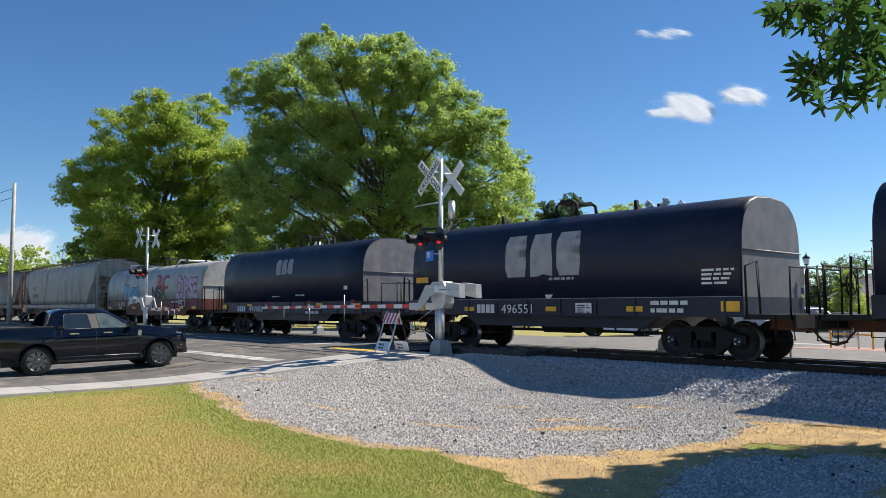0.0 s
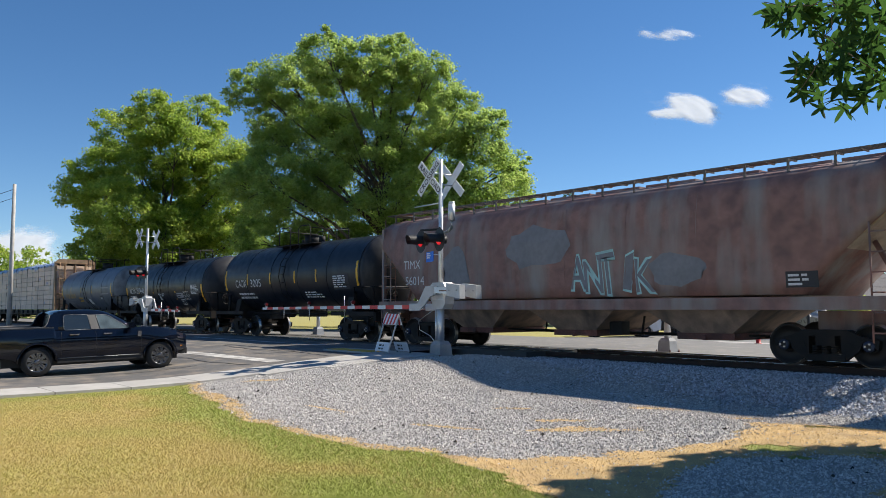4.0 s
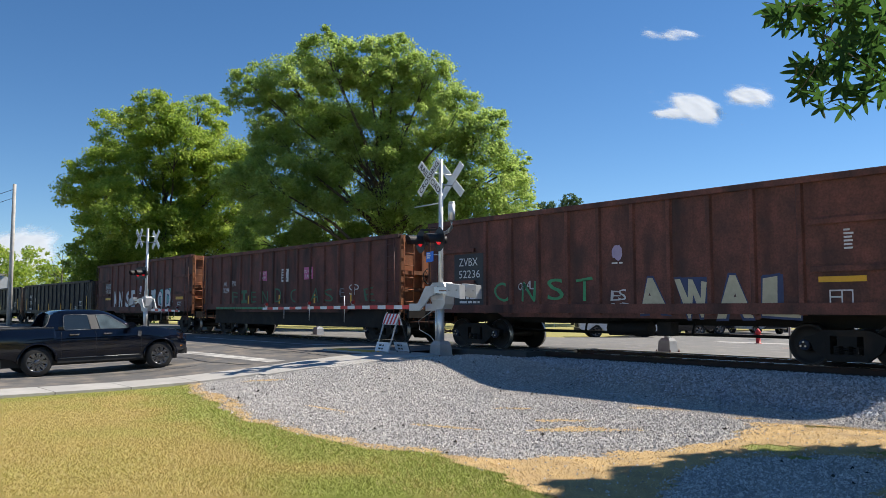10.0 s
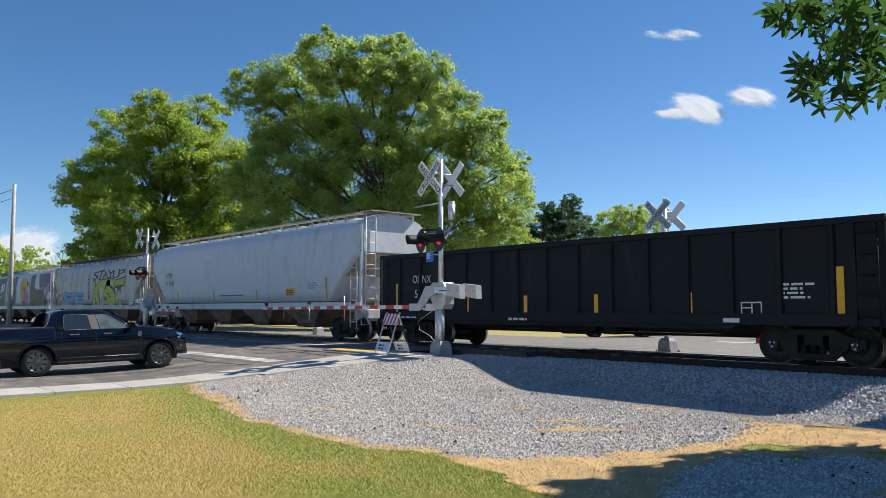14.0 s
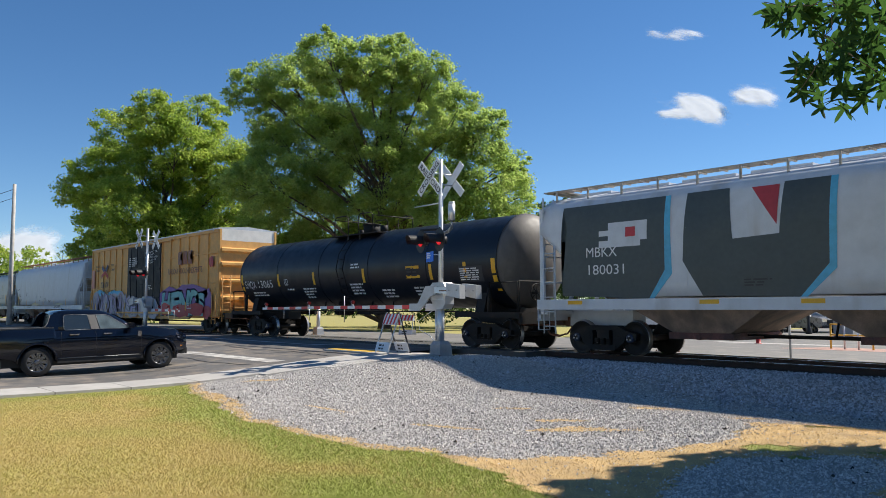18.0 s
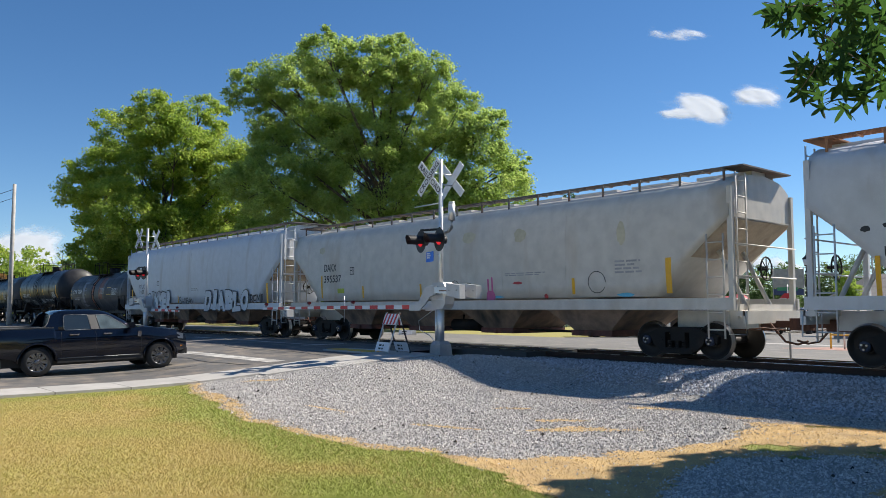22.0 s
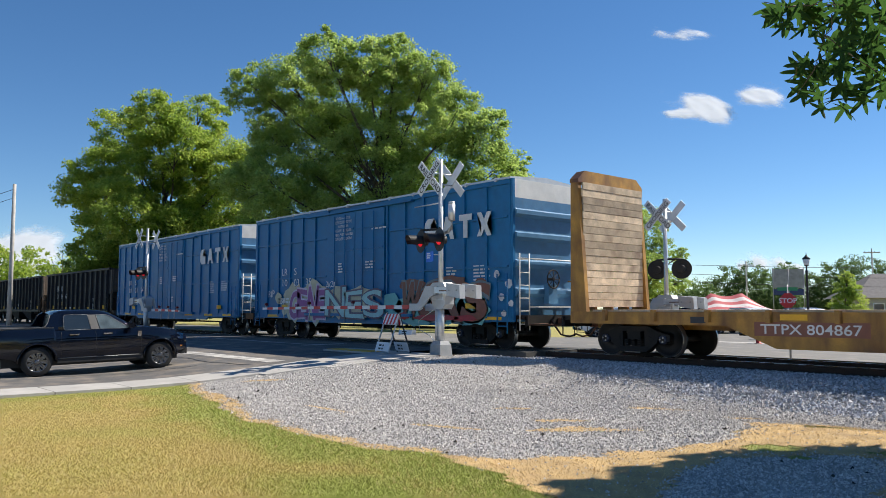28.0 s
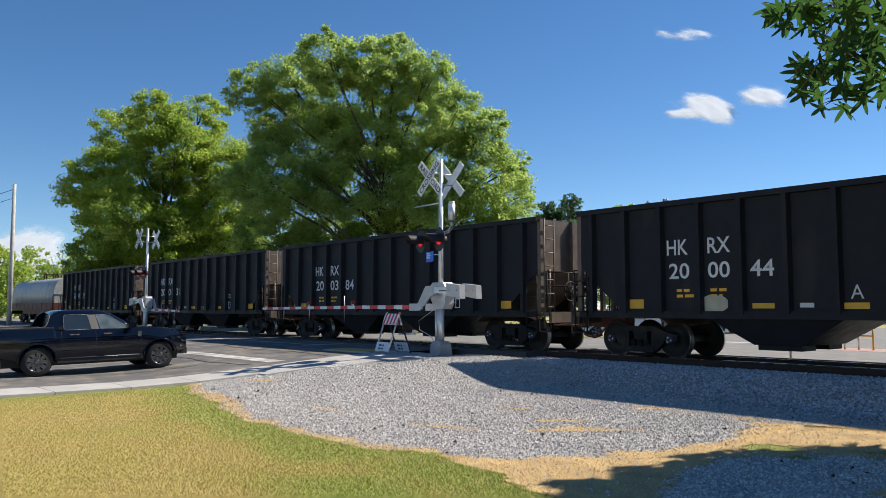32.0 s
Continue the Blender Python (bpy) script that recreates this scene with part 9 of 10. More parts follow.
def signal_mast(m, label, height=5.5, arm=None, face=0, extras=True, buck=((0, -0.42), (180, -0.42)), second=True, bell=True, base_mat=None, lamps=((-0.64, -0.2, -14), (0.18, -0.22, -14))):
    mast = thing("crossing_signal", label, "crossing signal", "level crossing signals", m)
    bm = bmesh.new()
    tube(bm, [(0, 0, 0.3), (0, 0, height)], 0.075, 14, 0.06)
    tube(bm, [(0, 0, 0.3), (0, 0, 1.5)], 0.1, 14)
    part("mast", bm, M["alu"], mast, "aluminium mast")
    bm = bmesh.new()
    loft(bm, [[(-0.23, -0.23, 0), (0.23, -0.23, 0), (0.23, 0.23, 0), (-0.23, 0.23, 0)], [(-0.2, -0.2, 0.36), (0.2, -0.2, 0.36), (0.2, 0.2, 0.36), (-0.2, 0.2, 0.36)],
              [(-0.14, -0.14, 0.46), (0.14, -0.14, 0.46), (0.14, 0.14, 0.46), (-0.14, 0.14, 0.46)]], smooth=False)
    bs = part("base", bm, base_mat or M["grey_box"], mast, "cast junction base", 0.015)
    bm = bmesh.new()
    box(bm, -0.36, 0.36, -0.36, 0.36, -0.25, 0.0)
    part("foundation", bm, M["concrete"], mast, "square concrete foundation", 0.02)
    for a in (-0.25, 0.25):
        for b in (-0.25, 0.25):
            bm = bmesh.new()
            tube(bm, [(a, b, -0.02), (a, b, 0.09)], 0.022, 6)
            tube(bm, [(a, b, 0.0), (a, b, 0.04)], 0.04, 6)
            part("anchor_bolt", bm, M["rust_part"], bs)
    for turn, y in buck:
        crossbuck(mast, height - 0.55, y, face + turn)
    bm = bmesh.new()
    for q in (-0.42, 0.42):
        tube(bm, [(0, 0, height - 0.4), (0, q, height - 0.4)], 0.02, 6)
        tube(bm, [(0, 0, height - 0.7), (0, q, height - 0.7)], 0.02, 6)
    part("sign_bracket", bm, M["alu"], mast)
    bm = bmesh.new()
    xs_ = [x for x, y, t in lamps]
    tube(bm, [(0, 0, height - 1.96), (min(xs_) , lamps[0][1], height - 1.96)], 0.035, 6)
    tube(bm, [(0, 0, height - 1.96), (max(xs_), lamps[0][1], height - 1.96)], 0.035, 6)
    part("lamp_arm", bm, M["lamp_black"], mast, "black lamp cross arm")
    for x, y, t in lamps:
        flasher(mast, x, y, height - 2.28, t)
    if bell:
        bm = bmesh.new()
        p = [(0.02, 0, height - 2.1), (0.3, 0, height - 2.05), (0.45, 0, height - 1.95), (0.45, 0, height - 1.75)]
        tube(bm, p, 0.05, 8)
        tube(bm, [(0.45, 0, height - 1.75), (0.45, 0, height - 1.3)], 0.1, 12)
        tube(bm, [(0.45, 0, height - 1.3), (0.45, 0, height - 1.24)], 0.085, 12)
        part("bell", bm, M["alu"], mast, "cylindrical electronic bell", 0.0, pose(0, 0, 0, 0, 0, face))
    return mast


def gate(mast, z, direction, length):
    """Gate mechanism case, levers, counterweights and the lowered arm, along +x or -x."""
    f = pose(0, 0, 0) if direction == 0 else Matrix.Diagonal((-1, 1, 1, 1))
    bm = bmesh.new()
    prism(bm, [(-0.30, z - 0.26), (-0.30, z + 0.22), (-0.22, z + 0.34), (0.22, z + 0.34), (0.30, z + 0.26), (0.30, z - 0.12), (0.12, z - 0.40), (-0.2, z - 0.40)], -0.12, 0.22, "y")
    mech = part("gate_mechanism", bm, M["alu_paint"], mast, "silver gate mechanism case", 0.03, f)
    bm = bmesh.new()
    box(bm, -0.22, 0.22, -0.13, -0.118, z - 0.14, z + 0.2)
    part("inspection_door", bm, M["alu"], mech, "", 0.005)
    bm = bmesh.new()
    tube(bm, [(0, -0.1, z - 0.02), (0, 0.1, z - 0.02)], 0.2, 12)
    tube(bm, [(-0.3, 0.05, z + 0.02), (-0.42, 0.05, z + 0.02)], 0.05, 10)
    part("clamp", bm, M["alu"], mech)
    for y in (-0.30, 0.30):
        bm = bmesh.new()
        tube(bm, [(0.05, y - 0.03, z + 0.1), (0.05, y + 0.03, z + 0.1)], 0.15, 16)
        prism(bm, [(-0.15, z + 0.24), (0.28, z + 0.24), (0.42, z + 0.05), (0.62, z - 0.24), (1.0, z - 0.24), (1.0, z - 0.44), (0.55, z - 0.44), (0.3, z - 0.26), (0.1, z - 0.05), (-0.15, z)], y - 0.022, y + 0.022, "y")
        part("arm_support", bm, M["alu_paint"], mast, "curved silver arm bracket", 0.01, f)
        bm = bmesh.new()
        prism(bm, [(-0.1, z + 0.2), (-0.1, z + 0.04), (-0.85, z + 0.0), (-0.85, z + 0.2)], y - 0.03, y + 0.03, "y")
        lever = part("counterweight_lever", bm, M["alu"], mast, "slotted lever", 0.01, f)
        bm = bmesh.new()
        box(bm, -0.8, -0.3, y - 0.034, y + 0.034, z + 0.085, z + 0.115)
        part("slot", bm, M["rust_part"], lever)
        bm = bmesh.new()
        prism(bm, [(-1.22, z - 0.12), (-0.70, z - 0.04), (-0.66, z + 0.30), (-1.20, z + 0.24)], y - 0.10, y + 0.10, "y")
        cw = part("counterweight", bm, M["alu_paint"], mast, "silver counterweight plate", 0.02, f)
        for q in (-1.1, -0.8):
            bm = bmesh.new()
            tube(bm, [(q, y - 0.12, z + 0.1), (q, y + 0.12, z + 0.1)], 0.025, 6)
            part("bolt", bm, M["grey_box"], cw)
    arm = part("gate_arm", strip_box(0.8, length, -0.02, 0.012, z - 0.40, z - 0.28), M["sign_white"], mast, "lowered white gate arm with red stripes", 0.0, f)

    def sag(x):
        q = (x - 0.8) / (length - 0.8)
        return -0.05 * q * q, 0.03 * q, -0.01 * q
    x = 1.3
    while x < length - 0.2:
        bm = bmesh.new()
        rings = []
        for q in (x, min(x + 0.406, length - 0.02)):
            d, lo, hi = sag(q)
            rings.append([(q, -0.023, z - 0.401 + lo + d), (q, 0.015, z - 0.401 + lo + d), (q, 0.015, z - 0.279 + hi + d), (q, -0.023, z - 0.279 + hi + d)])
        loft(bm, rings, smooth=False)
        part("red_stripe", bm, M["red_paint"], arm, "red reflective stripe")
        x += 0.813
    for q in (length * 0.42, length * 0.68, length - 0.25):
        d = sag(q)[0]
        bm = bmesh.new()
        box(bm, q - 0.04, q + 0.04, -0.03, 0.02, z - 0.29 + d, z - 0.23 + d)
        part("lamp_bracket", bm, M["grey_box"], arm)
        bm = bmesh.new()
        tube(bm, [(q - 0.05, 0, z - 0.17 + d), (q + 0.05, 0, z - 0.17 + d)], 0.055, 10)
        part("arm_lamp", bm, M["dark_red_lens"], arm, "small dark red arm lamp")
    for q, up, down in ((length * 0.47, 0.35, 0.5), (length * 0.68, 0.0, 0.45), (length * 0.85, 0.0, 0.4)):
        d = sag(q)[0]
        bm = bmesh.new()
        tube(bm, [(q, 0.02, z - 0.31 + d + up), (q, 0.02, z - 0.31 + d - down)], 0.014, 5)
        part("stay_rod", bm, M["alu"], arm)
    return arm


M["dark_red_lens"] = mat("dark_red_lens", (0.12, 0.01, 0.012), 0.3, var=0.1, bump=0)


def strip_box(x0, x1, y0, y1, z0, z1):
    """A long tapering board that sags a little."""
    bm = bmesh.new()
    rings = []
    for i in range(11):
        f = i / 10
        x, d = x0 + (x1 - x0) * f, -0.05 * f * f
        rings.append([(x, y0, z0 + 0.03 * f + d), (x, y1, z0 + 0.03 * f + d), (x, y1, z1 - 0.01 * f + d), (x, y0, z1 - 0.01 * f + d)])
    loft(bm, rings, smooth=False)
    return bm


near = signal_mast(pose(-16.38, 14.17, 0.38), "silver crossing signal with crossbucks, red lamps and a lowered gate", 5.52)
gate(near, 1.73, 180, 10.2)
bm = bmesh.new()
prism(bm, [(-0.40, 2.64), (-0.10, 2.66), (-0.10, 2.94), (-0.40, 2.92)], -0.2, -0.18)
plate_ = part("notice_plate", bm, M["sign_blue"], near, "small blue emergency notice plate")
stencil(plate_, -0.37, 2.89, 0.22, 3, flat_side(0.2), M["sign_white"], 3, 0.03)
bm = bmesh.new()
tube(bm, [(-0.15, -0.19, 2.85), (0, -0.05, 2.84)], 0.015, 5)
part("bracket", bm, M["alu"], near)
bm = bmesh.new()
tube(bm, [(-1.15, 0, 4.28), (0, 0, 4.3)], 0.02, 6)
part("cable_stay", bm, M["alu"], near)
bm = bmesh.new()
tube(bm, [(-0.28, -0.05, 1.3), (-0.85, -0.1, 1.0), (-0.8, -0.1, 0.75), (-0.35, -0.1, 0.6), (-0.12, -0.1, 0.42)], 0.012, 5)
tube(bm, [(-0.16, -0.02, 0.42), (-0.16, -0.02, 1.3)], 0.045, 8)
part("cable", bm, M["alu"], near)
left_mast = signal_mast(pose(-39.4, 14.5, 0.38), "silver crossing signal across the road with a lowered gate", 5.4, bell=False, lamps=((-0.64, -0.2, 6), (0.18, -0.22, 6)))
gate(left_mast, 1.62, 0, 4.2)
far_left = signal_mast(pose(-36.2, 22.6, 0.3), "silver crossing signal beyond the track", 5.0, bell=False, lamps=((-0.45, 0.2, 205), (0.45, 0.2, 205)))
far_right = signal_mast(pose(-14.26, 21.95, 0.33), "silver crossing signal beyond the track with a gate", 4.95, bell=False, lamps=((-0.45, 0.2, 205), (0.45, 0.2, 205)))
gate(far_right, 1.5, 180, 7.0)


# ---- vehicles ----
def car_wheel(parent, x, y, r, width, side, spokes=6, label="black alloy wheel with tyre"):
    """A wheel: tyre with a spoked rim. The vehicle's length runs along x, side is -1 or 1."""
    bm = bmesh.new()
    w = width / 2
    lathe(bm, [(-w, r * 0.66), (-w, r * 0.9), (-w * 0.75, r * 0.985), (-w * 0.3, r), (w * 0.3, r), (w * 0.75, r * 0.985), (w, r * 0.9), (w, r * 0.66)], 32, "y", caps=False)
    tyre = part("wheel", bm, M["tyre"], parent, label, 0.0, pose(x, y, r))
    bm = bmesh.new()
    o = side * w
    lathe(bm, [(-o * 0.2, r * 0.64), (o * 0.8, r * 0.68), (o * 1.0, r * 0.69), (o * 0.98, r * 0.63), (o * 0.3, r * 0.58), (o * 0.2, 0.02)], 28, "y")
    for k in range(spokes):
        for d in (-0.12, 0.12):
            a = 2 * math.pi * k / spokes + d
            ca, sa = math.cos(a), math.sin(a)
            nx, nz = -sa * 0.022, ca * 0.022
            p0, p1 = 0.05, r * 0.64
            vs = []
            for yy in (o * 0.55, o * 0.92):
                vs.append([bm.verts.new((ca * q + s * nx, yy, sa * q + s * nz)) for q, s in ((p0, -1), (p0, 1), (p1, 1.2), (p1, -1.2))])
            bm.faces.new(vs[1])
            for i in range(4):
                bm.faces.new((vs[0][i], vs[0][(i + 1) % 4], vs[1][(i + 1) % 4], vs[1][i]))
    lathe(bm, [(o * 0.5, 0.075), (o * 0.95, 0.07), (o * 1.0, 0.03)], 12, "y")
    part("rim", bm, M["rim_black"], tyre, "spoked dark alloy rim")
    return tyre


def arch_profile(pts, wheels, r):
    """A lower body line with round wheel arches cut into it: pts run along the underside."""
    out = []
    for x in wheels:
        for k in range(9):
            a = math.pi * k / 8
            out.append((x - r * math.cos(a), pts + max(r * math.sin(a) * 1.02, 0)))
    return out


M["truck_black"] = mat("glossy_black_car_paint", (0.003, 0.005, 0.012), 0.03, var=0.04, bump=0, spec=0.5)
M["chrome_dull"] = mat("satin_grey_trim", (0.12, 0.125, 0.13), 0.4, 0.5, var=0.05, bump=0)
M["grey_plastic"] = mat("weathered_grey_plastic_trim", (0.1, 0.096, 0.092), 0.6, var=0.1, bump=0)
# Opaque pane: light seen through the cab is put into its paler colour.
M["pale_pane"] = mat("painted_see_through_window", (0.1, 0.13, 0.14), 0.04, var=0.3, scale=4, bump=0, spec=0.7)
M["smoked_glass"] = mat("smoked_rear_glass", (0.012, 0.014, 0.018), 0.3, var=0.1, bump=0, spec=0.12)
M["amber"] = mat("amber_lamp_plastic", (0.6, 0.2, 0.03), 0.25, var=0.05, bump=0)
M["red_lamp"] = mat("red_lamp_plastic", (0.35, 0.01, 0.01), 0.2, var=0.05, bump=0)


def pickup(m):
    """A compact black crew-cab pickup. It faces +x of its own frame; z is up from the tyres."""
    t = thing("pickup_truck", "glossy black crew-cab pickup truck waiting at the crossing", "pickup truck", "", m)
    wb, hub, arch = (-1.54, 1.54), 0.365, 0.44

    def low(x):
        for w in wb:
            d = abs(x - w)
            if d < arch:
                return hub + math.sqrt(arch * arch - d * d)
        return 0.40 if abs(x) < 1.54 else 0.44 + 0.06 * smooth_step(2.0, 2.4, abs(x))

    def high(x):
        if x < -1.12:
            return 1.19
        if x < 0.9:
            return 1.13
        return 1.15 - 0.10 * smooth_step(1.1, 2.0, x) - 0.16 * smooth_step(1.95, 2.36, x) + 0.01 * smooth_step(0.9, 1.05, x)

    def half(x, f):
        """Half width at a station and a share of the height."""
        w = 0.895 + 0.03 * math.sin(min(max(f, 0), 1) * math.pi * 0.85) - 0.055 * smooth_step(0.72, 1.0, f)
        for q in wb:
            w += 0.018 * math.exp(-((x - q) / 0.42) ** 4) * (1 - smooth_step(0.5, 0.95, f))
        return w * (1 - 0.26 * max(0.0, (x - 1.5) / 0.86) ** 2.2 - 0.05 * max(0.0, (-x - 2.0) / 0.5) ** 2)

    st = sorted(set([-2.5, -2.46, -2.3, -2.1] + [round(w + arch * math.cos(math.pi * k / 16) * 0.9999, 4) for w in wb for k in range(17)]
                    + [-1.98, -1.12, -1.09, -1.0, -0.8, -0.4, 0.0, 0.4, 0.8, 0.9, 1.0, 1.09, 1.99, 2.05, 2.12, 2.2, 2.27, 2.32, 2.36]))
    rows = (0.0, 0.02, 0.12, 0.3, 0.48, 0.62, 0.74, 0.8, 0.88, 0.95, 0.985, 1.0)
    rings = []
    for x in st:
        z0, z1 = low(x), high(x)
        side = [(half(x, (z0 + (z1 - z0) * q - 0.4) / (z1 - 0.4)), z0 + (z1 - z0) * q) for q in rows]
        crown_ = 0.03 if x > 0.9 else 0.004
        ring = [(x, -y, z) for y, z in side] + [(x, side[-1][0] * k, z1 + crown_ * (1 - k * k)) for k in (-0.9, -0.5, 0.0, 0.5, 0.9)] + [(x, y, z) for y, z in side[::-1]]
        rings.append(ring)
    bm = bmesh.new()
    loft(bm, rings)
    part("body", bm, M["truck_black"], t, "glossy black body")

    def cab_half(z):
        return 0.845 - (z - 1.12) * 0.40

    cab = ((1.10, -1.12, 1.10), (1.30, -1.105, 0.76), (1.48, -1.075, 0.46), (1.585, -1.045, 0.24), (1.632, -0.99, 0.08), (1.655, -0.82, -0.14))
    bm = bmesh.new()
    rings = []
    for z, x0, x1 in cab:
        w = cab_half(z) - (0.03 if z > 1.6 else 0) - (0.12 if z > 1.64 else 0)
        r_ = 0.09
        rings.append([(x0, -w + r_, z), (x0 + r_ * 0.3, -w + r_ * 0.3, z), (x0 + r_, -w, z), ((x0 + x1) / 2, -w, z), (x1 - 0.2, -w, z), (x1 - 0.08, -w + 0.06, z), (x1, -w + 0.25, z), (x1 + 0.03, 0, z),
                      (x1, w - 0.25, z), (x1 - 0.08, w - 0.06, z), (x1 - 0.2, w, z), ((x0 + x1) / 2, w, z), (x0 + r_, w, z), (x0 + r_ * 0.3, w - r_ * 0.3, z), (x0, w - r_, z)])
    loft(bm, rings)
    part("cab", bm, M["truck_black"], t, "glossy black cab roof and pillars")
    for s in (-1, 1):
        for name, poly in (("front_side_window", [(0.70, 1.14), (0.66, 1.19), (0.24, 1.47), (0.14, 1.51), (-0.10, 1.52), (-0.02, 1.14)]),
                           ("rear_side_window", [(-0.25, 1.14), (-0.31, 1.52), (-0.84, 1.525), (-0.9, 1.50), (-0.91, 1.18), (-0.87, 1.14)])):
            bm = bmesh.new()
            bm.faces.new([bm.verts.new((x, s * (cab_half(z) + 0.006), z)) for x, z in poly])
            w = part(name, bm, M["pale_pane" if name[0] == "f" else "car_glass"], t, "tinted side window, the front one painted with see-through light")
            bm = bmesh.new()
            pts = [(x, s * (cab_half(z) + 0.006), z) for x, z in poly]
            tube(bm, pts + [pts[0]], 0.008, 4)
            part("window_trim", bm, M["chrome_dull"], w, "grey window surround")
        bm = bmesh.new()
        bm.faces.new([bm.verts.new((x, s * (cab_half(z) + 0.005), z)) for x, z in ((-0.03, 1.14), (-0.11, 1.52), (-0.30, 1.52), (-0.24, 1.14))])
        part("door_pillar", bm, M["grey_plastic"], t, "matt grey pillar between the side windows")
        for x in (0.15, -0.68):
            bm = bmesh.new()
            box(bm, x - 0.11, x + 0.11, *sorted((s * 0.90, s * 0.945)), 1.005, 1.035)
            part("door_handle", bm, M["chrome"], t, "chrome-edged door handle", 0.008)
        for x in (1.0, -0.16, -1.0):
            bm = bmesh.new()
            tube(bm, [(x + 0.02, s * (half(x, (z - 0.4) / 0.75) + 0.001), z) for z in (0.46, 0.6, 0.75, 0.9, 1.02, 1.1)], 0.004, 4)
            part("door_seam", bm, M["dark_trim"], t)
        bm = bmesh.new()
        prism(bm, [(0.62, 1.15), (0.72, 1.13), (0.80, 1.16), (0.80, 1.27), (0.74, 1.30), (0.64, 1.29)], *sorted((s * 0.93, s * 1.10)), "y")
        box(bm, 0.68, 0.76, *sorted((s * 0.80, s * 0.95)), 1.14, 1.18)
        part("door_mirror", bm, M["truck_black"], t, "", 0.02)
        bm = bmesh.new()
        tube(bm, [(-1.08, s * 0.905, 0.43), (1.07, s * 0.905, 0.42)], 0.014, 6)
        part("sill_moulding", bm, M["chrome_dull"], t, "thin bright sill moulding")
        bm = bmesh.new()
        box(bm, -1.07, 1.07, *sorted((s * 0.84, s * 0.90)), 0.31, 0.41)
        part("rocker_trim", bm, M["dark_trim"], t, "matt dark sill trim", 0.01)
        for x in wb:
            bm = bmesh.new()
            arc = [(x - 0.455 * math.cos(a), s * (half(x, 0.35) + 0.002), hub + 0.455 * math.sin(a)) for a in [math.pi * k / 14 for k in range(15)]]
            tube(bm, arc, 0.02, 5)
            part("arch_trim", bm, M["truck_black"], t)
            car_wheel(t, x, s * 0.815, hub, 0.22, s, 9)
        bm = bmesh.new()
        loft(bm, [[(x, s * (half(x, f) + o), z) for x, f, z in ((2.06, 0.62, 0.80), (2.24, 0.62, 0.78), (2.25, 0.9, 0.93), (2.03, 0.9, 0.97))] for o in (-0.02, 0.012)], smooth=False)
        part("headlight", bm, M["chrome"], t, "clear headlight cluster", 0.005)
        bm = bmesh.new()
        box(bm, 2.10, 2.2, *sorted((s * (half(2.15, 0.2) - 0.03), s * (half(2.15, 0.2) + 0.008))), 0.57, 0.61)
        part("marker_lamp", bm, M["amber"], t, "amber marker lamp")
        bm = bmesh.new()
        box(bm, -2.53, -2.44, *sorted((s * 0.70, s * 0.885)), 0.78, 1.12)
        part("tail_light", bm, M["red_lamp"], t, "red tail light", 0.015)
        bm = bmesh.new()
        prism(bm, [(0.93, 0.92), (1.0, 0.90), (1.04, 0.97), (1.03, 1.05), (0.93, 1.05)], *sorted((s * 0.905, s * 0.925)), "y")
        part("fender_badge", bm, M["chrome"], t, "small bright wing badge")
        bm = bmesh.new()
        loft(bm, [[(x, s * 0.83, 1.175), (x, s * 0.845, 1.225), (x, s * 0.72, 1.23), (x, s * 0.72, 1.175)] for x in (-2.5, -1.35, -1.15)], smooth=False)
        part("bed_rail", bm, M["grey_plastic"], t, "matt grey bed rail cap", 0.008)
        bm = bmesh.new()
        sail = ((-1.05, 1.14), (-1.50, 1.19), (-1.35, 1.23), (-1.28, 1.31), (-1.24, 1.42), (-1.20, 1.53), (-1.10, 1.60), (-0.95, 1.56))
        loft(bm, [[(x, s * (cab_half(z) - d), z) for x, z in sail] for d in (-0.002, 0.07)], smooth=False)
        part("cab_corner", bm, M["truck_black"], t, "glossy black rear cab corner sweeping into the bed")
        bm = bmesh.new()
        tube(bm, [(-1.50, s * 0.80, 1.2), (-1.36, s * 0.80, 1.235), (-1.29, s * 0.765, 1.31), (-1.25, s * 0.72, 1.42), (-1.21, s * 0.68, 1.53)], 0.014, 6)
        part("cab_corner_trim", bm, M["grey_plastic"], t, "matt grey cab corner trim")
    bm = bmesh.new()
    bm.faces.new([bm.verts.new(p) for p in ((1.02, -0.60, 1.17), (1.02, 0.60, 1.17), (0.38, 0.50, 1.535), (0.38, -0.50, 1.535))])
    part("windscreen", bm, M["car_glass"], t, "raked windscreen")
    bm = bmesh.new()
    bm.faces.new([bm.verts.new(p) for p in ((-1.125, -0.5, 1.22), (-1.125, 0.5, 1.22), (-1.08, 0.43, 1.53), (-1.08, -0.43, 1.53))])
    part("rear_window", bm, M["smoked_glass"], t, "dark rear window")
    bm = bmesh.new()
    box(bm, -2.44, -1.16, -0.72, 0.72, 1.15, 1.2)
    part("cargo_bed", bm, M["dark_trim"], t, "matt black cargo bed")
    for nm, q, lb in (("grille", (2.30, 2.39, -0.46, 0.46, 0.66, 0.86), "dark slotted grille"), ("front_bumper", (2.10, 2.40, -0.62, 0.62, 0.36, 0.52), "matt dark front bumper"), ("rear_bumper", (-2.60, -2.44, -0.84, 0.84, 0.44, 0.60), "matt dark rear bumper"),
                      ("chassis", (-2.3, 2.1, -0.66, 0.66, 0.24, 0.72), ""), ("tailgate_lip", (-2.53, -2.46, -0.80, 0.80, 1.16, 1.22), "")):
        bm = bmesh.new()
        box(bm, *q)
        part(nm, bm, M["dark_trim"], t, lb, 0.03)
    bm = bmesh.new()
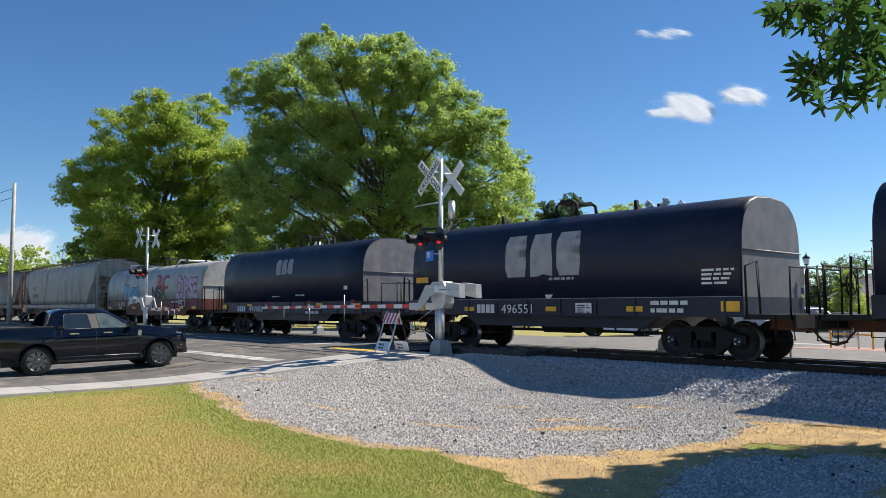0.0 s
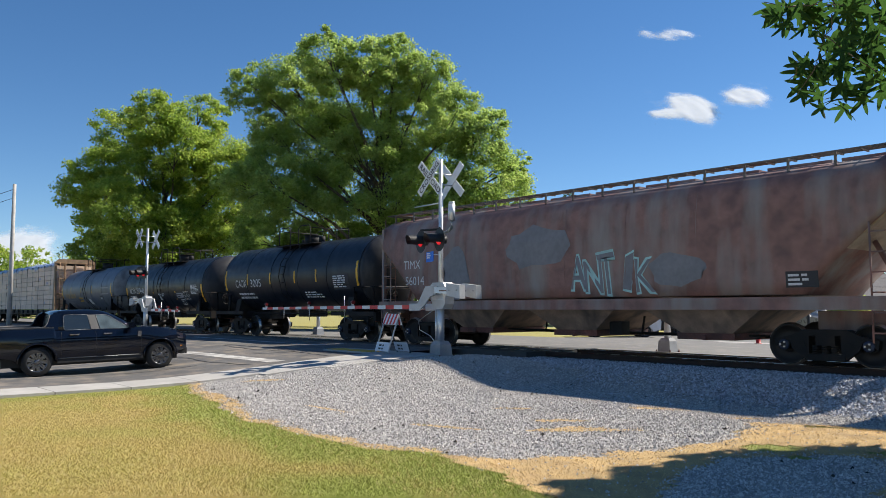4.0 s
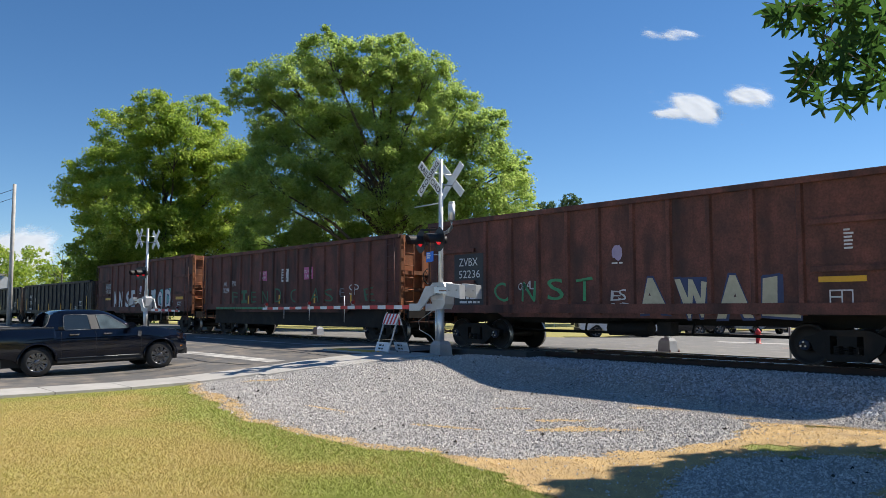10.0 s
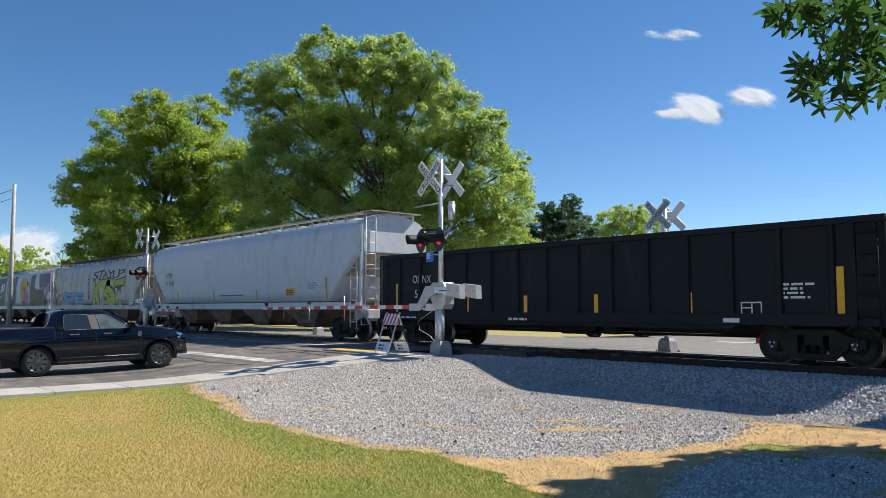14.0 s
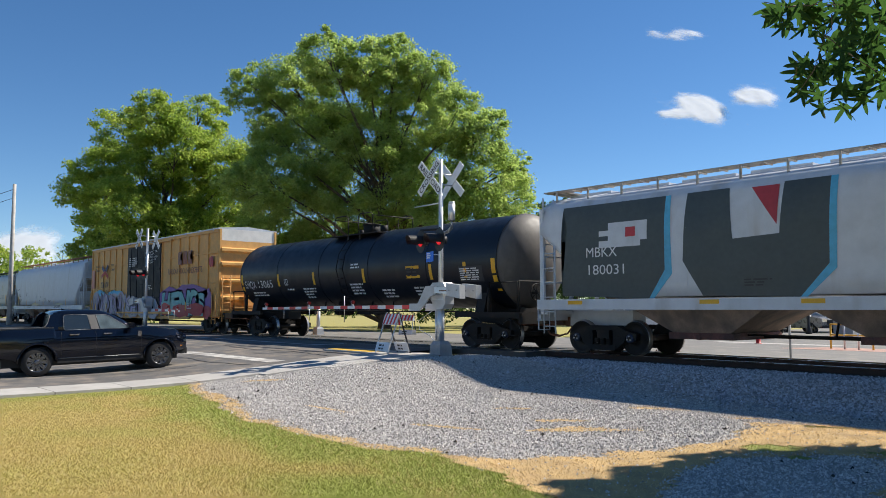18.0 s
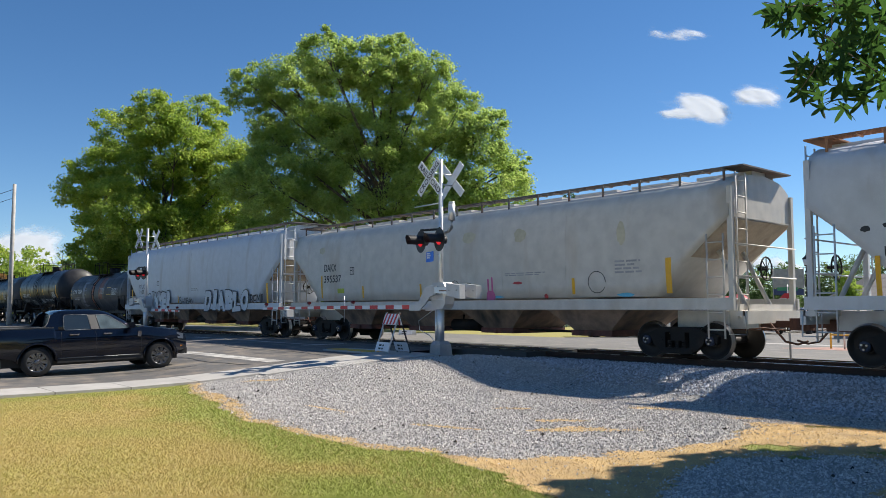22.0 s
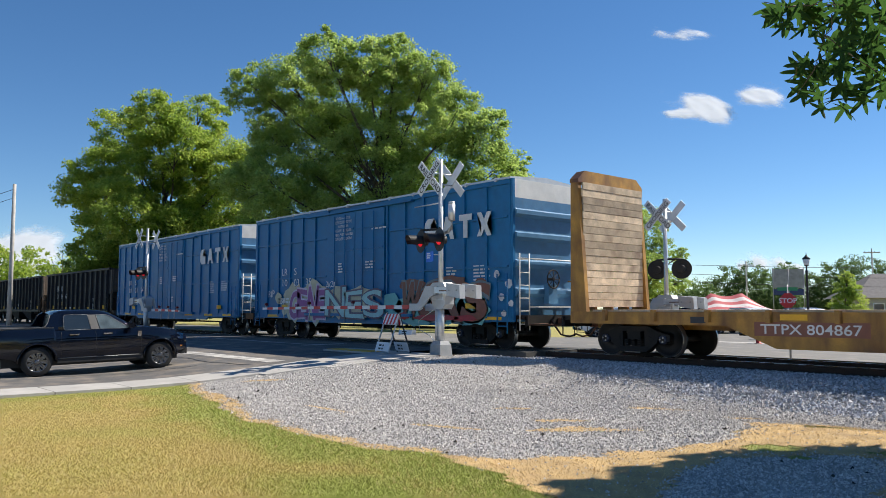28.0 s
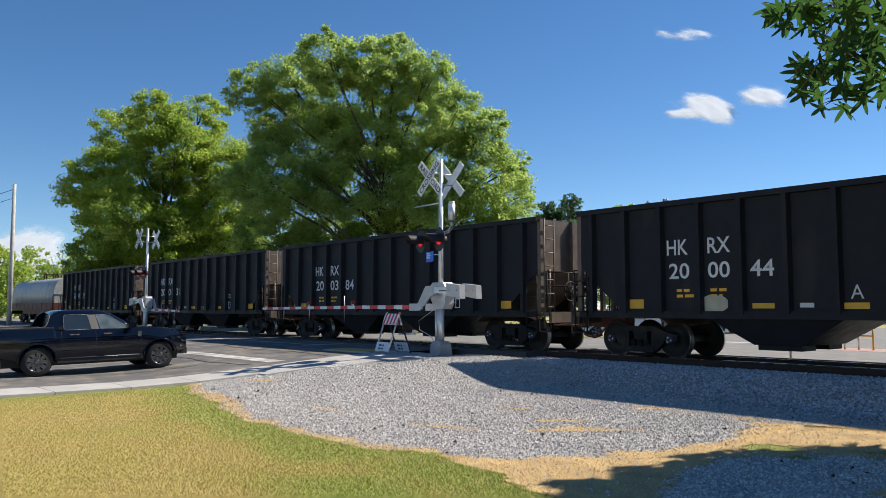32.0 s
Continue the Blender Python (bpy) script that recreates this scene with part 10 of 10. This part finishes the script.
    prism(bm, [(-0.80, 1.62), (-0.62, 1.625), (-0.78, 1.70)], -0.02, 0.02)
    part("roof_antenna", bm, M["truck_black"], t)
    return t


pickup(pose(-22.42, 6.83, 0.055, 0, 0, 88.5) @ pose(0, 0, 0, 0, -1.3, 0))

CAR_PAINT = dict(white=mat("white_car_paint", (0.7, 0.7, 0.7), 0.25, var=0.05, bump=0), black=M["truck_black"], grey=mat("grey_car_paint", (0.2, 0.2, 0.21), 0.3, 0.4, var=0.05, bump=0))


def suv(m, paint, label):
    t = thing("parked_suv", label, "car", "parked cars", m)
    prof = [(-2.25, 0.45), (-1.85, 0.35)] + arch_profile(0.33, (-1.38, 1.38), 0.4)[1:8] + [(-0.9, 0.33), (0.9, 0.33)] + arch_profile(0.33, (-1.38, 1.38), 0.4)[10:17] + [(1.9, 0.35), (2.3, 0.5), (2.32, 0.85), (2.2, 1.02), (1.3, 1.12), (-2.2, 1.15), (-2.3, 0.9)]
    bm = bmesh.new()
    prism(bm, prof, -0.92, 0.92)
    bmesh.ops.triangulate(bm, faces=[f for f in bm.faces if len(f.verts) > 4])
    part("body", bm, paint, t)
    bm = bmesh.new()
    cab = [(1.25, 1.1), (0.55, 1.62), (-0.2, 1.72), (-1.7, 1.68), (-2.2, 1.13)]
    loft(bm, [[(x, s * (0.88 - (z - 1.1) * 0.25), z) for x, z in cab] for s in (-1, 1)], smooth=False)
    part("cabin", bm, paint, t, "", 0.03)
    for s in (-1, 1):
        for poly in ([(0.95, 1.15), (0.45, 1.56), (-0.2, 1.62), (-0.25, 1.15)], [(-0.35, 1.15), (-0.3, 1.62), (-1.5, 1.6), (-1.85, 1.15)]):
            bm = bmesh.new()
            bm.faces.new([bm.verts.new((x, s * (0.885 - (z - 1.1) * 0.25), z)) for x, z in poly])
            part("side_window", bm, M["car_glass"], t)
        for x in (-1.38, 1.38):
            car_wheel(t, x, s * 0.8, 0.35, 0.22, s, 5)
        bm = bmesh.new()
        box(bm, 2.2, 2.33, *sorted((s * 0.55, s * 0.88)), 0.78, 0.95)
        part("headlight", bm, M["chrome"], t, "", 0.02)
    bm = bmesh.new()
    box(bm, 2.28, 2.35, -0.5, 0.5, 0.6, 0.9)
    part("grille", bm, M["dark_trim"], t, "", 0.01)
    bm = bmesh.new()
    box(bm, 2.2, 2.36, -0.85, 0.85, 0.4, 0.55)
    part("bumper", bm, M["dark_trim"], t, "", 0.02)
    bm = bmesh.new()
    bm.faces.new([bm.verts.new(p) for p in ((1.24, -0.8, 1.13), (1.24, 0.8, 1.13), (0.6, 0.7, 1.6), (0.6, -0.7, 1.6))])
    part("windscreen", bm, M["car_glass"], t)
    return t


suv(pose(-27.4, 37.1, 0.1, 0, 0, 229), CAR_PAINT["white"], "white sport utility car parked beyond the track")
suv(pose(-26.9, 41.9, 0.09, 0, 0, 49), CAR_PAINT["black"], "black sport utility car parked beyond the track")
suv(pose(-25.4, 49.3, 0.09, 0, 0, -28), CAR_PAINT["white"], "white car parked in the far row")
suv(pose(-24.0, 54.2, 0.09, 0, 0, -28), CAR_PAINT["grey"], "grey car parked in the far row")
suv(pose(-27.9, 46.0, 0.09, 0, 0, 49), CAR_PAINT["black"], "black car parked behind others")


# ---- barricades ----
def barricade(m, label):
    t = thing("folding_barricade", label, "barricade", "folding barricades", m)
    for s in (-1, 1):
        f = pose(0, 0, 1.12, s * 18, 0, 0)
        for x in (-0.36, 0.36):
            bm = bmesh.new()
            box(bm, x - 0.02, x + 0.02, -0.015, 0.015, -1.17, 0.03)
            part("leg", bm, M["alu_paint"] if s < 0 else M["dark_trim"], t, "", 0.0, f)
        bm = bmesh.new()
        box(bm, -0.38, 0.38, -0.03, -0.015, -0.34, -0.02)
        board = part("board", bm, M["sign_white"], t, "white board with red stripes", 0.0, f)
        for k in range(4):
            x = -0.36 + k * 0.19
            bm = bmesh.new()
            prism(bm, [(x, -0.335), (x + 0.09, -0.335), (x + 0.16, -0.025), (x + 0.07, -0.025)], -0.034, -0.031)
            part("red_stripe", bm, M["red_paint"], board)
        bm = bmesh.new()
        box(bm, -0.38, 0.38, -0.03, -0.015, -1.12, -0.86)
        low = part("lower_board", bm, M["sign_white"], t, "white lower board with dark bars", 0.0, f)
        stencil(low, -0.2, -0.93, 0.4, 2, flat_side(0.03), M["sign_black"], 4, 0.05)
    bm = bmesh.new()
    for x in (-0.36, 0.36):
        tube(bm, [(x, -0.05, 1.1), (x, 0.05, 1.1)], 0.02, 6)
    part("hinge", bm, M["rust_part"], t)
    return t


barricade(pose(-17.75, 13.55, 0.475, 0, 0, -8), "folding A-frame barricade with red stripes beside the track")
barricade(pose(-33.4, 26.5, 0.28, 0, 0, 30), "folding A-frame barricade beyond the track")


# ---- street furniture beyond the track ----
def hydrant(m):
    t = thing("fire_hydrant", "red cast-iron fire hydrant", "fire hydrant", "", m)
    bm = bmesh.new()
    lathe(bm, [(0, 0.16), (0.05, 0.16), (0.06, 0.1), (0.5, 0.1), (0.52, 0.14), (0.56, 0.14), (0.66, 0.08), (0.72, 0.03)], 14, "z")
    part("barrel", bm, M["red_paint"], t)
    bm = bmesh.new()
    tube(bm, [(-0.2, 0, 0.4), (0.2, 0, 0.4)], 0.055, 10)
    tube(bm, [(0, -0.19, 0.36), (0, 0, 0.36)], 0.07, 10)
    part("nozzle", bm, M["red_paint"], t)
    return t


hydrant(pose(-17.7, 34.6, 0.10))
bm = bmesh.new()
tube(bm, [(-10.1, 21.55, 0.28), (-10.1, 21.55, 1.35)], 0.03, 8)
solo("marker_post", bm, M["grey_box"], "thin grey steel marker post beside the track", "post")

sign = thing("stop_sign", "red octagonal stop sign with green street name plates", "stop sign", "", pose(-19.5, 41.5, 0.12, 0, 0, 25))
bm = bmesh.new()
tube(bm, [(0, 0.04, 0), (0, 0.04, 2.9)], 0.03, 8)
part("post", bm, M["alu"], sign)
bm = bmesh.new()
prism(bm, [(0.42 * math.cos(math.pi / 8 + k * math.pi / 4), 2.05 + 0.42 * math.sin(math.pi / 8 + k * math.pi / 4)) for k in range(8)], -0.01, 0.0)
face = part("sign_face", bm, M["red_paint"], sign, "red octagon")
blade_text(face, "STOP", pose(0, 0, 2.05), 0.26, M["sign_white"])
bm = bmesh.new()
box(bm, -0.5, 0.5, 0.02, 0.03, 2.58, 2.76)
part("name_plate", bm, G["green"], sign, "green street name plate")
bm = bmesh.new()
box(bm, -0.01, 0.0, -0.4, 0.5, 2.8, 2.98)
part("name_plate", bm, G["green"], sign, "green street name plate")

lamp = thing("street_lamp", "black lantern-style street lamp on a slim post", "street lamp", "", pose(-22.4, 50.4, 0.1))
bm = bmesh.new()
lathe(bm, [(0, 0.2), (0.3, 0.17), (0.5, 0.09), (3.9, 0.06), (4.0, 0.12), (4.1, 0.05), (4.35, 0.05)], 12, "z")
part("post", bm, M["lamp_black"], lamp)
bm = bmesh.new()
lathe(bm, [(4.35, 0.12), (4.4, 0.14), (4.8, 0.24), (4.84, 0.27), (4.98, 0.1), (5.1, 0.03), (5.22, 0.02)], 8, "z")
part("lantern", bm, M["lamp_black"], lamp, "black lantern head")
bm = bmesh.new()
lathe(bm, [(4.42, 0.145), (4.78, 0.242)], 8, "z")
part("lantern_glass", bm, M["sign_white"], lamp, "frosted lantern glass")

# striped marquee
M["tent_red"] = mat("red_canvas", (0.5, 0.1, 0.11), 0.8, var=0.1)
M["tent_white"] = mat("faded_white_canvas", (0.68, 0.6, 0.58), 0.8, var=0.08)
tent = thing("marquee_tent", "red and white striped marquee with two peaks", "tent", "", pose(-31.0, 55.8, 0.1, 0, 0, 45))
def canvas(u, f):
    """A point of the canopy: u runs along it, f from the front eave (0) over the ridge (0.5) to the back eave (1)."""
    q = 1 - abs(2 * f - 1)
    peak = max(0, 1 - abs(u + 1.1) / 1.9) ** 1.6 + max(0, 1 - abs(u - 1.1) / 1.9) ** 1.6
    return (u, -2.6 + 5.2 * f, 1.45 + (0.75 * (1 - (u / 3.7) ** 2) + 0.75 * peak) * q ** 1.25)


bands = 12
for i in range(bands):
    bm = bmesh.new()
    vs = [[bm.verts.new(canvas(-3.6 + 7.2 * k / 24, (i + d) / bands)) for k in range(25)] for d in (0, 0.5, 1)]
    for a, b in zip(vs, vs[1:]):
        for k in range(24):
            bm.faces.new((a[k], a[k + 1], b[k + 1], b[k])).smooth = True
    part("canopy_strip", bm, M["tent_red"] if i % 2 else M["tent_white"], tent, "striped canvas")
for x in (-3.3, 3.3):
    for y in (-2.5, 2.5):
        bm = bmesh.new()
        tube(bm, [(x, y, 0), (x, y, 1.36)], 0.04, 6)
        part("tent_pole", bm, M["alu"], tent)

# yellow handrails and bollards by a planter
rail_y = thing("handrail_set", "yellow tubular handrail and steel posts on a brick landing", "handrail", "", pose(-12.7, 30.4, 0.2, 0, 0, -12))
for i in range(4):
    bm = bmesh.new()
    tube(bm, [(i * 0.55, 0, 0), (i * 0.55, 0, 0.95)], 0.035, 8)
    part("post", bm, M["yellow_pad"] if i in (0, 3) else M["alu"], rail_y)
for z in (0.55, 0.95):
    bm = bmesh.new()
    tube(bm, [(0, 0, z), (1.65, 0, z)], 0.03, 8)
    part("rail", bm, M["yellow_pad"], rail_y)
M["brick_pad"] = mat("pinkish_brick_paving", (0.4, 0.24, 0.19), 0.85, var=0.25, fine=25)
stripe(-13.6, -8.5, 28.0, 32.5, "patch of pinkish brick paving beside the handrail", M["brick_pad"], 0.036)
bm = bmesh.new()
box(bm, -20.0, -14.2, 33.6, 35.4, 0.0, 0.14)
solo("island_kerb", bm, M["concrete"], "pale concrete traffic island", "kerb", bevel=0.03, kind="structure")

# notice board, house, hedge cone
board = thing("banner_board", "grey mesh banner board on posts", "banner", "", pose(-32.6, 69.6, 0.5, 0, 0, 45))
for x in (-1.35, 0, 1.35):
    bm = bmesh.new()
    tube(bm, [(x, 0, 0), (x, 0, 4.9)], 0.05, 6)
    part("post", bm, M["grey_box"], board)
for x in (-1.3, 0.05):
    bm = bmesh.new()
    box(bm, x, x + 1.25, -0.02, 0.0, 3.1, 4.8)
    part("banner", bm, M["grey_box"], board, "faded grey banner")
    bm = bmesh.new()
    box(bm, x, x + 1.25, -0.022, -0.001, 2.45, 3.0)
    part("banner_foot", bm, G["navy"], board, "navy strip")

M["roof_shingle"] = mat("grey_shingle_roof", (0.17, 0.16, 0.16), 0.9, var=0.2, fine=20, bump=0.4)
M["siding"] = mat("pale_grey_siding", (0.4, 0.39, 0.38), 0.8, var=0.1)
house = thing("house", "low pale house with a grey shingled hip roof", "house", "", pose(-31.5, 96.5, 0.05, 0, 0, 42))
bm = bmesh.new()
box(bm, -7, 7, -4, 4, 0, 2.9)
wall = part("wall", bm, M["siding"], house)
bm = bmesh.new()
loft(bm, [[(-7.6, -4.6, 2.85), (7.6, -4.6, 2.85), (7.6, 4.6, 2.85), (-7.6, 4.6, 2.85)], [(-4.0, -0.05, 5.6), (4.0, -0.05, 5.6), (4.0, 0.05, 5.6), (-4.0, 0.05, 5.6)]], smooth=False)
part("roof", bm, M["roof_shingle"], house, "grey shingled roof")
for x in (-5, -2.5, 2.5, 5):
    bm = bmesh.new()
    box(bm, x - 0.5, x + 0.5, -4.03, -3.98, 0.9, 2.2)
    w = part("window", bm, M["car_glass"], house)
    bm = bmesh.new()
    for a, b, c, d in ((-0.58, 0.58, 2.2, 2.28), (-0.58, 0.58, 0.82, 0.9), (-0.58, -0.5, 0.9, 2.2), (0.5, 0.58, 0.9, 2.2)):
        box(bm, x + a, x + b, -4.06, -3.98, c, d)
    part("window_frame", bm, M["sign_white"], w)
bm = bmesh.new()
box(bm, -0.45, 0.45, -4.04, -3.98, 0, 2.05)
part("door", bm, M["dark_trim"], house)

# equipment boxes beyond the far signal
for i, (x, y, w, h, lab) in enumerate(((-28.9, 50.6, 0.7, 1.3, "grey steel utility cabinet"), (-17.6, 44.0, 0.5, 1.1, "small grey utility pedestal"))):
    bm = bmesh.new()
    box(bm, x - w, x + w, y - w * 0.6, y + w * 0.6, 0.05, 0.33 + h)
    ob = solo("utility_cabinet", bm, M["grey_box"], lab, "cabinet", bevel=0.03)
    bm = bmesh.new()
    box(bm, x - w - 0.04, x + w + 0.04, y - w * 0.64, y + w * 0.64, 0.33 + h, 0.38 + h)
    part("lid", bm, M["grey_box"], ob, "", 0.01)


# ---- poles and wires ----
def utility_pole(m, height, label, arms=True, r=0.15):
    t = thing("utility_pole", label, "utility pole", "utility poles", m)
    bm = bmesh.new()
    tube(bm, [(0, 0, -0.2), (0, 0, height * 0.5), (0, 0, height)], r, 10, r * 0.65)
    part("pole", bm, M["pole_wood"], t)
    if arms:
        bm = bmesh.new()
        box(bm, -1.2, 1.2, -0.06, 0.06, height - 0.7, height - 0.55)
        arm = part("cross_arm", bm, M["pole_wood"], t)
        for x in (-1.05, -0.4, 0.4, 1.05):
            bm = bmesh.new()
            lathe(bm, [(height - 0.55, 0.03), (height - 0.45, 0.05), (height - 0.38, 0.03)], 8, "z")
            for v in bm.verts:
                v.co.x += x
            part("insulator", bm, M["grey_box"], arm)
    return t


utility_pole(pose(-69.3, 14.75, 0.0), 11.7, "tall grey weathered utility pole", False, 0.2)
utility_pole(pose(-47.1, 128.6, 0.3, 0, 0, 40), 10.7, "distant wooden utility pole with a cross arm")
utility_pole(pose(-62.0, 118.0, 0.3, 0, 0, 40), 9.0, "distant wooden utility pole with a cross arm")


def wire(name, a, b, sag, r, label):
    bm = bmesh.new()
    a, b = Vector(a), Vector(b)
    tube(bm, [a.lerp(b, k / 12) - Vector((0, 0, sag * 4 * (k / 12) * (1 - k / 12))) for k in range(13)], r, 4)
    return solo(name, bm, M["lamp_black"], label, "cable")


for k, z in enumerate((5.2, 4.3, 3.5)):
    wire("overhead_wire", (-60, 62 + k, z + 2.2), (-14, 82 + k, z), 0.5, 0.02, "thin black overhead cable")
wire("overhead_wire", (-69.3, 14.75, 11.3), (-110, 2, 9.5), 0.8, 0.02, "thin black cable from the pole")
wire("overhead_wire", (-69.3, 14.75, 10.6), (-110, 2, 8.6), 0.8, 0.02, "thin black cable from the pole")


# ---- what moves ----
def motions():
    for car, middle in CARS:
        walk(car, [(t, pose(middle + SPEED * t, YC, ZR)) for t in (0.0, 8.0, 16.0, 24.0, 32.0)])
    for ob, place, way in CLOUDS:
        walk(ob, [(t, Matrix.Translation(place + way * t / 32.0)) for t in (0.0, 16.0, 32.0)])
    middles = {car: middle for car, middle in CARS}
    for wheel, car, dx in WHEELS:
        s = middles[car]
        a, b = max(0.0, (-118.0 - s) / SPEED), min(32.0, (3.0 - s) / SPEED)
        first, last = math.ceil(a * FPS), math.floor(b * FPS)
        frames = sorted({0, *range(first, last + 1), 32 * FPS})
        rows = []
        for k in frames:
            t = min(max(k, first), last) / FPS
            rows.append((k / FPS, pose(dx, 0, 0.457) @ Matrix.Rotation(SPEED * t / 0.457, 4, "Y")))
        walk(wheel, rows)


motions()
